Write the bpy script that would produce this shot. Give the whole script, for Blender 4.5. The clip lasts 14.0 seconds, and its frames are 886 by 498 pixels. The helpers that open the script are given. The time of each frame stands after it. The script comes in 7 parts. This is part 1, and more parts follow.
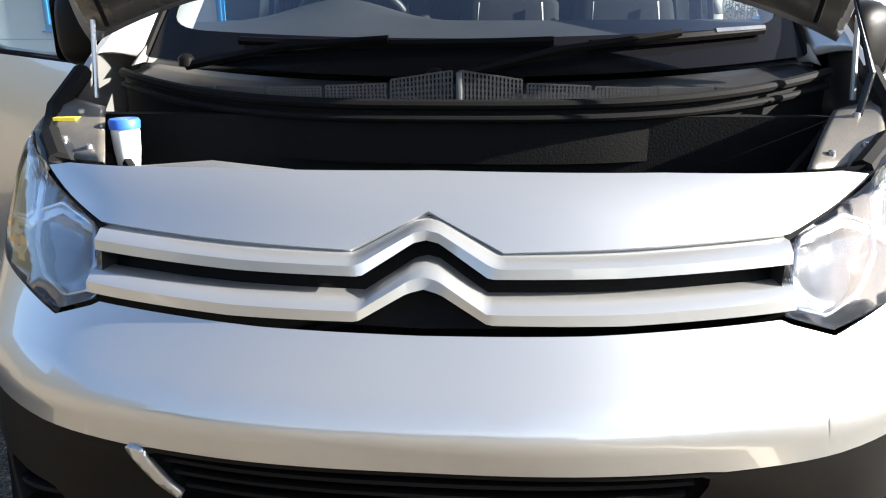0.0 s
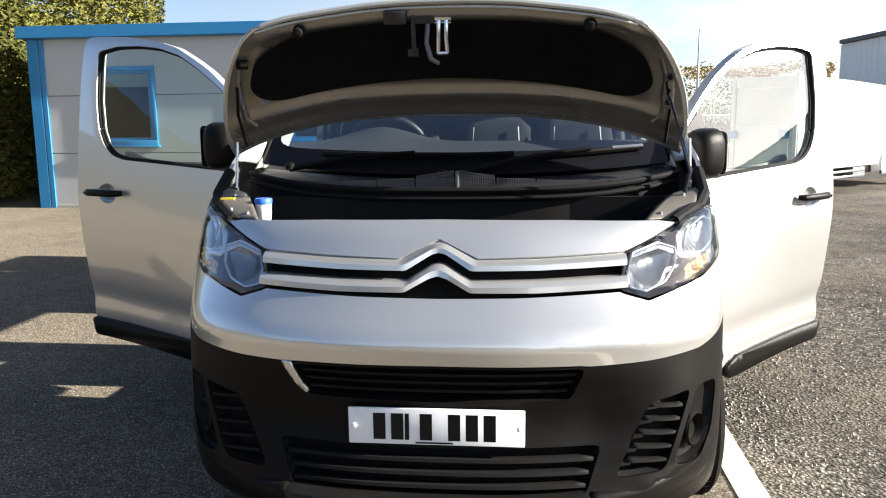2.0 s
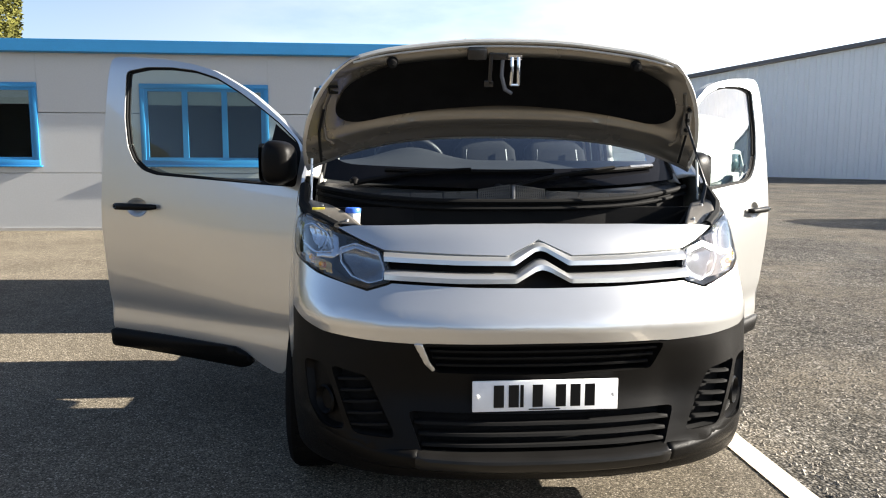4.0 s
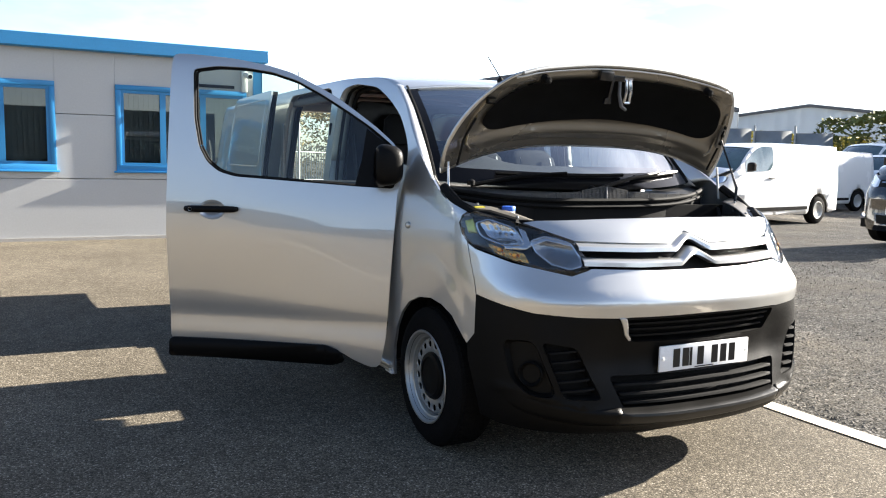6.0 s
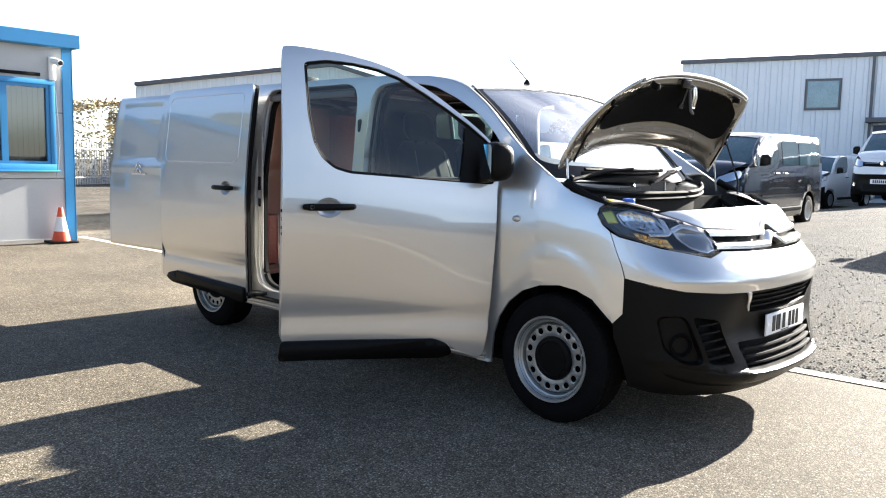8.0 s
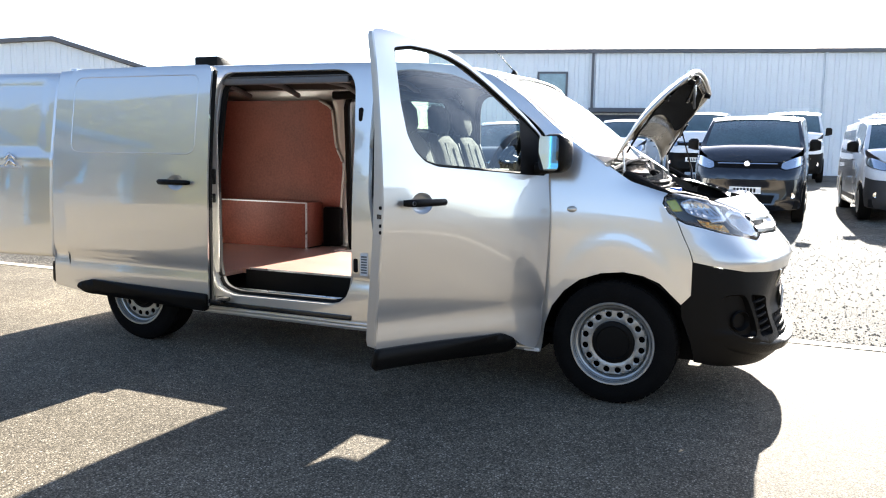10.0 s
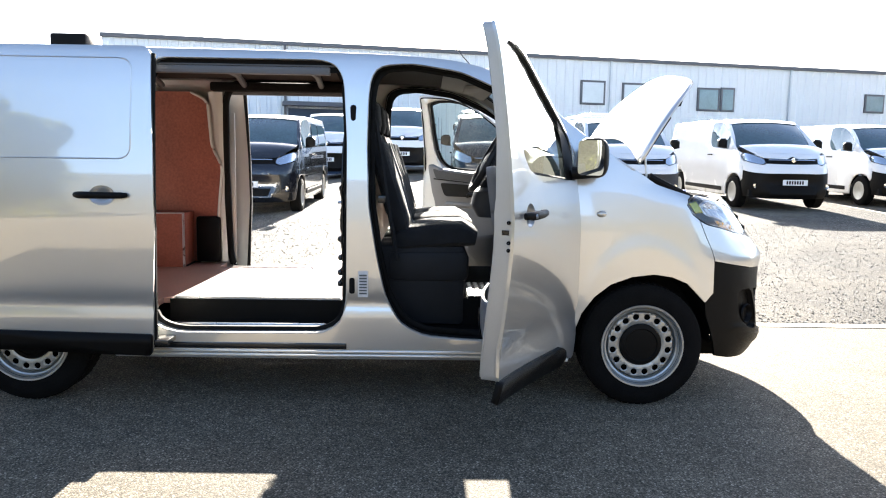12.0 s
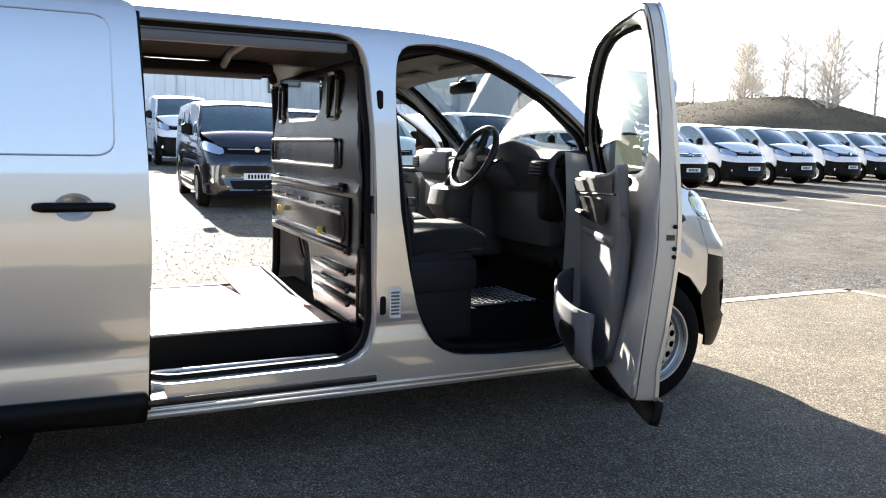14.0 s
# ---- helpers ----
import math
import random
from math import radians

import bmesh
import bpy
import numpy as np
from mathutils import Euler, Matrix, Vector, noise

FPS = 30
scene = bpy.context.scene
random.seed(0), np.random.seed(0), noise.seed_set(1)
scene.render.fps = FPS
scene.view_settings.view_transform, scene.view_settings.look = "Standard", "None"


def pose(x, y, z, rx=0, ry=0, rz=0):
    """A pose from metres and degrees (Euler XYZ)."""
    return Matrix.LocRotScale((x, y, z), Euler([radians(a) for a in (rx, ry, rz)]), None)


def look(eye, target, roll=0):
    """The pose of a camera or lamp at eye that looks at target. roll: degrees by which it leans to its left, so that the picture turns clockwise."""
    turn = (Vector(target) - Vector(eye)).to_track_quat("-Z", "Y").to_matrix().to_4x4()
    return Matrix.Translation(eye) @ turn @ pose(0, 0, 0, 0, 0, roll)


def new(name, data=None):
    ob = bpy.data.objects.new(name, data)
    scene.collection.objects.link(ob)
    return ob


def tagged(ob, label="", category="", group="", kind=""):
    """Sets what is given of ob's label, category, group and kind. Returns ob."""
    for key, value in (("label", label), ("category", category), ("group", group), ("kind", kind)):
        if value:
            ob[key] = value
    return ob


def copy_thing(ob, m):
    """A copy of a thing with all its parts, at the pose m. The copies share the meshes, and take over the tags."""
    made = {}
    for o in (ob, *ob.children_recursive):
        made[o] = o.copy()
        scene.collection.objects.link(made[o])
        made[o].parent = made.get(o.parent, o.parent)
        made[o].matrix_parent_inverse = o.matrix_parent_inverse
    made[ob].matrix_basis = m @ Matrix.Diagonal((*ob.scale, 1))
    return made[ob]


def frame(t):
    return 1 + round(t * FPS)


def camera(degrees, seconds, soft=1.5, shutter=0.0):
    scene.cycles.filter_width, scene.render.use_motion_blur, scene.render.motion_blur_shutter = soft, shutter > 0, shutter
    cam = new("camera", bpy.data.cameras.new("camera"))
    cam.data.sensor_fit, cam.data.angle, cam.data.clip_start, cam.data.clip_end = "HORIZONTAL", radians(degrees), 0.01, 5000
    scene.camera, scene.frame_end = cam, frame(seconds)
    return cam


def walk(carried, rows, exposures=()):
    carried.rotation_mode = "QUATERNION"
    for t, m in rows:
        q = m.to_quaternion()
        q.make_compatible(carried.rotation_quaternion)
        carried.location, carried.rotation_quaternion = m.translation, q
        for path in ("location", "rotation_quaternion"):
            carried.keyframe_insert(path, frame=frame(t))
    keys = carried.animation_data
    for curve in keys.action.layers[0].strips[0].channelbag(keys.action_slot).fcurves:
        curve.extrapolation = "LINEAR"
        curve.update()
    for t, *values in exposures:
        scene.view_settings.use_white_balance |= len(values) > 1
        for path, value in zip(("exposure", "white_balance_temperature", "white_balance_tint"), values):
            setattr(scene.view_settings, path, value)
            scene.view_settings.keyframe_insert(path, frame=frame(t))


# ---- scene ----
cam = camera(58.5, 14.0, 1.1)
PATH = [
    (0, (0.134, -1.026, 1.376), (-0.045, 0.88, 0.796), -0.4),
    (0.5, (0.181, -1.34, 1.388), (-0.037, 0.583, 0.881), -0.7),
    (1, (0.195, -1.661, 1.387), (-0.024, 0.28, 0.96), -0.6),
    (1.5, (0.216, -1.949, 1.401), (0.004, 0.01, 1.057), -0.6),
    (2, (0.251, -2.202, 1.421), (0.05, -0.236, 1.108), -0.6),
    (2.5, (0.189, -2.421, 1.426), (0.005, -0.443, 1.189), -0.5),
    (3, (0.041, -2.59, 1.406), (-0.124, -0.61, 1.174), -0.4),
    (3.2, (-0.038, -2.62, 1.398), (-0.16, -0.638, 1.156), -0.3),
    (5.3, (-1.939, -2.673, 1.409), (-1.234, -0.815, 1.178), 1.2),
    (5.5, (-2.132, -2.642, 1.403), (-1.374, -0.805, 1.174), 1.3),
    (6, (-2.578, -2.509, 1.359), (-1.674, -0.739, 1.139), 1.2),
    (6.5, (-2.981, -2.297, 1.359), (-1.889, -0.636, 1.136), 1.2),
    (7, (-3.421, -2.091, 1.366), (-2.183, -0.536, 1.138), 1.3),
    (7.5, (-3.832, -1.797, 1.349), (-2.479, -0.341, 1.124), 1.3),
    (8, (-4.243, -1.492, 1.319), (-2.79, -0.134, 1.105), 1.2),
    (8.2, (-4.399, -1.355, 1.339), (-2.906, -0.043, 1.116), 1.2),
    (10.5, (-5.193, 0.467, 1.318), (-3.293, 1.046, 1.084), 0.9),
    (11, (-5.245, 0.929, 1.332), (-3.292, 1.288, 1.1), 0.9),
    (11.5, (-5.162, 1.44, 1.322), (-3.181, 1.591, 1.095), 1.0),
    (12, (-5.096, 1.981, 1.35), (-3.111, 1.939, 1.108), 0.9),
    (12.5, (-4.91, 2.455, 1.329), (-2.938, 2.22, 1.094), 0.9),
    (13, (-4.723, 2.915, 1.343), (-2.788, 2.473, 1.1), 1.1),
    (13.5, (-4.48, 3.323, 1.325), (-2.606, 2.665, 1.09), 1.1),
    (14, (-4.196, 3.625, 1.344), (-2.406, 2.769, 1.091), 1.1),
]
walk(cam, [(t, look(eye, target, roll)) for t, eye, target, roll in PATH], [(0, 2.42, 6300, 10), (1, 2.15, 6300, 10), (2, 2.14, 6450, 10), (3, 2.18, 6550, 10), (6.5, 2.58, 6500, 10), (8, 2.8, 6450, 10), (11, 3.27, 6450, 10), (12.5, 3.43, 6650, 10), (13.5, 3.38, 6600, 10), (14, 3.13, 6550, 10)])

# ---- world and sun ----
SUN_TAN, SUN_AZ = 0.41, -3.0
EL = math.atan(SUN_TAN)
world = bpy.data.worlds.new("world")
scene.world = world
world.use_nodes = True
wn, wl = world.node_tree.nodes, world.node_tree.links
sky = wn.new("ShaderNodeTexSky")
sky.sky_type, sky.sun_disc = "NISHITA", False
sky.sun_elevation, sky.sun_rotation = EL, radians(90 - SUN_AZ)
sky.dust_density, sky.air_density, sky.ozone_density = 0.8, 0.68, 1.0
back = wn["Background"]
back.inputs[1].default_value = 0.05
# bright broken cloud over the whole sky
wc = wn.new("ShaderNodeTexCoord")
wm = wn.new("ShaderNodeMapping")
wm.inputs["Scale"].default_value = (1.2, 1.2, 4.0)
wno = wn.new("ShaderNodeTexNoise")
wno.inputs["Scale"].default_value, wno.inputs["Detail"].default_value, wno.inputs["Roughness"].default_value = 1.6, 8, 0.55
wr = wn.new("ShaderNodeValToRGB")
wr.color_ramp.elements[0].position, wr.color_ramp.elements[1].position = 0.36, 0.58
wmix, lit = wn.new("ShaderNodeMixRGB"), wn.new("ShaderNodeVectorMath")
# lit cloud: brighter towards the sun, as the clear sky behind it is
lit.operation = "MULTIPLY_ADD"
lit.inputs[1].default_value, lit.inputs[2].default_value = (1.3, 1.21, 1.12), (3.5, 3.65, 3.8)
wl.new(sky.outputs[0], lit.inputs[0])
wl.new(wc.outputs["Generated"], wm.inputs[0])
wl.new(wm.outputs[0], wno.inputs[0])
wl.new(wno.outputs[0], wr.inputs[0])
# the cloud thins out overhead and away from the sun
sunward = wn.new("ShaderNodeVectorMath")
sunward.operation = "DOT_PRODUCT"
sunward.inputs[1].default_value = (math.cos(radians(SUN_AZ)), math.sin(radians(SUN_AZ)), 0)
wl.new(wc.outputs["Generated"], sunward.inputs[0])
wsep, wthin, wmul, wlow = wn.new("ShaderNodeSeparateXYZ"), wn.new("ShaderNodeMapRange"), wn.new("ShaderNodeMath"), wn.new("ShaderNodeMath")
wthin.inputs[1].default_value, wthin.inputs[2].default_value, wthin.inputs[3].default_value, wthin.inputs[4].default_value = 0.2, 0.5, 1.0, 0.03
wmul.operation, wlow.operation = "MULTIPLY", "MULTIPLY_ADD"
wlow.inputs[1].default_value = -0.55
wl.new(wc.outputs["Generated"], wsep.inputs[0])
wl.new(sunward.outputs["Value"], wlow.inputs[0])
wl.new(wsep.outputs[2], wlow.inputs[2])
wl.new(wlow.outputs[0], wthin.inputs[0])
wl.new(wr.outputs[0], wmul.inputs[0])
wl.new(wthin.outputs[0], wmul.inputs[1])
wl.new(wmul.outputs[0], wmix.inputs[0])
wl.new(sky.outputs[0], wmix.inputs[1])
# and dimmer away from it
dim, dimmed = wn.new("ShaderNodeMapRange"), wn.new("ShaderNodeVectorMath")
dimmed.operation = "SCALE"
dim.inputs[1].default_value, dim.inputs[2].default_value, dim.inputs[3].default_value, dim.inputs[4].default_value = -1.0, 0.5, 0.03, 1.0
wl.new(sunward.outputs["Value"], dim.inputs[0])
wl.new(lit.outputs[0], dimmed.inputs[0])
wl.new(dim.outputs[0], dimmed.inputs["Scale"])
wl.new(dimmed.outputs[0], wmix.inputs[2])
wl.new(wmix.outputs[0], back.inputs[0])
sun = new("sun", bpy.data.lights.new("sun", "SUN"))
sun.data.energy, sun.data.angle, sun.data.color = 5.0, radians(0.53), (1.0, 0.94, 0.84)
sun_way = Vector((math.cos(radians(SUN_AZ)), math.sin(radians(SUN_AZ)), SUN_TAN))
sun.matrix_world = look(sun_way * 20, (0, 0, 0))

# ---- materials ----


def mat(name, col, rough=0.5, metal=0.0, var=0.12, scale=6.0, fine=90.0, bump=0.0, bump_scale=60.0, coat=0.0, rvar=0.1, col2=None, rand=0.0, spec=0.5, coat_rough=0.04):
    """A surface with tone changing at two scales, uneven gloss and fine relief. var: share by which the tone swings."""
    m = bpy.data.materials.new(name)
    m.use_nodes = True
    n, l = m.node_tree.nodes, m.node_tree.links
    p = n["Principled BSDF"]
    tc = n.new("ShaderNodeTexCoord")
    a, b = n.new("ShaderNodeTexNoise"), n.new("ShaderNodeTexNoise")
    a.inputs["Scale"].default_value, a.inputs["Detail"].default_value = scale, 5
    b.inputs["Scale"].default_value, b.inputs["Detail"].default_value = fine, 3
    for q in (a, b):
        l.new(tc.outputs["Object"], q.inputs["Vector"])
    add = n.new("ShaderNodeMath")
    add.operation = "MULTIPLY_ADD"
    add.inputs[1].default_value, add.inputs[2].default_value = 0.5, 0.0
    l.new(b.outputs[0], add.inputs[0])
    add2 = n.new("ShaderNodeMath")
    add2.operation = "MULTIPLY_ADD"
    add2.inputs[1].default_value = 0.5
    l.new(a.outputs[0], add2.inputs[0])
    l.new(add.outputs[0], add2.inputs[2])
    ramp = n.new("ShaderNodeValToRGB")
    c2 = col2 or col
    ramp.color_ramp.elements[0].position, ramp.color_ramp.elements[1].position = 0.33, 0.67
    ramp.color_ramp.elements[0].color = (*[max(0, c * (1 - var)) for c in c2], 1)
    ramp.color_ramp.elements[1].color = (*[min(1, c * (1 + var)) for c in col], 1)
    l.new(add2.outputs[0], ramp.inputs[0])
    out = ramp.outputs[0]
    if rand:
        oi = n.new("ShaderNodeObjectInfo")
        hs = n.new("ShaderNodeHueSaturation")
        mr = n.new("ShaderNodeMapRange")
        mr.inputs[3].default_value, mr.inputs[4].default_value = 1 - rand, 1 + rand
        l.new(oi.outputs["Random"], mr.inputs[0])
        l.new(mr.outputs[0], hs.inputs["Value"])
        l.new(out, hs.inputs["Color"])
        out = hs.outputs[0]
    l.new(out, p.inputs["Base Color"])
    rr = n.new("ShaderNodeMapRange")
    rr.inputs[3].default_value, rr.inputs[4].default_value = max(0.02, rough - rvar), min(1, rough + rvar)
    l.new(a.outputs[0], rr.inputs[0])
    l.new(rr.outputs[0], p.inputs["Roughness"])
    p.inputs["Metallic"].default_value = metal
    p.inputs["Coat Weight"].default_value = coat
    p.inputs["Coat Roughness"].default_value = coat_rough
    p.inputs["Specular IOR Level"].default_value = spec
    if bump:
        c = n.new("ShaderNodeTexNoise")
        c.inputs["Scale"].default_value, c.inputs["Detail"].default_value = bump_scale, 4
        l.new(tc.outputs["Object"], c.inputs["Vector"])
        bp = n.new("ShaderNodeBump")
        bp.inputs["Strength"].default_value, bp.inputs["Distance"].default_value = bump, 0.01
        l.new(c.outputs[0], bp.inputs["Height"])
        l.new(bp.outputs[0], p.inputs["Normal"])
    return m



def aggregate(name, cols, size, rough=0.85, relief=0.6, patch=0.25, dust=None, matt=0.7):
    """Rolled stone chips: each with a tone of its own between cols, dark binder between them, large worn patches."""
    m = bpy.data.materials.new(name)
    m.use_nodes = True
    n, l = m.node_tree.nodes, m.node_tree.links
    p = n["Principled BSDF"]
    tc = n.new("ShaderNodeTexCoord")
    v, big, fine = n.new("ShaderNodeTexVoronoi"), n.new("ShaderNodeTexNoise"), n.new("ShaderNodeTexNoise")
    v.inputs["Scale"].default_value = 1 / size
    big.inputs["Scale"].default_value, big.inputs["Detail"].default_value, big.inputs["Roughness"].default_value = 0.8, 7, 0.65
    fine.inputs["Scale"].default_value, fine.inputs["Detail"].default_value = 9.0, 6
    for q in (v, big, fine):
        l.new(tc.outputs["Object"], q.inputs["Vector"])
    sp = n.new("ShaderNodeSeparateColor")
    l.new(v.outputs["Color"], sp.inputs[0])
    ramp = n.new("ShaderNodeValToRGB")
    el = ramp.color_ramp.elements
    while len(el) < len(cols):
        el.new(0.5)
    for i, (at, c) in enumerate(cols):
        el[i].position, el[i].color = at, (*c, 1)
    l.new(sp.outputs[0], ramp.inputs[0])
    gap = n.new("ShaderNodeMapRange")
    gap.inputs[1].default_value, gap.inputs[2].default_value, gap.inputs[3].default_value, gap.inputs[4].default_value = 0.35, 0.75, 1.0, 0.45
    l.new(v.outputs["Distance"], gap.inputs[0])
    wear = n.new("ShaderNodeMapRange")
    wear.inputs[1].default_value, wear.inputs[2].default_value, wear.inputs[3].default_value, wear.inputs[4].default_value = 0.3, 0.7, 1 - patch, 1 + patch
    l.new(big.outputs[0], wear.inputs[0])
    wear2 = n.new("ShaderNodeMapRange")
    wear2.inputs[1].default_value, wear2.inputs[2].default_value, wear2.inputs[3].default_value, wear2.inputs[4].default_value = 0.3, 0.7, 1 - patch * .6, 1 + patch * .6
    l.new(fine.outputs[0], wear2.inputs[0])
    a, b = n.new("ShaderNodeMath"), n.new("ShaderNodeMath")
    a.operation = b.operation = "MULTIPLY"
    l.new(gap.outputs[0], a.inputs[0])
    l.new(wear.outputs[0], a.inputs[1])
    l.new(a.outputs[0], b.inputs[0])
    l.new(wear2.outputs[0], b.inputs[1])
    hs = n.new("ShaderNodeHueSaturation")
    tone = ramp.outputs[0]
    if dust:
        dn, dr, dm = n.new("ShaderNodeTexNoise"), n.new("ShaderNodeMapRange"), n.new("ShaderNodeMixRGB")
        dn.inputs["Scale"].default_value, dn.inputs["Detail"].default_value, dn.inputs["Roughness"].default_value = 0.45, 9, 0.72
        dr.inputs[1].default_value, dr.inputs[2].default_value, dr.inputs[3].default_value, dr.inputs[4].default_value = 0.44, 0.60, 0.0, 0.85
        l.new(tc.outputs["Object"], dn.inputs["Vector"])
        l.new(dn.outputs[0], dr.inputs[0])
        l.new(dr.outputs[0], dm.inputs[0])
        l.new(tone, dm.inputs[1])
        dm.inputs[2].default_value = (*dust, 1)
        tone = dm.outputs[0]
    l.new(tone, hs.inputs["Color"])
    l.new(b.outputs[0], hs.inputs["Value"])
    l.new(hs.outputs[0], p.inputs["Base Color"])
    p.inputs["Roughness"].default_value = rough
    p.inputs["Diffuse Roughness"].default_value = matt
    p.inputs["Specular IOR Level"].default_value = 0.1
    bp = n.new("ShaderNodeBump")
    bp.inputs["Strength"].default_value, bp.inputs["Distance"].default_value = relief, size * 0.6
    bp.invert = True
    l.new(v.outputs["Distance"], bp.inputs["Height"])
    l.new(bp.outputs[0], p.inputs["Normal"])
    return m


def glass(name, tint=(0.8, 0.88, 0.86), gloss=1.0, rough=0.01, most=0.9):
    """A thin pane: what is behind shows through, tinted, and the sky mirrors on it by its angle."""
    m = bpy.data.materials.new(name)
    m.use_nodes = True
    n, l = m.node_tree.nodes, m.node_tree.links
    n.remove(n["Principled BSDF"])
    t, g, mx, fr = n.new("ShaderNodeBsdfTransparent"), n.new("ShaderNodeBsdfGlossy"), n.new("ShaderNodeMixShader"), n.new("ShaderNodeLayerWeight")
    t.inputs[0].default_value = (*tint, 1)
    g.inputs["Roughness"].default_value = rough
    fr.inputs[0].default_value = 0.5
    pw = n.new("ShaderNodeMath")
    pw.operation = "POWER"
    pw.inputs[1].default_value = 3.0
    k = n.new("ShaderNodeMath")
    k.operation = "MULTIPLY_ADD"
    k.inputs[1].default_value, k.inputs[2].default_value = 0.85 * gloss, 0.04 * gloss
    l.new(fr.outputs["Facing"], pw.inputs[0])
    l.new(pw.outputs[0], k.inputs[0])
    lim = n.new("ShaderNodeMath")
    lim.operation = "MINIMUM"
    lim.inputs[1].default_value = most
    l.new(k.outputs[0], lim.inputs[0])
    l.new(lim.outputs[0], mx.inputs[0])
    l.new(t.outputs[0], mx.inputs[1])
    l.new(g.outputs[0], mx.inputs[2])
    l.new(mx.outputs[0], n["Material Output"].inputs[0])
    return m


SILVER = mat("silver_paint", (0.61, 0.605, 0.585), 0.34, 0.76, 0.03, 2.0, 900, 0.02, 1400, coat=1.0, rvar=0.03)
SILVER.node_tree.nodes["Principled BSDF"].inputs["Coat IOR"].default_value = 2.1
SILVER_IN = mat("silver_inner", (0.50, 0.49, 0.46), 0.42, 0.5, 0.06, 3.0, 300, 0.03, 500, rvar=0.05)
BLACKP = mat("black_plastic", (0.0056, 0.0051, 0.0046), 0.42, 0, 0.2, 5, 300, 0.12, 900, spec=0.11)
RUBBER = mat("rubber", (0.0075, 0.0073, 0.007), 0.75, 0, 0.25, 8, 200, 0.1, 200, spec=0.12)
TYRE = mat("tyre_rubber", (0.0085, 0.008, 0.0075), 0.9, 0, 0.3, 10, 160, 0.15, 250, spec=0.05)
STEEL = mat("steel_wheel", (0.44, 0.44, 0.42), 0.36, 0.7, 0.12, 12, 200, 0.03, 200)
CHROME = mat("chrome", (0.85, 0.86, 0.88), 0.08, 1.0, 0.03, 20, 200)
CLOTH = mat("dark_cloth", (0.023, 0.023, 0.024), 0.9, 0, 0.25, 10, 500, 0.3, 700, spec=0.12)
CLOTH.node_tree.nodes["Principled BSDF"].inputs["Sheen Weight"].default_value = 0.15
CLOTH.node_tree.nodes["Principled BSDF"].inputs["Sheen Roughness"].default_value = 0.35
DASH = mat("dash_plastic", (0.039, 0.039, 0.041), 0.55, 0, 0.15, 6, 300, 0.15, 900, spec=0.35)
TRIMP = mat("door_trim", (0.135, 0.136, 0.14), 0.55, 0, 0.12, 6, 300, 0.15, 900)
GREYP = mat("grey_trim", (0.105, 0.108, 0.114), 0.55, 0, 0.12, 6, 300, 0.15, 900)
LINER = mat("felt_liner", (0.007, 0.007, 0.007), 0.95, 0, 0.3, 14, 400, 0.4, 300, spec=0.05)
HEADL = mat("headliner", (0.30, 0.29, 0.27), 0.9, 0, 0.08, 4, 300, 0.2, 600)
REDPLY = mat("red_plywood", (0.27, 0.075, 0.045), 0.5, 0, 0.18, 3, 60, 0.1, 80, col2=(0.22, 0.05, 0.028))
FLOORPLY = mat("floor_plywood", (0.36, 0.18, 0.13), 0.4, 0, 0.2, 3, 80, 0.08, 120, col2=(0.26, 0.11, 0.075), coat=1.0, coat_rough=0.45)
BLACKMET = mat("black_metal", (0.012, 0.012, 0.013), 0.22, 0.0, 0.2, 6, 200, 0.05, 100)
SCREEN = glass("windscreen_glass", (0.64, 0.73, 0.75), 3.3, most=0.48)
GLASS = glass("car_glass", (0.66, 0.76, 0.71), 1.5)
LENS = glass("lamp_lens", (0.95, 0.96, 0.97), 1.0)
AMBER_CLEAR = mat("repeater_lens", (0.62, 0.58, 0.50), 0.12, 0.5, 0.1, 40, 300)
AMBER = mat("amber_plastic", (0.66, 0.38, 0.11), 0.12, 0.8, 0.1, 30, 200)
WHITEP = mat("white_plastic", (0.8, 0.8, 0.78), 0.45, 0, 0.05, 10, 200)
BLUEP = mat("blue_plastic", (0.03, 0.12, 0.55), 0.4, 0, 0.08, 10, 200)
YELLOW = mat("yellow_label", (0.75, 0.62, 0.05), 0.5, 0, 0.08, 10, 200)
PLATE = mat("plate_white", (0.82, 0.83, 0.84), 0.3, 0, 0.04, 20, 300)
INK = mat("plate_ink", (0.007, 0.007, 0.007), 0.6, spec=0.1)
ALU = mat("aluminium", (0.6, 0.61, 0.63), 0.3, 0.9, 0.06, 20, 300)
LAMPDARK = mat("lamp_housing", (0.05, 0.051, 0.053), 0.32, 0.5, 0.15, 20, 200)
MIRROR = mat("mirror_glass", (0.9, 0.92, 0.93), 0.02, 1.0, 0.0, 5, 50, rvar=0.0)
STICKER = mat("paper_label", (0.7, 0.7, 0.68), 0.6, 0, 0.1, 40, 300)

# ---- building blocks ----


def ob_of(name, bm, material, parent=None, label="", smooth=True, sharp=40):
    me = bpy.data.meshes.new(name)
    bm.to_mesh(me)
    bm.free()
    for q in (material if isinstance(material, (list, tuple)) else [material]):
        me.materials.append(q)
    if smooth:
        me.polygons.foreach_set("use_smooth", [True] * len(me.polygons))
        me.set_sharp_from_angle(angle=radians(sharp))
    o = new(name, me)
    if parent:
        o.parent = parent
    if label:
        o["label"] = label
    return o


part = ob_of


def empty(name, m=None, label="", category="", group="", kind=""):
    o = new(name)
    o.empty_display_size = 0.2
    if m is not None:
        o.matrix_world = m
    return tagged(o, label, category, group, kind)


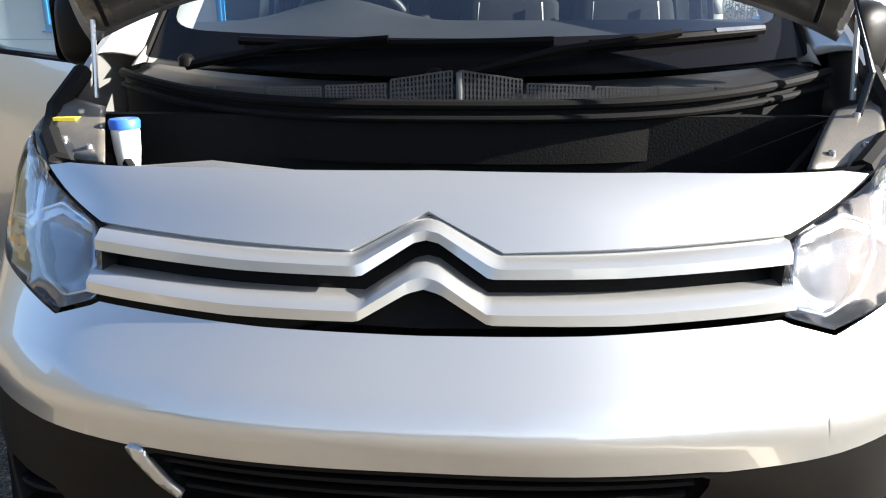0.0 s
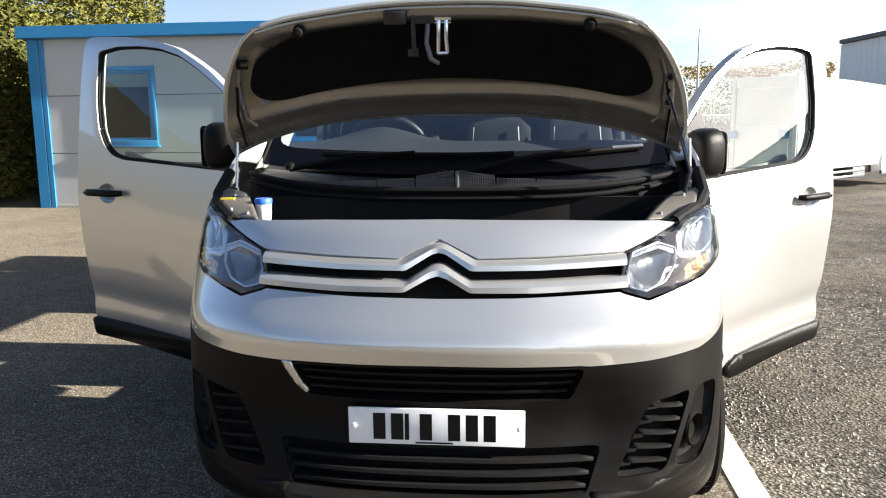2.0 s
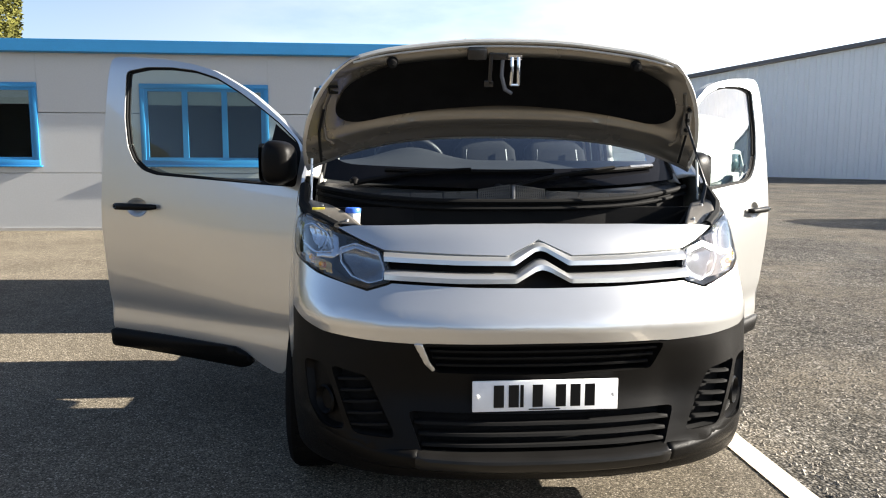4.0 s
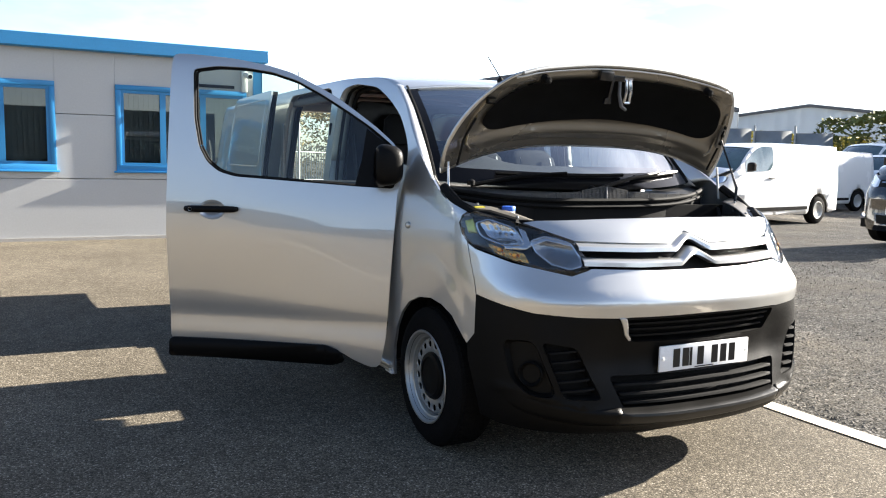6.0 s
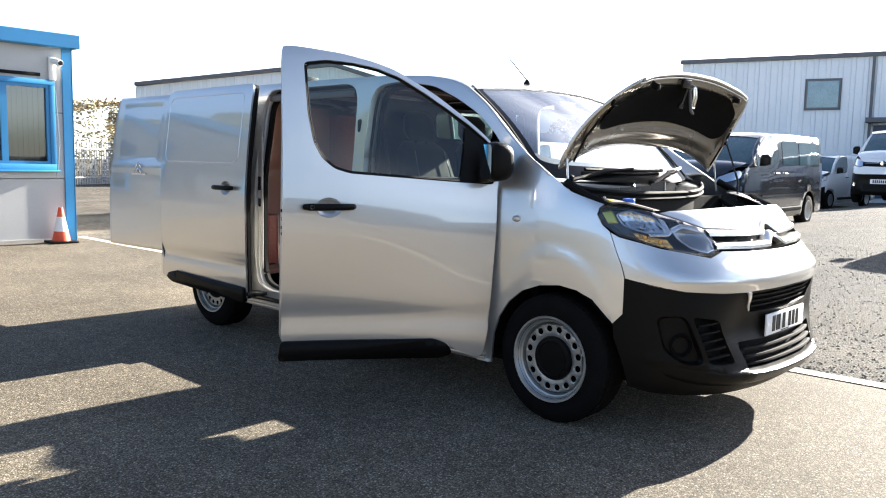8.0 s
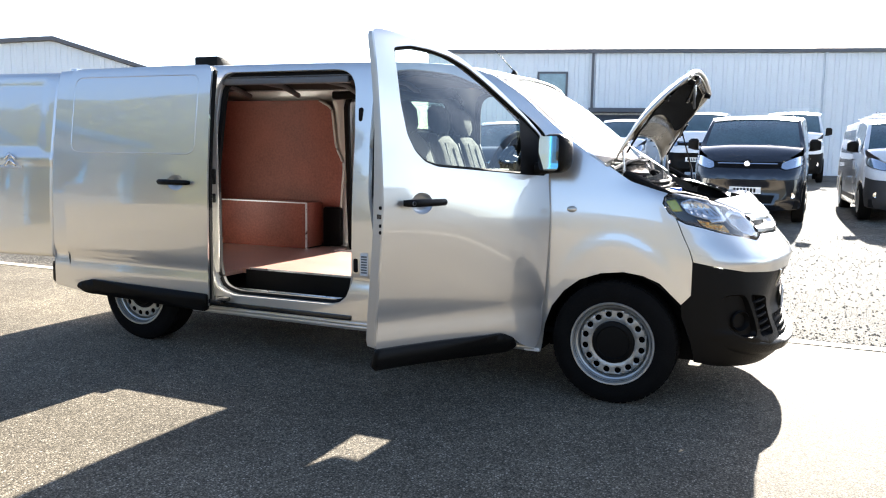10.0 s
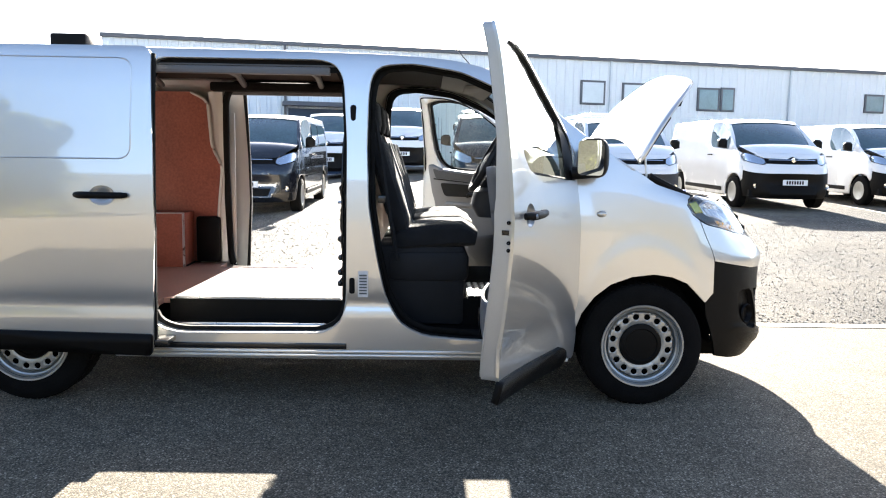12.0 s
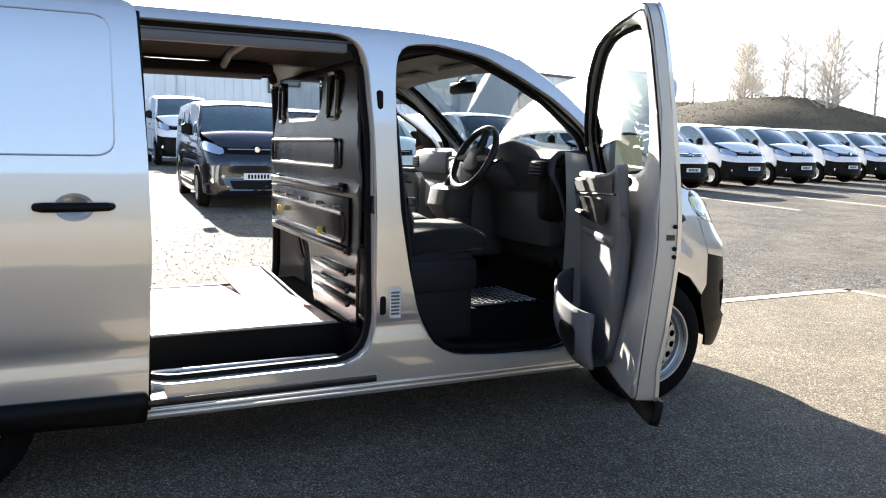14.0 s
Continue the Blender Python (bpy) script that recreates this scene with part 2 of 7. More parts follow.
def thick(o, t, offset=-1.0):
    s = o.modifiers.new("thickness", "SOLIDIFY")
    s.thickness, s.offset = t, offset
    return o


def bevel(o, w, seg=2):
    s = o.modifiers.new("edge", "BEVEL")
    s.width, s.segments, s.limit_method, s.angle_limit = w, seg, "ANGLE", radians(40)
    return o


def soft(poly, r, n=5):
    """Round the corners of a closed outline; r: one radius or one for each corner."""
    out, k = [], len(poly)
    for i, p in enumerate(poly):
        ri = r[i] if isinstance(r, (list, tuple)) else r
        p, a, b = Vector(p), Vector(poly[i - 1]), Vector(poly[(i + 1) % k])
        if ri <= 0:
            out.append(tuple(p))
            continue
        da, db = min(ri, (a - p).length * 0.48), min(ri, (b - p).length * 0.48)
        s, e = p + (a - p).normalized() * da, p + (b - p).normalized() * db
        for j in range(n + 1):
            t = j / n
            out.append(tuple(s * (1 - t) ** 2 + p * 2 * t * (1 - t) + e * t * t))
    return out


def sheet(outer, holes, fn, step=0.06, out=None, quads=False):
    """A curved panel: a flat outline with holes, cut into small faces and laid on the surface fn(u, v). out: a point it faces away from."""
    bm = bmesh.new()
    edges = []
    for loop in (outer, *holes):
        vs = [bm.verts.new((p[0], p[1], 0)) for p in loop]
        edges += [bm.edges.new((vs[i], vs[(i + 1) % len(vs)])) for i in range(len(vs))]
    bmesh.ops.triangle_fill(bm, use_beauty=True, use_dissolve=False, edges=edges, normal=(0, 0, 1))
    us, vs = [p[0] for p in outer], [p[1] for p in outer]
    for k, (lo, hi) in enumerate(((min(us), max(us)), (min(vs), max(vs)))):
        for i in range(1, max(2, int((hi - lo) / step))):
            at = lo + (hi - lo) * i / max(2, int((hi - lo) / step))
            bmesh.ops.bisect_plane(bm, geom=bm.verts[:] + bm.edges[:] + bm.faces[:], plane_co=(at, 0, 0) if k == 0 else (0, at, 0), plane_no=(1, 0, 0) if k == 0 else (0, 1, 0), dist=1e-5)
    bmesh.ops.remove_doubles(bm, verts=bm.verts[:], dist=1e-5)
    # keep the square cells alone: drop the diagonal cuts
    slant = [] if not quads else [e for e in bm.edges if len(e.link_faces) == 2 and min(abs(e.verts[0].co.x - e.verts[1].co.x), abs(e.verts[0].co.y - e.verts[1].co.y)) > 2e-5]
    bmesh.ops.dissolve_edges(bm, edges=slant, use_verts=False)
    for v in bm.verts:
        v.co = Vector(fn(v.co.x, v.co.y))
    bm.normal_update()
    if out is not None:
        o = Vector(out)
        if sum((f.calc_center_median() - o).dot(f.normal) * f.calc_area() for f in bm.faces) < 0:
            bmesh.ops.reverse_faces(bm, faces=bm.faces[:])
    return bm


def box(bm, a, b, m=None, bev=0.0):
    """Add a box from corner a to corner b."""
    r = bmesh.ops.create_cube(bm, size=1)
    c = Matrix.Translation([(p + q) / 2 for p, q in zip(a, b)]) @ Matrix.Diagonal([abs(q - p) for p, q in zip(a, b)] + [1])
    bmesh.ops.transform(bm, matrix=(m @ c) if m is not None else c, verts=r["verts"])
    if bev:
        es = {e for v in r["verts"] for e in v.link_edges}
        bmesh.ops.bevel(bm, geom=list(es), offset=bev, segments=2, affect="EDGES", profile=0.5)
    return bm


def boxes(*list_, bev=0.0):
    bm = bmesh.new()
    for a, b in list_:
        box(bm, a, b, None, bev)
    return bm



def pieces(name, mtl, parent, *list_, bev=0.0, label="", mirror=False):
    """Several box-shaped parts of one kind, each a part of its own."""
    for a, b in list_:
        part(name, boxes((a, b), bev=bev), mtl, parent, label)
        if mirror:
            part(name, flipx(boxes((a, b), bev=bev)), mtl, parent, label)


def tube(bm, pts, r, n=8, caps=True):
    """A round bar along points; r: one radius or one for each point."""
    pts = [Vector(p) for p in pts]
    rings = []
    up = Vector((0, 0, 1))
    for i, p in enumerate(pts):
        d = (pts[min(i + 1, len(pts) - 1)] - pts[max(i - 1, 0)]).normalized()
        s = d.cross(up if abs(d.z) < 0.95 else Vector((0, 1, 0))).normalized()
        w = s.cross(d)
        ri = r[i] if isinstance(r, (list, tuple)) else r
        rings.append([bm.verts.new(p + (s * math.cos(a) + w * math.sin(a)) * ri) for a in (2 * math.pi * k / n for k in range(n))])
    for a, b in zip(rings, rings[1:]):
        for k in range(n):
            bm.faces.new((a[k], a[(k + 1) % n], b[(k + 1) % n], b[k]))
    if caps:
        bm.faces.new(rings[0][::-1]), bm.faces.new(rings[-1])
    return bm


def turned(bm, prof, axis="x", n=40, at=(0, 0, 0), closed=False):
    """A lathe shape: prof is (radius, along). axis: x, y or z."""
    rings = []
    for r, h in prof:
        ring = []
        for k in range(n):
            a = 2 * math.pi * k / n
            c, s = r * math.cos(a), r * math.sin(a)
            p = {"x": (h, c, s), "y": (c, h, s), "z": (c, s, h)}[axis]
            ring.append(bm.verts.new(Vector(p) + Vector(at)))
        rings.append(ring)
    for a, b in zip(rings, rings[1:] + ([rings[0]] if closed else [])):
        for k in range(n):
            bm.faces.new((a[k], a[(k + 1) % n], b[(k + 1) % n], b[k]))
    bmesh.ops.recalc_face_normals(bm, faces=bm.faces[:])
    return bm


def grid(nu, nv, fn):
    """A surface from fn(i / nu, j / nv)."""
    bm = bmesh.new()
    v = [[bm.verts.new(fn(i / nu, j / nv)) for j in range(nv + 1)] for i in range(nu + 1)]
    for i in range(nu):
        for j in range(nv):
            bm.faces.new((v[i][j], v[i + 1][j], v[i + 1][j + 1], v[i][j + 1]))
    return bm


def face_out(bm, o):
    bm.normal_update()
    o = Vector(o)
    if sum((f.calc_center_median() - o).dot(f.normal) * f.calc_area() for f in bm.faces) < 0:
        bmesh.ops.reverse_faces(bm, faces=bm.faces[:])
    return bm


def flipx(bm):
    """The mirror image across the middle plane."""
    for v in bm.verts:
        v.co.x = -v.co.x
    bmesh.ops.reverse_faces(bm, faces=bm.faces[:])
    return bm


def skin_part(name, outer, holes, fn, material, parent, label="", step=0.05, out=(0, 0, 0), mir=False, edge=.014):
    """A painted panel on a smooth surface, with its edges folded in; mir: its mirror image."""
    bm = sheet(outer, holes, lambda u, v: (u, v, 0), step, None, False)
    uv = [(v.co.x, v.co.y) for v in bm.verts]
    h, nor = .012, []
    for v, (a, b) in zip(bm.verts, uv):
        v.co = Vector(fn(a, b))
        nor.append((Vector(fn(a + h, b)) - Vector(fn(a - h, b))).cross(Vector(fn(a, b + h)) - Vector(fn(a, b - h))).normalized())
    bm.normal_update()
    o = Vector(out)
    if sum((f.calc_center_median() - o).dot(f.normal) * f.calc_area() for f in bm.faces) < 0:
        bmesh.ops.reverse_faces(bm, faces=bm.faces[:])
        bm.normal_update()
    if sum(n.dot(v.normal) for n, v in zip(nor, bm.verts)) < 0:
        nor = [-n for n in nor]
    bm.verts.index_update()
    pts = [v.co.copy() for v in bm.verts]
    faces = [[v.index for v in f.verts] for f in bm.faces]
    # the fold along every open edge
    keep, twin = len(faces), {}
    for f in bm.faces:
        for lp in f.loops:
            if len(lp.edge.link_faces) == 1:
                i, j = lp.vert.index, lp.link_loop_next.vert.index
                for k in (i, j):
                    if k not in twin:
                        twin[k] = len(pts)
                        pts.append(pts[k] - nor[k] * edge)
                faces.append([j, i, twin[i], twin[j]])
    bm.free()
    if mir:
        pts = [Vector((-p.x, p.y, p.z)) for p in pts]
        faces = [f[::-1] for f in faces]
        nor = [Vector((-n.x, n.y, n.z)) for n in nor]
    me = bpy.data.meshes.new(name)
    me.from_pydata([tuple(p) for p in pts], [], faces)
    me.materials.append(material)
    me.polygons.foreach_set("use_smooth", [True] * len(me.polygons))
    me.update()
    loops = []
    for f in me.polygons:
        for li in f.loop_indices:
            loops.append(tuple(nor[me.loops[li].vertex_index]) if f.index < keep else tuple(f.normal))
    me.normals_split_custom_set(loops)
    ob = new(name, me)
    ob.parent = parent
    if label:
        ob["label"] = label
    return ob

# ---- the van's skin ----


def sm(a, b, t):
    t = min(1, max(0, (t - a) / (b - a)))
    return t * t * (3 - 2 * t)


def table(rows):
    xs, ys = [r[0] for r in rows], [r[1] for r in rows]
    return lambda v: float(np.interp(v, xs, ys))


# the plan of the nose: from the middle round the corner to the flank
PLAN = [(0, 0), (.26, .012), (.5, .06), (.65, .12), (.78, .215), (.86, .32), (.905, .43), (.933, .56), (.95, .75), (.958, 1.0), (.963, 1.5), (.965, 2.4), (.962, 4.0), (.955, 5.2)]


def spline(pts, n=16, mirror=False):
    P = [np.array(p, float) for p in pts]
    Q = [2 * P[0] - P[1]] + P + [2 * P[-1] - P[-2]]
    if mirror:
        Q[0] = np.array([-P[1][0], P[1][1]])
    out = []
    for i in range(1, len(Q) - 2):
        a, b, c, d = Q[i - 1:i + 3]
        for k in range(n):
            t = k / n
            out.append(.5 * (2 * b + (c - a) * t + (2 * a - 5 * b + 4 * c - d) * t * t + (3 * b - a - 3 * c + d) * t ** 3))
    return np.array(out + [P[-1]])


PC = spline(PLAN, mirror=True)
PS = np.concatenate([[0], np.cumsum(np.hypot(*np.diff(PC, axis=0).T))])


def smooth_table(rows):
    c = spline(rows, 10)
    return lambda v: float(np.interp(v, c[:, 0], c[:, 1]))


FRONT = smooth_table([(.15, .10), (.2, .05), (.26, -.02), (.34, -.05), (.44, -.022), (.54, .010), (.64, -.005), (.72, -.03), (.8, -.025), (.86, .005), (.92, .05), (.98, .09), (1.04, .135), (1.08, .165), (1.12, .21), (1.16, .29), (1.2, .4)])
# away from the plate the nose is plainly rounded
FRONT_OUT = smooth_table([(.15, .10), (.2, .05), (.26, -.01), (.34, -.045), (.44, -.055), (.54, -.052), (.64, -.045), (.72, -.036), (.8, -.025), (.86, .005), (.92, .05), (.98, .09), (1.04, .135), (1.08, .165), (1.12, .21), (1.16, .29), (1.2, .4)])
SIDE = smooth_table([(.15, .06), (.25, .012), (.35, 0), (.5, -.003), (.7, -.004), (.95, 0), (1.05, .008), (1.15, .022), (1.3, .05), (1.45, .085), (1.6, .125), (1.7, .155), (1.8, .195), (1.86, .235), (1.9, .3)])
# the upper edge of the flank, from the lamp along the pillar to the rear
TOP = smooth_table([(.37, 1.138), (.48, 1.162), (.707, 1.225), (.925, 1.312), (1.075, 1.398), (1.254, 1.53), (1.39, 1.645), (1.6, 1.768), (1.8, 1.828), (2.1, 1.852), (2.6, 1.862), (3.4, 1.868), (5.2, 1.868)])


def skin(s, z, deep=0.0):
    """The place on the van's skin; s: way along the plan from the middle of the nose, below 0 on the driver's side; deep: metres inside."""
    a = abs(s)
    x, y = float(np.interp(a, PS, PC[:, 0])), float(np.interp(a, PS, PC[:, 1]))
    w = sm(.42, .78, a)
    y += (FRONT(z) * (1 - w) + FRONT_OUT(z) * w) * (1 - sm(.65, 1.7, a))
    x -= SIDE(z) * sm(.75, 1.35, a) * (1 - .5 * sm(2.0, 3.0, a))
    if deep:
        k = sm(.4, 1.25, a)
        x, y = x - deep * k, y + deep * (1 - k)
    return Vector((math.copysign(x, s), y, z))


def s_of(y):
    return float(np.interp(y, PC[40:, 1], PS[40:]))


def flank(y, z, deep=0.0):
    return skin(-s_of(y), z, deep)


def both(name, make, material, parent, label="", **k):
    """The same part on both sides of the van."""
    return [part(name, make(), material, parent, label), part(name, flipx(make()), material, parent, label)]


van = empty("panel_van", label="silver panel van with doors and bonnet open, parked on tarmac", category="van")

# flank: wing, sill, pillars and rear quarter with the two door openings
DOOR_HOLE = [(2.30, 1.40), (2.295, 1.65), (2.28, 1.75), (2.23, 1.80), (2.07, 1.815), (1.81, 1.78), (1.61, 1.695), (1.43, 1.60), (1.30, 1.50), (1.22, 1.42), (1.19, 1.30), (1.20, 1.18), (1.235, .80), (1.275, .48), (1.32, .37), (1.42, .345), (1.78, .355), (2.0, .375), (2.12, .44), (2.20, .59), (2.25, .82), (2.29, 1.07)]
SLIDE_HOLE = [(3.40, 1.824), (2.54, 1.824), (2.46, 1.797), (2.42, 1.72), (2.40, 1.40), (2.40, .56), (2.43, .44), (2.52, .385), (3.30, .38), (3.42, .42), (3.46, .55), (3.48, 1.2), (3.46, 1.72)]
outline = [(1.10, .79), (1.11, .62), (1.155, .57)]
outline = [tuple((float(np.interp(s, PS, PC[:, 1])), z)) for s, z in outline]
outline += [(.60, .675), (.68, .71), (.775, .724), (.89, .71), (1.0, .668), (1.085, .60), (1.15, .51), (1.187, .405), (1.20, .29), (1.21, .243), (2.3, .246), (3.62, .25)]
outline = outline[:15] + [(4.085 + .41 * math.cos(radians(a)), .33 + .41 * math.sin(radians(a))) for a in range(180, -1, -12)] + [(4.52, .28), (4.88, .33), (4.88, 1.868)]
outline += [(y, TOP(y)) for y in (4.4, 3.8, 3.2, 2.6, 2.1, 1.95, 1.8, 1.7, 1.6, 1.5, 1.39, 1.3, 1.2, 1.1, 1.0, .9, .8, .7, .6, .5)]
outline += [tuple((float(np.interp(s, PS, PC[:, 1])), z)) for s, z in ((1.06, 1.14), (1.12, 1.122), (1.158, 1.09), (1.142, 1.04), (1.11, 1.013))]


def wing(y, z, deep=0.0):
    p = flank(y, z, deep)
    # the swelling over the front wheel, and its crease
    d = math.hypot((y - .82) / .40, (z - .36) / .58)
    p.x -= 0.0075 * (1 - sm(.86, 1.02, d)) * sm(.35, .6, z) * (1 - sm(.85, 1.40, y)) * sm(.38, .70, y)
    # the long crease along the lower flank
    p.x += 0.012 * math.exp(-((z - .55) / .045) ** 2) * sm(1.2, 1.4, y)
    return p


for mir in (False, True):
    skin_part("side_panel", outline, [soft(DOOR_HOLE, .05, 2), soft(SLIDE_HOLE, .04, 3)], wing, SILVER, van, "", .025, (0, 2.5, .9), mir)


for side in (1, -1):
    c = flank(1.060, 1.041)
    rp = turned(bmesh.new(), [(.022, .004), (.021, -.003), (.017, -.008), (.009, -.011), (.001, -.012)], "x", 24, (0, 0, 0))
    bmesh.ops.transform(rp, matrix=Matrix.Translation(c) @ Matrix.Diagonal((1, 1.25, .8, 1)), verts=rp.verts[:])
    o = part("side_repeater", rp if side > 0 else flipx(rp), AMBER_CLEAR, van, "clear oval side repeater lamp")


def jamb(hole, near, deep, mapping=flank):
    """The return of an opening: a band from its edge into the body."""
    pts = soft(hole, .05, 2)
    n = len(pts)
    bm = grid(n, 3, lambda i, j: mapping(*pts[int(round(i * n)) % n], near + (deep - near) * j))
    return bm


for hole, near, deep, mtl in ((DOOR_HOLE, .005, .09, SILVER_IN), (SLIDE_HOLE, .005, .03, SILVER_IN), (SLIDE_HOLE, .03, .10, SILVER_IN)):
    for o in both("door_jamb", lambda: face_out(jamb(hole, near, deep), (0, 2.4, 1.0)), mtl, van):
        thick(o, 0.006, 0)


def seal(hole, deep, r):
    pts = [flank(y, z, deep) for y, z in soft(hole, .06, 3)]
    bm = bmesh.new()
    return tube(bm, pts + pts[:2], r, 6, False)


both("door_seal", lambda: seal(DOOR_HOLE, .05, .013), RUBBER, van)
both("door_seal", lambda: seal(SLIDE_HOLE, .085, .026), RUBBER, van)

both("hinge_post", lambda: sheet([(1.20, 1.32), (1.36, 1.34), (1.40, .5), (1.30, .42), (1.26, .6)], [], lambda y, z: flank(y, z, .05), .1, (0, 2.4, 1.0)), SILVER_IN, van)

# inner face of the cab pillars and the sill step, seen through the openings
def shrink(poly, k):
    c = Vector((sum(p[0] for p in poly) / len(poly), sum(p[1] for p in poly) / len(poly)))
    return [tuple(c + (Vector(p) - c) * k) for p in poly]


def inner_ring(k):
    inner = [(2.215, 1.40), (2.21, 1.62), (2.19, 1.70), (2.15, 1.735), (2.05, 1.745), (1.81, 1.71), (1.61, 1.625), (1.45, 1.53), (1.36, 1.45), (1.30, 1.38), (1.28, 1.30), (1.285, 1.18), (1.31, .80), (1.34, .52), (1.38, .46), (1.46, .44), (1.78, .45), (1.95, .46), (2.05, .52), (2.12, .62), (2.17, .82), (2.205, 1.07)]
    inner = [tuple(Vector(p).lerp(Vector(q), k)) for p, q in zip(DOOR_HOLE, inner)]
    return sheet(soft(DOOR_HOLE, .05, 2), [soft(inner, .03, 2)], lambda y, z: flank(y, z, .09), .12, (0, 2, 1))


for bm in (inner_ring(.42), flipx(inner_ring(.5))):
    thick(part("door_frame", bm, RUBBER, van, "black plastic trim inside the doorway"), 0.012)


both("step_tread", lambda: boxes(((-.945, 2.44, .30), (-.60, 3.44, .335))), GREYP, van, "grey rubber step tread")
for lo, hi in (((-.62, 2.44, .337), (-.60, 3.44, .50)), ((-.93, 2.44, .337), (-.905, 3.44, .375))):
    both("step_well", lambda: boxes((lo, hi)), BLACKP, van)
both("step_edge", lambda: boxes(((-.80, 2.53, .336), (-.782, 3.40, .402)), bev=.004), ALU, van)
both("step_edge", lambda: boxes(((-.606, 2.47, .497), (-.594, 3.42, .512))), ALU, van)


for z0, z1, x in ((.256, .271, -.968), (.277, .294, -.972)):
    both("sill_strip", lambda: boxes(((x, 1.24, z0), (-.945, 3.62, z1)), bev=.003), SILVER, van)
both("slide_header", lambda: sheet(soft([(2.425, 1.757), (3.45, 1.757), (3.43, 1.822), (2.52, 1.822), (2.45, 1.79)], .015, 3), [], lambda y, z: flank(y, z, .045), .08, (0, 3, 1)), RUBBER, van, "black header track over the side opening")
both("header_line", lambda: tube(bmesh.new(), [flank(y, 1.792, .040) for y in (2.47, 2.8, 3.1, 3.42)], .005, 6), GREYP, van)
both("slide_rail", lambda: boxes(((-.976, 2.40, .302), (-.955, 3.5, .333)), bev=.004), BLACKMET, van)
both("slide_rail", lambda: boxes(((-.845, 2.50, 1.745), (-.80, 3.45, 1.785)), bev=.006), GREYP, van)
both("jacking_flap", lambda: boxes(((-.965, 1.215, .245), (-.94, 1.30, .26)), bev=.003), WHITEP, van)


# nose: bumper, painted fascia and grille
def mirrored(half):
    """Close a half outline, given for s <= 0 from the middle outward and back to the middle."""
    return half + [(-s, z) for s, z in reversed(half) if abs(s) > 1e-6]


BUMPER_TOP = [(0, .733), (-.42, .730), (-.45, .727), (-.64, .732), (-.83, .742), (-.95, .762), (-1.10, .79)]
half = BUMPER_TOP + [(-1.11, .62), (-1.155, .57), (-1.15, .50), (-1.12, .42), (-1.09, .34), (-1.06, .27), (-.95, .25), (-.75, .235), (-.5, .225), (0, .222)]
GRILLE_UP = [(-.436, .722), (-.395, .622), (0, .616), (.395, .622), (.436, .722), (0, .727)]
GRILLE_LOW = [(-.49, .482), (0, .478), (.49, .482), (.44, .345), (0, .338), (-.44, .345)]
VENT = [(-.80, .628), (-.64, .605), (-.53, .388), (-.70, .392)]
FOG = [(-.965, .622), (-.828, .632), (-.728, .398), (-.83, .395), (-.93, .46)]
vent_r, fog_r = [(-s, z) for s, z in VENT], [(-s, z) for s, z in FOG]


def bump_skin(s, z, deep=0.0):
    p = skin(s, z, deep)
    # number plate plinth and the lower lip
    lip = math.exp(-((z - (.325 + .09 * sm(.45, .95, abs(s)))) / .018) ** 2) * (1 - sm(.9, 1.1, abs(s)))
    k = sm(.4, 1.25, abs(s))
    p.y -= .014 * lip * (1 - k)
    p.x += math.copysign(.01 * lip * k, s)
    return p


bumper = skin_part("bumper", mirrored(half), [soft(GRILLE_UP, .02, 2), soft(GRILLE_LOW, .02, 2), soft(VENT, .03, 3), soft(vent_r, .03, 3), soft(FOG, .04, 3), soft(fog_r, .04, 3)], bump_skin, BLACKP, van, "black textured plastic bumper", .03, (0, 1.5, .5))


def recess(name, loop, deep, mtl=BLACKP, parent=None, shrink_by=.94):
    c = (sum(p[0] for p in loop) / len(loop), sum(p[1] for p in loop) / len(loop))
    n = len(loop)

    def at(i, j):
        s, z = loop[int(round(i * n)) % n]
        k = 1 - (1 - shrink_by) * j
        return skin(c[0] + (s - c[0]) * k, c[1] + (z - c[1]) * k, .006 + deep * j)
    bm = grid(n, 2, at)
    vs = [bm.verts.new(skin(c[0] + (s - c[0]) * shrink_by, c[1] + (z - c[1]) * shrink_by, .006 + deep)) for s, z in loop]
    bm.faces.new(vs)
    bmesh.ops.triangulate(bm, faces=[f for f in bm.faces if len(f.verts) > 4])
    return part(name, bm, mtl, parent or van)


for loop, dp in ((soft(GRILLE_UP, .02, 2), .07), (soft(GRILLE_LOW, .02, 2), .06), (soft(VENT, .03, 3), .06), (soft(vent_r, .03, 3), .06)):
    recess("grille_recess", loop, dp, RUBBER, bumper)
for lp in (FOG, fog_r):
    recess("fog_pocket", soft(lp, .04, 3), .034, BLACKP, bumper, .90)


def bar(pts, h, deep0, deep1):
    """A slat that follows the nose through (s, z) points."""
    prof = [(h, deep1), (h * .6, deep0), (-h * .6, deep0), (-h, deep1)]
    n = len(pts) - 1
    bm = grid(n, 3, lambda i, j: skin(pts[int(round(i * n))][0], pts[int(round(i * n))][1] + prof[int(round(j * 3))][0], prof[int(round(j * 3))][1]))
    return face_out(bm, (0, 1.5, pts[0][1]))


def run(s0, s1, z, n=24):
    return [(s0 + (s1 - s0) * i / n, z) for i in range(n + 1)]


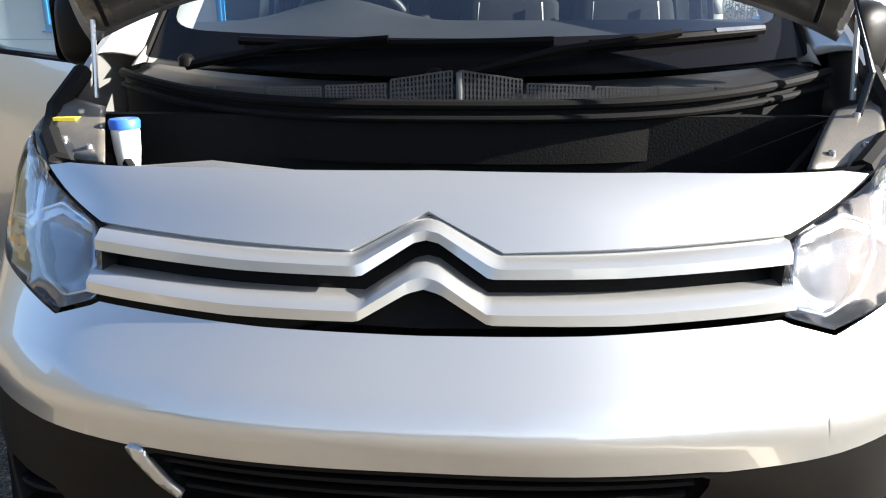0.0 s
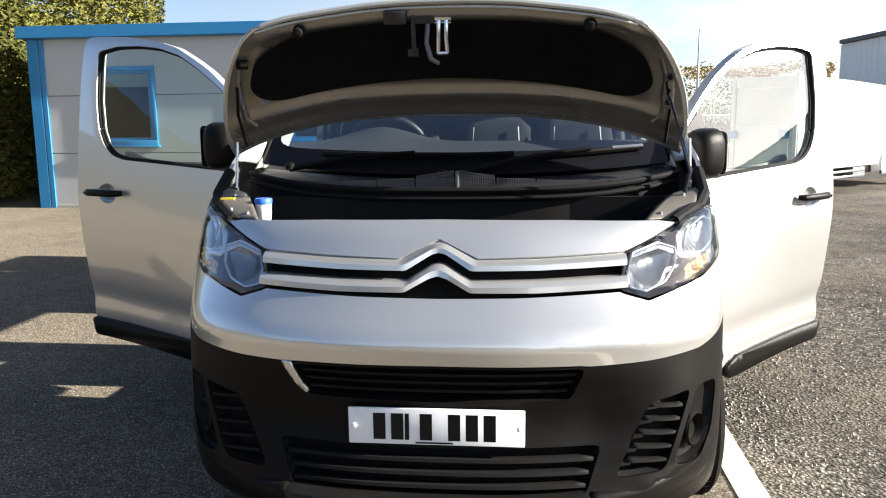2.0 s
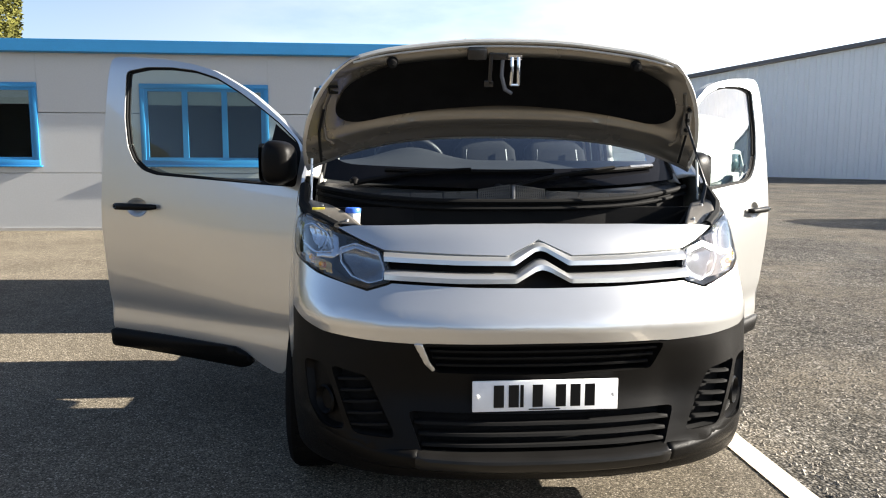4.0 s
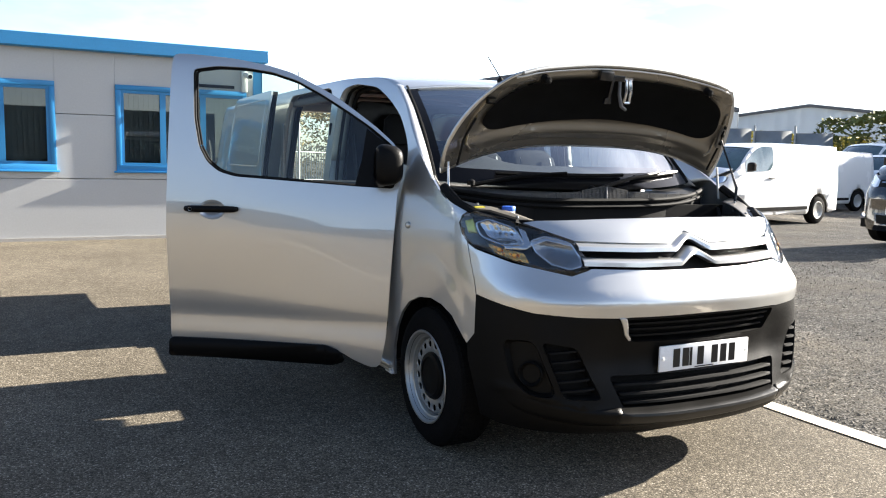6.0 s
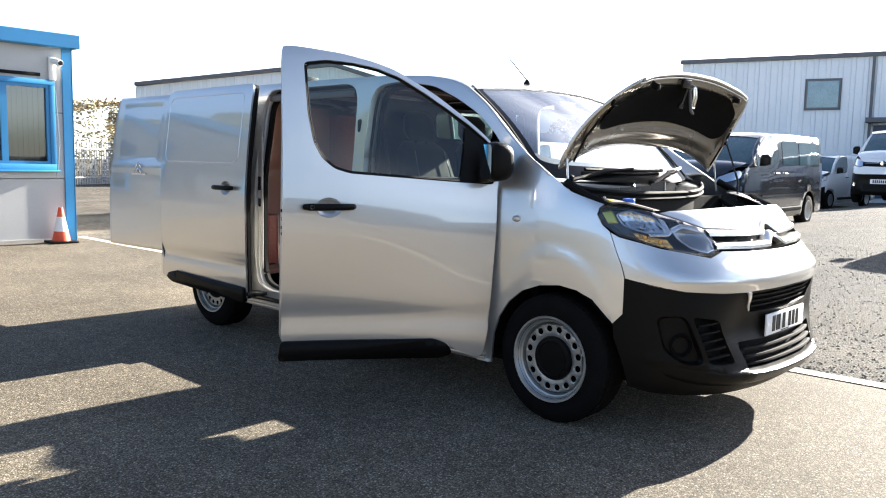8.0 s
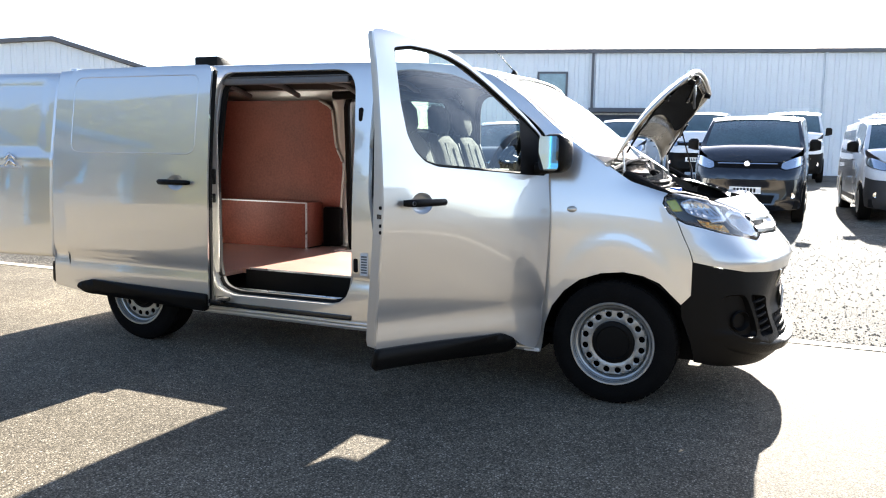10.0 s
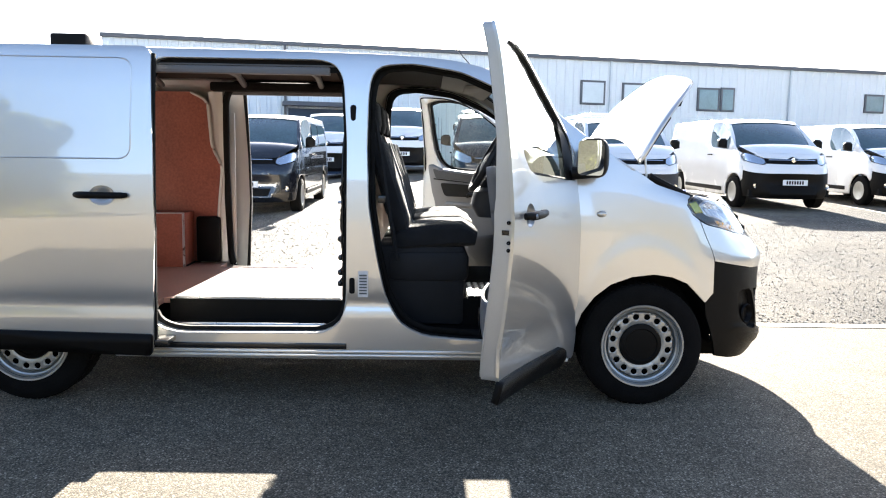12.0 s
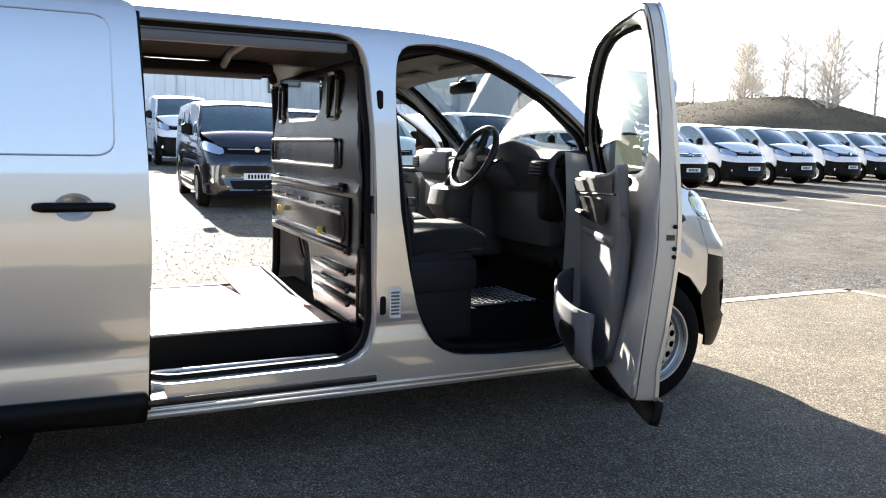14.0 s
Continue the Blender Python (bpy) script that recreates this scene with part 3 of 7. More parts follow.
for z, w in ((.648, .385), (.676, .40), (.702, .41)):
    thick(part("slat", bar(run(-w, w, z), .007, .012, .03), RUBBER, bumper), .006)
for z, w in ((.372, .44), (.407, .45), (.443, .465)):
    thick(part("slat", bar(run(-w, w, z), .008, .004, .025), RUBBER, bumper), .006)
for z in (.42, .46, .50, .54, .58):
    for sg in (-1, 1):
        a, b = -.80 + (.628 - z) * .25, -.64 + (.605 - z) * .48
        thick(part("slat", bar([(sg * (a + .02 + (b - a - .03) * i / 6), z + .012 * (i / 6)) for i in range(7)], .007, .006, .025), RUBBER, bumper), .006)
for sg in (-1, 1):
    c = skin(sg * .845, .485, .03)
    bm = turned(bmesh.new(), [(.055, -.004), (.05, -.012), (.04, .004), (.034, .02), (.001, .024)], "y", 24)
    bmesh.ops.transform(bm, matrix=Matrix.Translation(c) @ Matrix.Rotation(radians(sg * 52), 4, "Z"), verts=bm.verts[:])
    part("fog_blank", bm, BLACKP, bumper)
thick(part("trim_edge", sheet(soft([(-.468, .731), (-.437, .729), (-.408, .656), (-.388, .632), (-.398, .624), (-.426, .652)], .006, 2), [], lambda s, z: skin(s, z, -.009 + .2 * max(0, s + .437)), .01, (0, 1.5, .7)), SILVER, bumper, "silver trim at the end of the upper intake"), .012)

SPLIT = [(.352, .004), (.328, -.032), (.318, -.036), (.285, -.030), (.250, .012)]
split = part("splitter", face_out(grid(40, 4, lambda i, j: skin(-.52 + 1.04 * i, SPLIT[int(round(j * 4))][0] + .012 * (abs(2 * i - 1) ** 3), SPLIT[int(round(j * 4))][1] * min(1, 14 * min(i, 1 - i)) + .003)), (0, 1.5, .3)), mat("lip_plastic", (0.009, 0.0085, 0.008), 0.32, 0, 0.2, 8, 300, spec=0.3), bumper, "black sharp-edged lower bumper lip")
thick(split, .006)
for sg in (-1, 1):
    thick(part("splitter", face_out(grid(20, 4, lambda i, j: skin(sg * (.455 + .51 * i), SPLIT[int(round(j * 4))][0] + .010 + .077 * i * i, SPLIT[int(round(j * 4))][1] * (.7 * (1 - i)) + .001)), (0, 1.5, .3)), BLACKP, bumper), .006)
fascia = mirrored([(0, .736), (-.42, .733), (-.45, .730), (-.64, .735), (-.83, .745), (-.95, .765), (-1.095, .793), (-1.10, .9), (-1.103, 1.005), (-1.065, .985), (-.97, .965), (-.877, .94), (-.75, .918), (-.638, .896), (-.56, .918), (-.543, .925), (-.25, .917), (0, .915)])


def nose(s, z, deep=0.0):
    p = skin(s, z, deep)
    p.y -= .018 * math.exp(-((z - .80) / .05) ** 2) * (1 - sm(.8, 1.05, abs(s)))
    return p


skin_part("front_fascia", fascia, [], nose, SILVER, van, "", .035, (0, 1.5, .8))
upper = mirrored([(0, 1.076), (-.03, 1.062), (-.118, 1.022), (-.35, 1.028), (-.572, 1.036), (-.66, 1.066), (-.765, 1.104), (-.70, 1.113), (-.37, 1.124), (0, 1.128)])
skin_part("front_panel", upper, [], skin, SILVER, van, "", .02, (0, 1.5, .8))
back_loop = mirrored([(0, 1.066), (-.12, 1.018), (-.58, 1.036), (-.57, .96), (-.545, .918), (0, .908)])
part("grille_back", sheet(back_loop, [], lambda s, z: skin(s, z, .05), .08, (0, 1.5, .8)), BLACKP, van)


def chevron_bar(top, bot, proud=.014):
    def at(i, j):
        s = -.57 + 1.14 * i
        a, b = top(abs(s)), bot(abs(s))
        k = (0, .0, .45, 1, 1)[int(round(j * 4))]
        d = (.04, -.002, -proud, -proud * .35, .04)[int(round(j * 4))]
        return skin(s, a + (b - a) * k, d)
    return face_out(grid(120, 4, at), (0, 1.5, 1.0))


part("grille_bar", chevron_bar(table([(0, 1.066), (.02, 1.062), (.112, 1.017), (.3, 1.019), (.57, 1.027)]), table([(0, 1.038), (.02, 1.034), (.098, .989), (.3, .990), (.57, .997)])), SILVER, van, "silver grille bar rising to a chevron")
part("grille_bar", chevron_bar(table([(0, 1.008), (.02, 1.004), (.095, .960), (.3, .961), (.57, .968)]), table([(0, .975), (.025, .969), (.098, .931), (.3, .930), (.57, .937)])), SILVER, van, "silver grille bar rising to a chevron")

# headlamps
DIMCHROME = mat("dim_chrome", (0.29, 0.295, 0.30), 0.2, 0.85, 0.1, 30, 200)
SATIN = mat("satin_chrome", (0.66, 0.67, 0.68), 0.14, 0.9, 0.04, 30, 200)
YELLOWREF = mat("yellow_reflector", (0.46, 0.44, 0.07), 0.2, 0.6, 0.2, 60, 300)
AMBERLIT = mat("amber_bulb", (0.85, 0.42, 0.08), 0.15, 0.3, 0.1, 60, 300)
LAMP = [(-1.15, 1.089), (-1.11, 1.122), (-1.0, 1.143), (-.846, 1.120), (-.655, 1.058), (-.572, 1.027), (-.55, .97), (-.552, .928), (-.638, .903), (-.76, .922), (-.877, .948), (-1.065, .993), (-1.134, 1.041)]


def lamp(sg):
    f = lambda d: (lambda s, z: skin(sg * -s, z, d))
    hl = part("headlamp", sheet(soft(LAMP, .02, 2), [], f(.095), .04, (0, 1.5, .9)), LAMPDARK, van, "clear-lensed headlamp with amber indicator")
    thick(part("lens", sheet(soft(LAMP, .02, 2), [], f(.0), .03, (0, 1.5, .9)), LENS, hl), .003)
    n = len(LAMP)
    part("rim", grid(n, 2, lambda i, j: skin(sg * -LAMP[int(round(i * n)) % n][0], LAMP[int(round(i * n)) % n][1], .002 + .093 * j)), LAMPDARK, hl)
    main = soft([(-1.04, 1.092), (-.94, 1.112), (-.82, 1.080), (-.795, 1.015), (-.90, 1.008), (-1.02, 1.04)], .022, 4)
    cx = (-.93, 1.06)

    def bowl(s, z):
        """A fluted bowl."""
        r = math.hypot((s - cx[0]) / .15, (z - cx[1]) / .065)
        return skin(sg * -s, z, .016 + .065 * max(0, 1 - r * r) + .0014 * math.cos((s - cx[0]) * 150) + .0012 * math.cos((z - cx[1]) * 210))
    part("reflector", sheet(main, [], bowl, .006, (0, 1.5, .9)), mat("reflector_silver", (0.80, 0.81, 0.82), 0.09, 0.95, 0.06, 60, 300), hl)
    bm = bmesh.new()
    bmesh.ops.create_uvsphere(bm, u_segments=16, v_segments=10, radius=.022, matrix=Matrix.Translation(skin(sg * .93, 1.06, .05)))
    part("bulb", bm, LENS, hl)
    rim = [f(.012)(*q) for q in soft(main, .01, 3)]
    part("reflector_rim", tube(bmesh.new(), rim + rim[:2], .0045, 6, False), SATIN, hl)
    thick(part("light_guide", sheet([(-.80, 1.085), (-.772, 1.07), (-.765, 1.01), (-.80, .994), (-.90, .994), (-.90, 1.008), (-.81, 1.012), (-.795, 1.03)], [], f(.012), .01, (0, 1.5, .9)), SATIN, hl, "bright light guide beside the main reflector"), .006)
    thick(part("side_reflector", sheet([(-1.128, 1.100), (-1.055, 1.112), (-1.045, 1.05), (-1.11, 1.046)], [], f(.014), .012, (0, 1.5, .9)), YELLOWREF, hl, "yellow side reflector"), .006)
    # the dipped lamp in its bright frame
    frame_ = soft([(-.762, 1.030), (-.69, 1.050), (-.592, 1.026), (-.572, .97), (-.576, .934), (-.63, .920), (-.705, .940), (-.755, .985)], .009, 3)
    line = [f(.012)(*q) for q in frame_]
    part("running_light", tube(bmesh.new(), line + line[:2], .0048, 8, False), SATIN, hl, "bright strip of the running light")
    thick(part("running_light", sheet([(-.76, 1.030), (-.69, 1.048), (-.592, 1.024), (-.585, 1.010), (-.69, 1.034), (-.757, 1.012)], [], f(.012), .008, (0, 1.5, .9)), SATIN, hl, "bright strip of the running light"), .006)
    part("dip_reflector", sheet(shrink(frame_, .97), [], lambda s, z: skin(sg * -s, z, .018 + .05 * max(0, 1 - math.hypot((s + .68) / .10, (z - .985) / .055) ** 2) + .0005 * math.cos(s * 190)), .006, (0, 1.5, .9)), DIMCHROME, hl)
    bm = bmesh.new()
    bmesh.ops.create_uvsphere(bm, u_segments=14, v_segments=8, radius=.017, matrix=Matrix.Translation(skin(sg * .685, .985, .045)))
    part("bulb", bm, LENS, hl)
    # amber indicator under the main reflector
    part("indicator", sheet(soft([(-.985, 1.012), (-.90, .992), (-.815, .980), (-.80, .937), (-.88, .953), (-.965, .976)], .008, 3), [], lambda s, z: skin(sg * -s, z, .018 + .005 * math.cos(s * 170) + .003 * math.cos(z * 260)), .005, (0, 1.5, .9)), AMBER, hl, "amber indicator")
    for a, z in ((-.93, .988), (-.86, .970)):
        bm = bmesh.new()
        bmesh.ops.create_uvsphere(bm, u_segments=12, v_segments=8, radius=.011, matrix=Matrix.Translation(skin(sg * -a, z, .014)))
        part("indicator_bulb", bm, AMBERLIT, hl)


lamp(1), lamp(-1)

# number plate, its characters as plain bars
plate = part("number_plate", boxes(((-.26, -.006, -.0555), (.26, .004, .0555)), bev=.003), PLATE, van, "white number plate with dark bars")
plate.matrix_world = Matrix.Translation((0, -.004, .543))
for i, x in enumerate((-.185, -.132, -.091, -.047, .036, .088, .14)):
    w = .012 if i == 2 else .036
    part("plate_bar", boxes(((x, -.0085, -.04), (x + w, -.005, .04))), INK, plate)
part("plate_bar", boxes(((-.06, -.0085, -.0505), (.05, -.005, -.0465))), INK, plate)
for x in (-.243, .243):
    part("plate_screw", turned(bmesh.new(), [(.008, -.006), (.007, -.009), (.001, -.010)], "y", 12, (x, 0, 0)), WHITEP, plate)

# ---- roof, screen, bonnet and engine bay ----
ROOFZ = smooth_table([(1.55, 1.80), (1.7, 1.842), (1.9, 1.875), (2.2, 1.90), (2.7, 1.92), (3.5, 1.928), (4.9, 1.922)])


def roof_at(i, j):
    y = 1.56 + (4.88 - 1.56) * i ** 1.3
    u = -1 + 2 * j
    e = skin(-s_of(y), TOP(y))
    zc = ROOFZ(y)
    front = 0.05 * (1 - u * u) * max(0, 1 - i * 8)
    return Vector((u * -e.x, y - front, e.z + (zc - e.z) * (1 - abs(u) ** 2.6)))


thick(part("roof", face_out(grid(60, 32, roof_at), (0, 3, 1)), SILVER, van), .02)
for x in (-.42, 0, .42):
    bm = bmesh.new()
    box(bm, (x - .05, 2.3, -.004), (x + .05, 4.7, .008), None, .003)
    for v in bm.verts:
        v.co.z += ROOFZ(v.co.y) - .055 * (abs(v.co.x) / .75) ** 2.6
    part("roof_rib", bm, SILVER, van)


def screen(i, j):
    """Windscreen: i across, j up."""
    u = -1 + 2 * i
    b = Vector((.83 * u, .80 + .21 * abs(u) ** 2.2, 1.225 + .035 * u * u))
    t = Vector((.735 * u, 1.535 + .05 * abs(u) ** 2.2, 1.80 - .035 * u * u))
    p = b.lerp(t, j)
    p.z += .035 * math.sin(math.pi * j) * (1 - .3 * u * u)
    p.y -= .02 * math.sin(math.pi * j)
    return p


ws = part("windscreen", face_out(grid(32, 16, screen), (0, 1.8, 1.0)), SCREEN, van)
ws.visible_shadow = False


FRIT = mat("black_glass_border", (0.006, 0.006, 0.007), 0.12, 0, 0, spec=0.16)
part("screen_band", sheet([(0, 0), (1, 0), (1, 1), (0, 1)], [soft([(.028, .125), (.5, .12), (.972, .125), (.968, .972), (.032, .972)], [.07, .01, .07, .05, .05], 6)], lambda u, v: screen(u, v) + Vector((0, -.003, .004)), .04, (0, 1.8, 1.0)), FRIT, ws, "black border printed on the glass")


def pillar(i, j):
    a = screen(0, i)
    y = .84 + (1.62 - .84) * i
    b = skin(-s_of(y), TOP(y))
    p = a.lerp(b, j)
    p += Vector((-.012, -.006, .012)) * math.sin(math.pi * j)
    return p


for o in both("a_pillar", lambda: face_out(grid(24, 6, pillar), (0, 1.9, .9)), SILVER, van):
    thick(o, .008)
both("screen_seal", lambda: tube(bmesh.new(), [screen(0, j / 14) + Vector((0, -.004, .004)) for j in range(15)], .009, 6), RUBBER, van)
# inner trim of the pillars
for o in both("pillar_trim", lambda: grid(16, 3, lambda i, j: pillar(i, j) * 1 + Vector((.05 + .02 * j, .07, -.03))), HEADL, van):
    thick(o, .01, 0)

BRACKET = mat("bracket_metal", (0.13, 0.118, 0.10), 0.45, 0.3, 0.2, 20, 200)
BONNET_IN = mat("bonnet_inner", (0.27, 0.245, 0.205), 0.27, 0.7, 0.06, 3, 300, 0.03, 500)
# bonnet, modelled shut and then swung up about its hinge
SWING = Matrix.Translation((-.025, .87, 1.30)) @ Matrix.Rotation(radians(-73), 4, "X") @ Matrix.Translation((0, -.83, -1.30))


def lid(u, v, off=0.0):
    f = skin(.755 * u, 1.13 - .025 * abs(u) ** 3)
    r = Vector((.885 * u, .68 + .14 * abs(u) ** 3, 1.335 - .045 * abs(u) ** 2.5))
    f.y -= .045 * abs(u) ** 3 + .012
    p = f.lerp(r, v)
    p.z += .045 * math.sin(math.pi * v) * (1 - .4 * u * u) - off
    p.x *= 1 + .05 * math.sin(math.pi * v) - .09 * (1 - v) ** 7 - .03 * v ** 9
    return p


def turned_up(bm):
    bmesh.ops.transform(bm, matrix=SWING, verts=bm.verts[:])
    return bm


bonnet = part("bonnet", face_out(turned_up(grid(40, 20, lambda i, j: lid(-1 + 2 * i, j))), (0, .2, 1.2)), SILVER, van, "raised silver bonnet with a black felt liner inside")
thick(bonnet, .012)


def under(u, v):
    e = max(abs(u) ** 6, (abs(2 * v - 1)) ** 8)
    rail = .018 * math.exp(-((v - .80) / .05) ** 2) + .014 * math.exp(-((v - .12) / .04) ** 2) - .012 * math.exp(-((v - .92) / .03) ** 2)
    rail += .012 * math.exp(-((abs(u) - .84) / .06) ** 2)
    return lid(u * .985, .015 + .97 * v, .012 + (.022 + rail) * (1 - e))


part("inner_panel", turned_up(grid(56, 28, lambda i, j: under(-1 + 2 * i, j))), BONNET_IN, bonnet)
pad = soft([(-.87, .56), (-.85, .28), (-.66, .155), (.66, .155), (.85, .28), (.87, .56), (.76, .72), (0, .65), (-.76, .72)], .09, 5)
part("felt_liner", turned_up(sheet(pad, [], lambda u, v: under(u, v) - Vector((0, 0, .014)), .08)), LINER, bonnet)
for v, r in ((.004, .010), (.05, .005)):
    part("flange", turned_up(tube(bmesh.new(), [under(-.93 + 1.86 * k / 30, v) - Vector((0, 0, .004)) for k in range(31)], r, 8)), SILVER_IN, bonnet)
for sg in (-1, 1):
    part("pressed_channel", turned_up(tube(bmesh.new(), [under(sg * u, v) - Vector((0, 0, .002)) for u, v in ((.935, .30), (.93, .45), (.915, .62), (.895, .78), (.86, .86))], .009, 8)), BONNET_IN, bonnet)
L = under(.93, .55)
part("hinge_plate", turned_up(boxes((tuple(L + Vector((-.02, -.07, -.020))), tuple(L + Vector((.02, .07, -.006)))), bev=.004)), BRACKET, bonnet)
for dy in (-.045, .0, .045):
    part("plate_bolt", turned_up(turned(bmesh.new(), [(.001, -.034), (.008, -.032), (.010, -.018)], "z", 8, tuple(L + Vector((0, dy, 0))))), RUBBER, bonnet)
L = under(-.92, .30)
part("stay_clip", turned_up(boxes((tuple(L + Vector((-.02, -.016, -.025))), tuple(L + Vector((.02, -.008, -.004)))), (tuple(L + Vector((-.02, .008, -.025))), tuple(L + Vector((.02, .016, -.004)))), (tuple(L + Vector((-.02, -.008, -.025))), tuple(L + Vector((-.012, .008, -.004)))), bev=.002)), BLACKP, bonnet)
for u in (-.66, .66):
    part("rubber_stop", turned_up(turned(bmesh.new(), [(.001, -.035), (.016, -.032), (.018, 0), (.024, .004)], "z", 12, tuple(under(u, .13) - Vector((0, 0, .012))))), RUBBER, bonnet)
L = under(-.2, .1)
part("latch_plate", turned_up(boxes((tuple(L + Vector((-.05, -.02, -.03))), tuple(L + Vector((.03, .03, .0)))), bev=.01)), BLACKMET, bonnet)
L = under(-.1, .22)
part("safety_catch", turned_up(boxes((tuple(L + Vector((-.03, -.05, -.045))), tuple(L + Vector((.05, -.02, -.02)))), (tuple(L + Vector((-.03, -.05, -.05))), tuple(L + Vector((-.012, .08, -.035)))), (tuple(L + Vector((-.045, .06, -.05))), tuple(L + Vector((-.005, .09, -.03)))), bev=.005)), BLACKMET, bonnet)
L = under(0, .2)
bm = bmesh.new()
for dx in (-.013, .013):
    tube(bm, [L + Vector((dx, -.02, -.028)), L + Vector((dx, .03, -.05)), L + Vector((dx * 1.2, .085, -.052))], [.009, .008, .0075], 8)
tube(bm, [L + Vector((-.017, .085, -.052)), L + Vector((.017, .085, -.052))], .008, 8)
box(bm, tuple(L + Vector((-.03, -.035, -.03))), tuple(L + Vector((.03, -.01, -.008))), None, .004)
part("striker_loop", turned_up(bm), SATIN, bonnet, "pale metal striker loop")
bm = tube(bmesh.new(), [L + Vector((-.05, -.01, -.03)), L + Vector((-.055, .05, -.055)), L + Vector((-.04, .10, -.07)), L + Vector((-.012, .115, -.075))], [.008, .008, .009, .007], 8)
part("safety_hook", turned_up(bm), GREYP, bonnet, "grey metal safety hook")
for sg in (-1, 1):
    pts = [SWING @ under(sg * .93, .97 - .9 * k) for k in (0, .3, .55)]
    part("washer_pipe", tube(bmesh.new(), [p + Vector((0, -.02, -.01)) for p in pts], .006, 6), RUBBER, bonnet)
    q = SWING @ lid(sg * .93, .93, .03)
    part("hinge", tube(bmesh.new(), [(sg * .865, .80, 1.18), (sg * .862, .81, 1.27), (sg * .86, .82, q.z)], [.007, .006, .006], 8), SILVER_IN if sg > 0 else ALU, bonnet)
q = SWING @ under(.93, .55)
part("gas_strut", tube(bmesh.new(), [(.80, .62, 1.12), (.83, .64, 1.25), q], [.008, .008, .006], 8), BLACKMET, bonnet)

# engine bay
pieces("engine_bay", RUBBER, van, ((-.80, .30, .72), (.80, .80, .74)), ((-.84, .74, .74), (.84, .78, 1.15)), ((-.84, .58, .74), (-.81, .74, 1.06)), ((.81, .58, .74), (.84, .74, 1.06)), ((-.70, .32, .74), (.70, .35, 1.06)))
part("slam_panel", grid(40, 3, lambda i, j: skin(-.78 + 1.56 * i, 1.115 - .02 * j, .012 + .05 * j) + Vector((0, .0, 0))), BLACKMET, van)
pieces("engine_cover", BLACKP, van, ((-.45, .44, .80), (.10, .70, 1.03)), ((.2, .45, .80), (.62, .70, .98)), bev=.03)
part("air_duct", tube(bmesh.new(), [(-.66, .46, 1.045), (-.45, .44, 1.06), (-.3, .46, 1.05)], [.035, .04, .03], 12), GREYP, van)
part("battery_box", boxes(((.30, .40, .90), (.62, .58, 1.055)), bev=.012), BLACKP, van)
for sg in (-1, 1):
    def plate_at(i, j):
        f = Vector((.805, .46, 1.103)).lerp(Vector((.64, .385, 1.106)), i)
        r = Vector((.895, .72, 1.195)).lerp(Vector((.79, .70, 1.17)), i)
        p = f.lerp(r, j) + Vector((0, 0, .01 * math.sin(math.pi * j)))
        return Vector((sg * p.x, p.y, p.z))
    thick(part("lamp_bracket", face_out(grid(8, 10, plate_at), (sg * .78, .5, .8)), BRACKET, van), .006)
    for i, j in ((.3, .22), (.5, .7), (.75, .15)):
        part("bolt", turned(bmesh.new(), [(.007, -.004), (.007, .006), (.004, .008), (.001, .008)], "z", 10, tuple(plate_at(i, j))), ALU, van)
    part("wire_loom", tube(bmesh.new(), [(sg * .60, .45, 1.04), (sg * .66, .52, 1.07), (sg * .74, .66, 1.09), (sg * .80, .74, 1.13)], .012, 6), RUBBER, van)
    part("wing_channel", tube(bmesh.new(), [skin(-sg * -s, z, .05) for s, z in ((.80, 1.10), (.95, 1.13), (1.06, 1.13))] + [Vector((sg * .885, .66, 1.17)), Vector((sg * .89, .80, 1.24))], .022, 8), RUBBER, van)
part("yellow_label", boxes(((-.845, .575, 1.155), (-.795, .615, 1.162))), YELLOW, van)
bottle = part("washer_bottle", turned(bmesh.new(), [(.001, 1.0), (.020, 1.0), (.022, 1.06), (.027, 1.10), (.029, 1.135), (.028, 1.15), (.001, 1.15)], "z", 28, (-.68, .56, 0)), WHITEP, van, "white plastic filler neck with a blue cap")
part("cap", turned(bmesh.new(), [(.031, 1.143), (.032, 1.158), (.029, 1.163), (.001, 1.165)], "z", 28, (-.68, .56, 0)), BLUEP, bottle)

GRILLE = mat("grille_plastic", (0.07, 0.066, 0.06), 0.6, 0, 0.1, 20, 200)
# scuttle under the screen: rubber seal, plastic panel and its fine grilles


def scut(u, v):
    f = Vector((.845 * u, .715 + .20 * abs(u) ** 3, 1.165 + .055 * abs(u) ** 3))
    b = screen((u + 1) / 2, 0) + Vector((0, .015, -.012))
    return f.lerp(b, v)


thick(part("scuttle", face_out(grid(48, 4, lambda i, j: scut(-1 + 2 * i, j)), (0, 1, .6)), mat("scuttle_plastic", (0.018, 0.017, 0.016), 0.36, 0, 0.2, 12, 300, 0.1, 700, spec=0.5), van), .01)
for dz, dy, r in ((.012, -.008, .016), (-.018, -.012, .012)):
    part("bay_seal", tube(bmesh.new(), [scut(-1 + 2 * k / 40, 0) + Vector((0, dy, dz)) for k in range(41)], r * .72, 8), RUBBER, van)
part("bay_seal", grid(40, 1, lambda i, j: scut(-1 + 2 * i, 0) + Vector((0, .0, -.12 * j))), RUBBER, van)
MESHES = ((.01, .17, .078, .058), (.185, .345, .05, .042), (.36, .51, .04, .032), (.525, .665, .03, .022), (.68, .80, .02, .006))
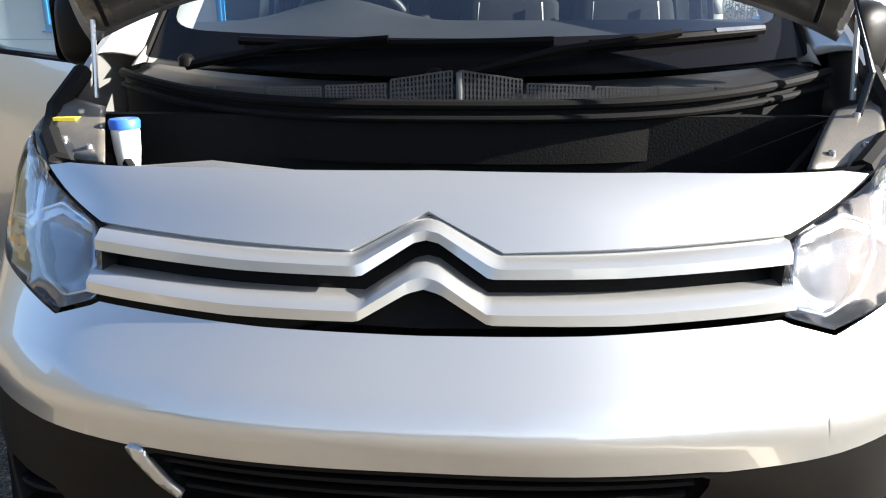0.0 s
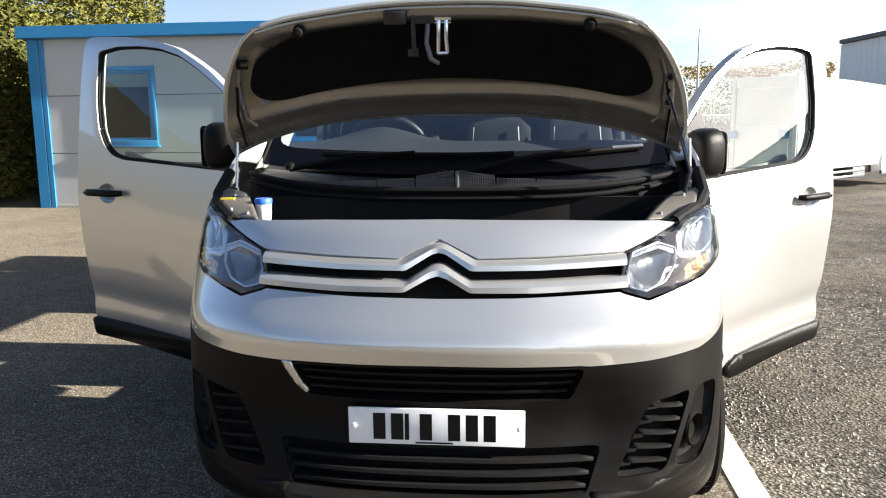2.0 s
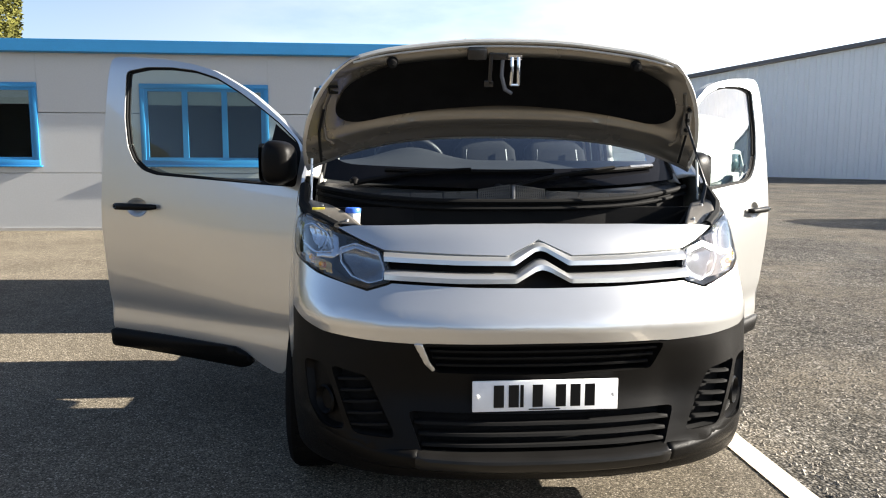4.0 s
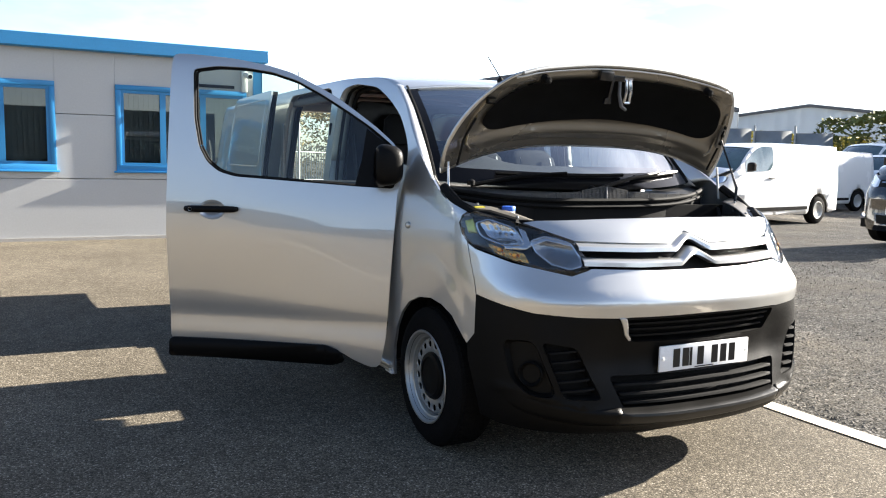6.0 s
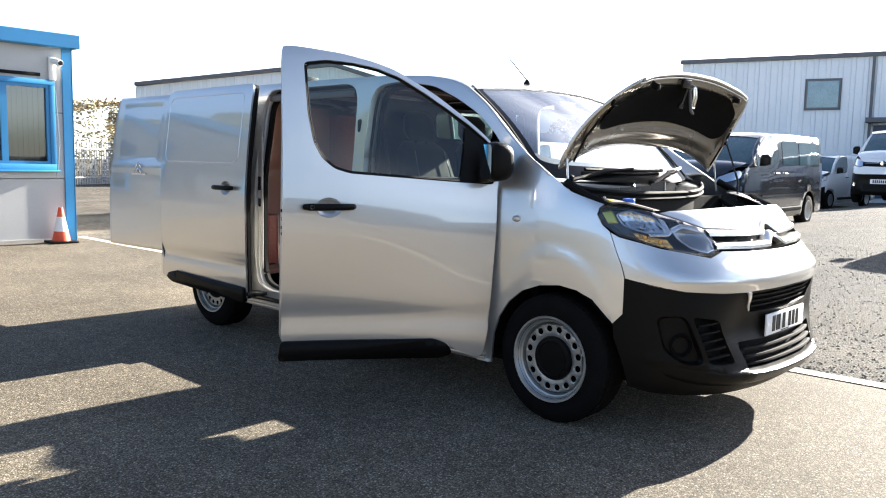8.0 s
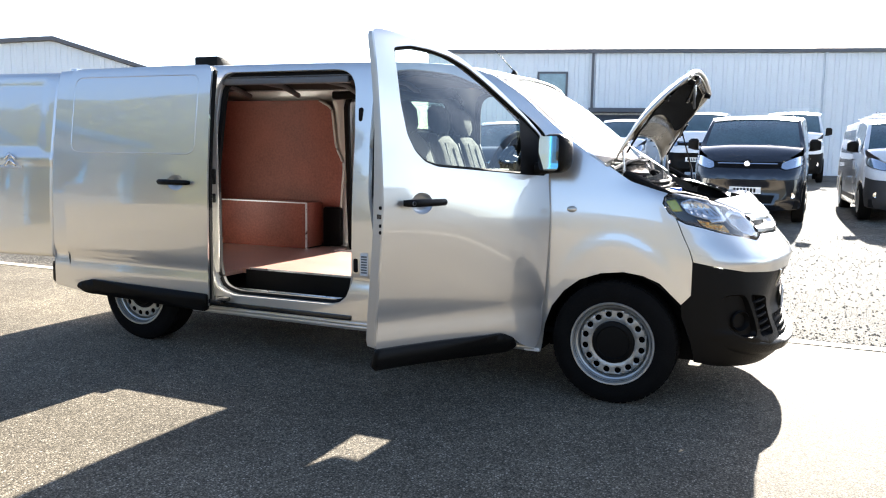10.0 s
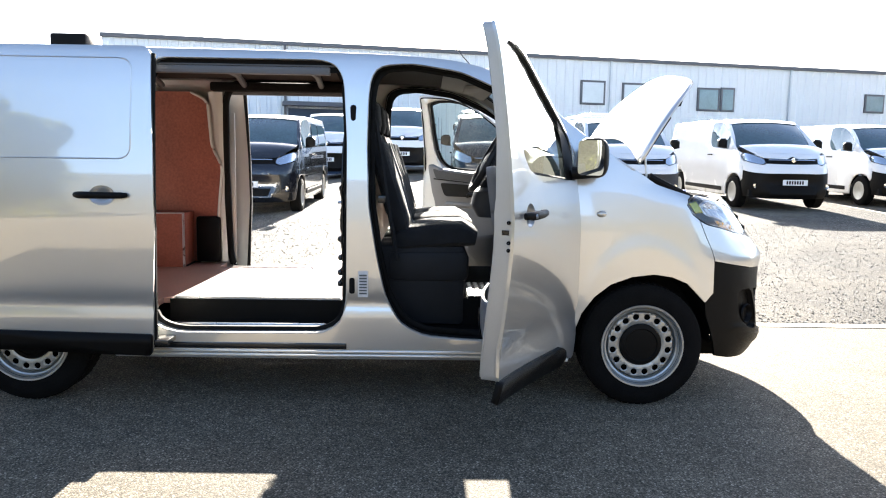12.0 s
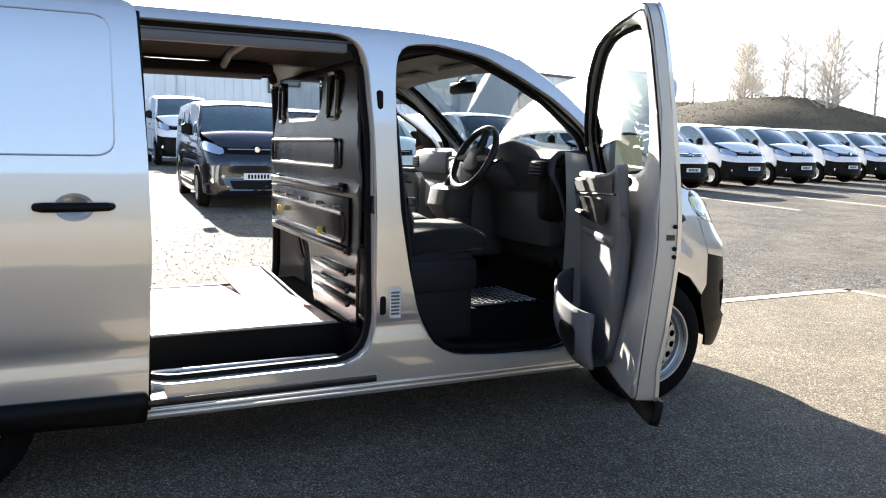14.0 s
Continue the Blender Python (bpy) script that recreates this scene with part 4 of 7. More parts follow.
for sg, u0, u1, h0, h1 in [(sg, *row) for sg in (-1, 1) for row in MESHES]:
    u0, u1 = sg * u0, sg * u1
    g = bmesh.new()
    nx, nz = 16, 6
    for k in range(nx + 1):
        u = u0 + (u1 - u0) * k / nx
        h = h0 + (h1 - h0) * k / nx
        p = scut(u, .02) + Vector((0, .012, .004))
        box(g, tuple(p + Vector((-.0022, -.002, 0))), tuple(p + Vector((.0022, .002, h))))
    for k in range(nz + 1):
        for a in range(nx):
            ua, ub = u0 + (u1 - u0) * a / nx, u0 + (u1 - u0) * (a + 1) / nx
            ha = (h0 + (h1 - h0) * (a + .5) / nx) * k / nz
            p, q = scut(ua, .02), scut(ub, .02)
            box(g, (min(p.x, q.x), p.y + .011, p.z + ha + .002), (max(p.x, q.x), p.y + .014, p.z + ha + .006))
    part("scuttle_grille", g, GRILLE, van, "fine plastic mesh grille")
part("scuttle_post", boxes(((.0, .722, 1.165), (.014, .745, 1.245)), bev=.003), GREYP, van)


def wiper(u0, u1, piv):
    pts = [screen(.5 + .5 * (u0 + (u1 - u0) * k / 8), .075 + .015 * k / 8) + Vector((0, -.012, .018)) for k in range(9)]
    w = part("wiper", tube(bmesh.new(), pts, .011, 6), BLACKP, van)
    mid = pts[4] + Vector((0, -.01, .012))
    base = screen(.5 + .5 * piv, -.02) + Vector((0, -.01, .01))
    part("wiper_arm", tube(bmesh.new(), [base, base.lerp(mid, .5) + Vector((0, -.01, .015)), mid], [.012, .011, .009], 6), BLACKP, w)
    part("wiper_hub", turned(bmesh.new(), [(.02, 0), (.02, .02), (.012, .028), (.001, .03)], "z", 12, tuple(base)), BLACKP, w)


wiper(-.66, .26, -.82), wiper(.36, .87, -.06)
part("wiper_cap", tube(bmesh.new(), [screen(.5 + .5 * a, .09) + Vector((0, -.015, .022)) for a in (.72, .79, .87)], .009, 6), DIMCHROME, van, "worn grey end of the wiper blade")
for x in (-.27, .27):
    part("washer_jet", turned(bmesh.new(), [(.012, 0), (.011, .012), (.001, .016)], "z", 10, tuple(scut(x, .75))), BLACKP, van)
part("aerial_base", turned(bmesh.new(), [(.024, 0), (.02, .02), (.010, .035), (.001, .04)], "z", 14, (-.06, 1.70, 1.838)), RUBBER, van)
part("aerial", tube(bmesh.new(), [(-.06, 1.70, 1.87), (-.078, 1.83, 2.01)], [.004, .003], 6), BLACKMET, van)
part("roof_box", boxes(((-.10, 4.08, 1.925), (.10, 4.30, 2.04)), bev=.012), BLACKP, van, "small black box on the roof")

# ---- doors ----
DOOR = [(2.335, .42), (2.338, 1.0), (2.328, 1.5), (2.322, 1.80), (2.318, 1.858), (2.30, 1.872), (2.22, 1.871), (2.016, 1.856), (1.85, 1.828), (1.73, 1.795), (1.60, 1.73), (1.50, 1.675), (1.38, 1.59), (1.30, 1.53), (1.21, 1.452), (1.165, 1.39), (1.155, 1.30), (1.185, 1.19), (1.20, .95), (1.212, .78), (1.232, .45), (1.26, .30), (1.30, .288), (1.40, .33), (1.47, .375), (1.54, .395)]
PANE = [(2.215, 1.795), (2.10, 1.815), (1.96, 1.812), (1.83, 1.795), (1.70, 1.755), (1.57, 1.685), (1.44, 1.605), (1.32, 1.525), (1.21, 1.435), (1.185, 1.38), (1.20, 1.215), (1.37, 1.222), (1.70, 1.243), (2.0, 1.262), (2.08, 1.285), (2.14, 1.335), (2.18, 1.41), (2.205, 1.55)]


def pressed(y, z, deep=0.0):
    p = leaf(y, z, deep)
    if not deep:
        p.x += .008 * math.exp(-((z - (.56 - .05 * (2.3 - y))) / .06) ** 2)
    return p


def leaf(y, z, deep=0.0):
    """The front door's section: it tucks in below the waist, more so towards its rear edge."""
    p = flank(y, z, deep)
    p.x += (.06 * (1 - sm(.36, 1.16, z)) + .02 * (1 - sm(.30, .46, z))) * sm(1.15, 2.25, y)
    return p


def ellipse(cy, cz, n=24):
    return [(cy + .066 * math.cos(2 * math.pi * k / n), cz + .05 * math.sin(2 * math.pi * k / n)) for k in range(n)]


def cup(cy, cz, fn):
    """The bowl behind a door handle."""
    return grid(24, 6, lambda i, j: fn(cy + .0665 * (1 - j) * math.cos(2 * math.pi * i), cz + .0505 * (1 - j) * math.sin(2 * math.pi * i), .002 + .026 * math.sqrt(max(0, 1 - (1 - j) ** 2))))


def front_door(sg, angle, drop):
    """A front door, modelled shut on the driver's side and then mirrored and swung open."""
    fx = (lambda b: b) if sg < 0 else flipx
    o = (0, 2, 1)
    d = skin_part("front_door", soft(DOOR, .03, 2), [soft(PANE, .02, 2), ellipse(2.11, 1.095)], pressed, SILVER, van, "open silver front door with grey inner lining", .03, o, sg > 0)
    # inner shell with its folded edge
    inner = part("inner_shell", fx(sheet(soft(shrink(DOOR, .985), .03, 2), [soft(shrink(PANE, 1.02), .02, 2)], lambda y, z: leaf(y, z, .05 + .03 * sm(1.3, 1.1, z)), .06, o)), SILVER_IN, d)
    thick(inner, .008)
    pts = soft(shrink(DOOR, .992), .03, 2)
    n = len(pts)
    part("door_edge", fx(grid(n, 2, lambda i, j: leaf(*pts[int(round(i * n)) % n], .004 + (.046 + .03 * sm(1.3, 1.1, pts[int(round(i * n)) % n][1])) * j))), SILVER_IN, d)
    pp = soft(shrink(DOOR, .965), .04, 3)
    part("weather_seal", fx(tube(bmesh.new(), [leaf(*q, .052) for q in pp if q[0] > 1.3 or q[1] > 1.2], .010, 6, False)), RUBBER, d)
    g = part("window", fx(sheet(soft(PANE, .02, 2), [], lambda y, z: leaf(y, z, .02), .08, o)), GLASS, d)
    g.visible_shadow = False
    ring = [leaf(y, z, .016) for y, z in soft(PANE, .02, 3)]
    part("window_seal", fx(tube(bmesh.new(), ring + ring[:2], .010, 8, False)), RUBBER, d)
    ring = [leaf(y, z, .022) for y, z in soft(shrink(PANE, .97), .02, 3)]
    part("window_seal", fx(tube(bmesh.new(), ring + ring[:2], .006, 8, False)), RUBBER, d)
    part("mirror_sail", fx(sheet([(1.215, 1.425), (1.19, 1.38), (1.205, 1.222), (1.40, 1.228), (1.37, 1.35), (1.345, 1.52)], [], lambda y, z: leaf(y, z, .008), .06, o)), BLACKP, d)
    # cladding along the foot
    cl = part("cladding", fx(sheet(soft([(1.47, .375), (1.54, .405), (2.34, .432), (2.35, .335), (1.50, .302), (1.44, .325)], .02, 3), [], lambda y, z: leaf(y, z, -.022 + .1 * max(0, .36 - z)), .05, o)), BLACKP, d)
    thick(cl, .03)
    # handle
    part("handle_cup", fx(cup(2.11, 1.095, leaf)), SILVER, d)
    h = bmesh.new()
    tube(h, [leaf(y, 1.10, dd) for y, dd in ((1.985, -.012), (2.0, -.034), (2.06, -.042), (2.16, -.042), (2.21, -.036), (2.235, -.014))], [.012, .016, .017, .018, .018, .014], 10)
    part("handle", fx(h), BLACKP, d)
    part("lock_barrel", fx(turned(bmesh.new(), [(.009, -.006), (.009, 0), (.001, .001)], "x", 12, tuple(leaf(2.205, 1.10, -.052)))), ALU, d)
    # mirror
    def shell(i, j):
        a, b = 2 * math.pi * i, math.pi * (j - .5)
        ca, sa = math.cos(a), math.sin(a)
        e = lambda c, k: math.copysign(abs(c) ** k, c)
        r = math.cos(b) ** .45
        yy = math.sin(b)
        return Vector((-.078 * e(ca, .62) * r, .10 * (yy if yy < 0 else yy * .45), .103 * e(sa, .62) * r))
    mm = Matrix.Translation(leaf(1.275, 1.335, 0) + Vector((-.118 if sg < 0 else -.075, -.02 if sg < 0 else -.06, .0)))
    b = face_out(grid(28, 14, shell), (0, 0, 0))
    bmesh.ops.remove_doubles(b, verts=b.verts[:], dist=1e-4)
    bmesh.ops.transform(b, matrix=mm, verts=b.verts[:])
    mir = part("wing_mirror", fx(b), BLACKP, d, "black plastic wing mirror")
    arm = tube(bmesh.new(), [leaf(1.27, 1.255, 0), leaf(1.265, 1.26, 0) + Vector((-.09, -.01, .0))], [.035, .03], 10)
    part("mirror_arm", fx(arm), BLACKP, mir)
    gl = bmesh.new()
    pl = [(x * .066, z * .088) for x, z in soft([(-1, -1), (1, -1), (1, 1), (-1, 1)], .35, 5)]
    gl.faces.new([gl.verts.new(mm @ Vector((x, .047, z))) for x, z in pl])
    part("mirror_glass", fx(gl), MIRROR, mir)
    # lining
    lin = part("lining", fx(sheet(soft([(2.16, 1.315), (2.05, 1.268), (1.30, 1.215), (1.32, .80), (1.36, .48), (1.42, .43), (1.84, .43), (1.95, .50), (2.07, .80), (2.13, 1.10)], .06, 5), [], lambda y, z: leaf(y, z, .125 + .012 * sm(1.0, 1.08, z)) - Vector((.9 * (leaf(y, z).x - flank(y, z).x), 0, 0)), .03, (-3, 2, 1))), TRIMP, d, "grey moulded door lining")
    thick(lin, .035, 1)
    arm_rest = bmesh.new()
    box(arm_rest, (-.835, 1.40, .955), (-.785, 1.98, 1.0), None, .02)
    part("armrest", fx(arm_rest), TRIMP, d)
    part("upper_pad", fx(sheet(soft([(2.09, 1.262), (2.0, 1.245), (1.36, 1.20), (1.37, 1.155), (2.06, 1.185)], .02, 4), [], lambda y, z: leaf(y, z, .182), .04, (-3, 2, 1))), DASH, d)
    part("pad_groove", fx(tube(bmesh.new(), [leaf(y, z, .176) for y, z in ((1.34, 1.145), (1.7, 1.16), (2.09, 1.178))], .005, 6)), BLACKP, d)
    part("handle_recess", fx(sheet(soft([(2.0, 1.15), (1.50, 1.14), (1.46, 1.05), (1.95, 1.04)], .04, 4), [], lambda y, z: leaf(y, z, .195), .06, (-3, 2, 1))), BLACKP, d)

    def pocket_wall(i, j):
        """A bulging bin: i along the door, j up from its foot."""
        y = 1.34 + .64 * i
        z = .45 + (.33 - .10 * i) * j
        out = .15 + .165 * math.sin(math.pi * min(1, max(0, i * .96 + .02))) ** .45 * (.55 + .45 * math.sin(math.pi * .5 * min(1, j * 1.6)))
        return leaf(y, z, out)
    pocket = part("door_pocket", fx(grid(24, 10, pocket_wall)), TRIMP, d)
    thick(pocket, .014, 0)
    part("pocket_floor", fx(grid(12, 2, lambda i, j: pocket_wall(i, .04).lerp(leaf(1.34 + .64 * i, .47, .11), j))), DASH, d)
    part("speaker_cup", fx(sheet(soft([(1.94, .615), (1.80, .635), (1.78, .485), (1.90, .475)], .05, 4), [], lambda y, z: pocket_wall((y - 1.34) / .64, (z - .45) / (.33 - .10 * (y - 1.34) / .64)) + Vector((.014, 0, 0)), .03, (-3, 2, 1))), BLACKP, d)
    part("top_trim", fx(tube(bmesh.new(), [leaf(y, 1.228, .13) for y in (1.33, 1.6, 1.9, 2.10)], .022, 8)), DASH, d)
    part("pull_handle", fx(tube(bmesh.new(), [leaf(1.50, 1.06, .18), leaf(1.52, 1.07, .21), leaf(1.66, 1.07, .21), leaf(1.70, 1.05, .18)], .014, 8)), BLACKP, d)
    for y, z in ((2.30, 1.08), (2.29, 1.0), (2.29, .97)):
        part("bolt_hole", fx(turned(bmesh.new(), [(.008, -.002), (.008, .004), (.001, .005)], "y", 10, (-.935 + .01 * (z - 1), 2.336, z))), RUBBER, d)
    part("latch", fx(boxes(((-.935, 2.318, 1.03), (-.905, 2.334, 1.05)))), BLACKMET, d)
    hx, hy = sg * .95, 1.17
    d.matrix_world = Matrix.Translation((hx, hy, -drop)) @ Matrix.Rotation(radians(-sg * angle), 4, "Z") @ Matrix.Translation((-hx, -hy, 0))
    return d


front_door(-1, 66, 0.0)
front_door(1, 47, 0.045)

SLIDE = [(3.375, .31), (3.345, .95), (3.35, 1.3), (3.37, 1.83), (3.40, 1.858), (4.50, 1.855), (4.575, 1.835), (4.575, 1.3), (4.58, .62), (4.572, .46), (4.54, .40), (4.44, .36)]


def slide_leaf(y, z, deep=0.0):
    """The sliding door's section: it leans in a little from the waist down."""
    p = flank(y, z, deep)
    p.x += .0022 * math.log1p(math.exp((1.10 - z) / .05))
    return p


def slide_skin(y, z, deep=0.0):
    p = slide_leaf(y, z, deep)
    if not deep:
        p.x += .012 * math.exp(-((z - .56) / .05) ** 2)
    return p


def sliding_door(sg):
    fx = (lambda b: b) if sg < 0 else flipx
    o = (0, 4, 1)
    d = skin_part("sliding_door", soft(SLIDE, .03, 3), [ellipse(3.60, 1.112)], slide_skin, SILVER, van, "silver sliding side door, slid back open", .031, o, sg > 0)
    part("inner_shell", fx(sheet(soft(shrink(SLIDE, .985), .03, 2), [], lambda y, z: slide_leaf(y, z, .05), .2, o)), SILVER_IN, d)
    pts = soft(shrink(SLIDE, .994), .03, 3)
    n = len(pts)
    part("door_edge", fx(grid(n, 2, lambda i, j: slide_leaf(*pts[int(round(i * n)) % n], .004 + .048 * j))), RUBBER, d)
    part("edge_seal", fx(tube(bmesh.new(), [slide_leaf(3.36 + .015 * sm(.95, .3, z) + .01 * sm(1.3, 1.85, z), z, .03) for z in (.33, .6, .95, 1.3, 1.6, 1.82)], .016, 6)), RUBBER, d)
    cl = part("cladding", fx(sheet(soft([(3.37, .405), (4.36, .425), (4.47, .40), (4.50, .365), (4.42, .33), (3.38, .292)], .02, 3), [], lambda y, z: slide_leaf(y, z, -.022 + .1 * max(0, .34 - z)), .05, o)), BLACKP, d)
    thick(cl, .03)
    field = soft([(3.46, 1.295), (4.52, 1.295), (4.52, 1.795), (3.46, 1.795)], .07, 6)
    line = [slide_leaf(y, z, .0015) for k in range(len(field)) for y, z in ((Vector(field[k]).lerp(Vector(field[(k + 1) % len(field)]), t)) for t in (0, .25, .5, .75))]
    part("pressed_line", fx(tube(bmesh.new(), line + line[:2], .0042, 6, False)), SILVER, d)
    part("handle_cup", fx(cup(3.60, 1.112, slide_leaf)), SILVER, d)
    h = tube(bmesh.new(), [slide_leaf(y, 1.115, dd) for y, dd in ((3.475, -.012), (3.49, -.034), (3.55, -.042), (3.65, -.042), (3.70, -.036), (3.725, -.014))], [.012, .016, .017, .018, .018, .014], 10)
    part("handle", fx(h), BLACKP, d)
    part("runner", fx(boxes(((-.93, 3.30, .345), (-.80, 3.42, .372)), bev=.004)), BLACKMET, d)
    d.matrix_world = Matrix.Translation((sg * .17, 0, 0))


sliding_door(-1), sliding_door(1)

# rear: frame, the near door swung out, the far one shut
both("rear_post", lambda: face_out(grid(3, 24, lambda i, j: flank(4.88, .33 + 1.5 * j) + Vector((.10 * i, .012 * i, 0))), (0, 4, 1)), SILVER, van)
part("rear_header", boxes(((-.74, 4.84, 1.80), (.74, 4.90, 1.90)), bev=.01), SILVER, van)
part("rear_bumper", boxes(((-.93, 4.82, .33), (.93, 4.96, .50)), bev=.03), BLACKP, van)


def rear_leaf(u, v):
    """The rear door's outer face, shut: u across from its hinge, v up."""
    z = .52 + 1.345 * v
    x = -.915 + u * .905
    win = sm(.56, .60, v) * (1 - sm(.93, .97, v)) * sm(.10, .16, u) * (1 - sm(.88, .94, u))
    return Vector((x, 4.90 + .012 * math.sin(math.pi * u) - .010 * win + .012 * math.exp(-((v - .53) / .02) ** 2) - .6 * SIDE(z), z))


for sg, ang in ((-1, 94), (1, 0)):
    b = face_out(grid(28, 48, lambda i, j: rear_leaf(i, j)), (0, 4, 1))
    if sg > 0:
        flipx(b)
    d = part("rear_door", b, SILVER, van, "silver rear barn door standing open" if sg < 0 else "silver rear barn door, shut")
    thick(d, .04)
    if sg < 0:
        for k in (0, 1):
            bd = bmesh.new()
            c = rear_leaf(.42, .53) + Vector((0, .008, .03 - .045 * k))
            for a, e in (((-.05, -.02), (0, .02)), ((0, .02), (.05, -.02))):
                v = [bd.verts.new(c + Vector(q)) for q in ((a[0], 0, a[1]), (e[0], 0, e[1]), (e[0], 0, e[1] - .02), (a[0], 0, a[1] - .02), )]
                bd.faces.new(v)
            thick(part("chevron_badge", bd, CHROME, d), .006, 0)
        part("badge_bar", boxes((tuple(rear_leaf(.3, .48) + Vector((0, .004, 0))), tuple(rear_leaf(.55, .48) + Vector((0, .01, .02))))), CHROME, d)
        d.matrix_world = Matrix.Translation((-.93, 4.92, 0)) @ Matrix.Rotation(radians(ang), 4, "Z") @ Matrix.Translation((.93, -4.92, 0))

# small fittings on the flank
both("repeater", lambda: turned(bmesh.new(), [(.001, -.008), (.014, -.006), (.018, 0), (.018, .006)], "x", 16, tuple(wing(1.05, 1.045))), LENS, van, "clear side repeater lamp")
pieces("latch_striker", BLACKMET, van, ((-.93, 2.20, 1.08), (-.90, 2.24, 1.12)), ((-.935, 2.385, 1.05), (-.90, 2.41, 1.13)), bev=.004, mirror=True)
for z in (1.545, .645):
    p = flank(2.40, z)
    pieces("rubber_bump", RUBBER, van, (tuple(p + Vector((-.008, -.046, -.045))), tuple(p + Vector((.02, -.012, .045)))), bev=.014, mirror=True)
p = flank(3.452, 1.0, .04)
pieces("jamb_plate", SILVER_IN, van, ((p.x - .006, 3.425, .52), (p.x + .008, 3.478, 1.62)), bev=.004, mirror=True)
pieces("jamb_latch", BLACKMET, van, ((p.x - .014, 3.437, 1.10), (p.x - .004, 3.468, 1.20)), ((p.x - .016, 3.440, .98), (p.x - .004, 3.462, 1.04)), bev=.004, mirror=True)
b = bmesh.new()
for k in range(7):
    p = flank(2.315, .60 + .016 * k, -.002)
    box(b, tuple(p + Vector((-.001, -.022, 0))), tuple(p + Vector((.001, .018, .009))))
part("data_label", b, GREYP, van)
p = flank(2.313, .66, -.0008)
part("data_label", boxes((tuple(p + Vector((-.001, -.026, -.075))), tuple(p + Vector((.001, .026, .065))))), STICKER, van, "white paper data label with grey lines")

# ---- wheels ----


def wheel(y, x, steer=0.0):
    w = part("wheel", turned(bmesh.new(), [(.205, .10), (.215, .108), (.27, .112), (.305, .104), (.327, .085), (.333, .04), (.333, -.04), (.327, -.085), (.305, -.104), (.27, -.112), (.215, -.108), (.205, -.10)], "x", 56), TYRE, van, "black tyre on a silver steel wheel")
    tr = bmesh.new()
    for k in range(60):
        for xx in (-.055, -.018, .018, .055):
            m = Matrix.Rotation(2 * math.pi * (k + (.5 if xx > 0 else 0)) / 60, 4, "X")
            box(tr, (xx - .015, -.012, .326), (xx + .015, .012, .3345), m)
    part("tread", tr, TYRE, w)
    part("rim", turned(bmesh.new(), [(.216, -.106), (.224, -.112), (.222, -.117), (.214, -.116), (.209, -.108), (.2055, -.098), (.201, -.094), (.198, -.086), (.190, -.082), (.187, -.060), (.183, -.050)], "x", 56), STEEL, w)

    def dish(a, b):
        r = math.hypot(a, b)
        return Vector((-.050 - .022 * sm(.186, .176, r) + .006 * sm(.132, .112, r), a, b))
    ring = [(.185 * math.cos(2 * math.pi * k / 64), .185 * math.sin(2 * math.pi * k / 64)) for k in range(64)]
    holes = []
    for k in range(16):
        a = 2 * math.pi * (k + .5) / 16
        c, s = math.cos(a), math.sin(a)
        holes.append([(.153 * c + .0165 * math.cos(t) * c - .0175 * math.sin(t) * s, .153 * s + .0165 * math.cos(t) * s + .0175 * math.sin(t) * c) for t in (2 * math.pi * j / 12 for j in range(12))])
    holes.append([(.10 * math.cos(2 * math.pi * k / 40), .10 * math.sin(2 * math.pi * k / 40)) for k in range(40)])
    thick(part("wheel_disc", sheet(ring, holes, dish, .012, (1, 0, 0)), STEEL, w), .005)
    part("hub_cap", turned(bmesh.new(), [(.113, -.058), (.115, -.072), (.109, -.082), (.09, -.086), (.085, -.080), (.05, -.082), (.001, -.083)], "x", 40), BLACKP, w)
    part("brake_drum", turned(bmesh.new(), [(.178, .09), (.178, -.01), (.06, -.02), (.001, -.02)], "x", 24), RUBBER, w)
    w.matrix_world = Matrix.Translation((x, y, .335)) @ Matrix.Rotation(steer + (0 if x < 0 else math.pi), 4, "Z")
    return w


for yy in (.815, 4.085):
    for xx in (-.853, .853):
        wheel(yy, xx)
both("wheel_arch", lambda: sheet([(.0, 0), (1, 0), (1, 1), (0, 1)], [], lambda u, v: Vector((-.95 + .09 * sm(.72, .95, u) + .34 * v, .815 + .40 * math.cos(math.pi * u), .33 + .40 * math.sin(math.pi * u))), .06), RUBBER, van)
both("wheel_arch", lambda: sheet([(.0, 0), (1, 0), (1, 1), (0, 1)], [], lambda u, v: Vector((-.95 + .34 * v, 4.085 + .41 * math.cos(math.pi * u), .33 + .41 * math.sin(math.pi * u))), .06), RUBBER, van)
pieces("underbody", RUBBER, van, ((-.76, 1.25, .215), (.76, 3.65, .30)), ((-.60, .26, .205), (.60, 1.25, .28)), ((-.60, 3.65, .28), (.60, 4.85, .32)), ((-.70, .80, .30), (.70, .86, .36)))
pieces("inner_wing", RUBBER, van, ((-.63, .34, .285), (-.60, 1.24, 1.0)), mirror=True)
for o in both("arch_liner", lambda: sheet([(.0, 0), (1, 0), (1, 1), (0, 1)], [], lambda u, v: Vector((-.875 + .34 * v, .815 + .44 * math.cos(math.pi * (.35 + .63 * u)), .33 + .44 * math.sin(math.pi * (.35 + .63 * u)))), .06), RUBBER, van):
    thick(o, .01, 0)

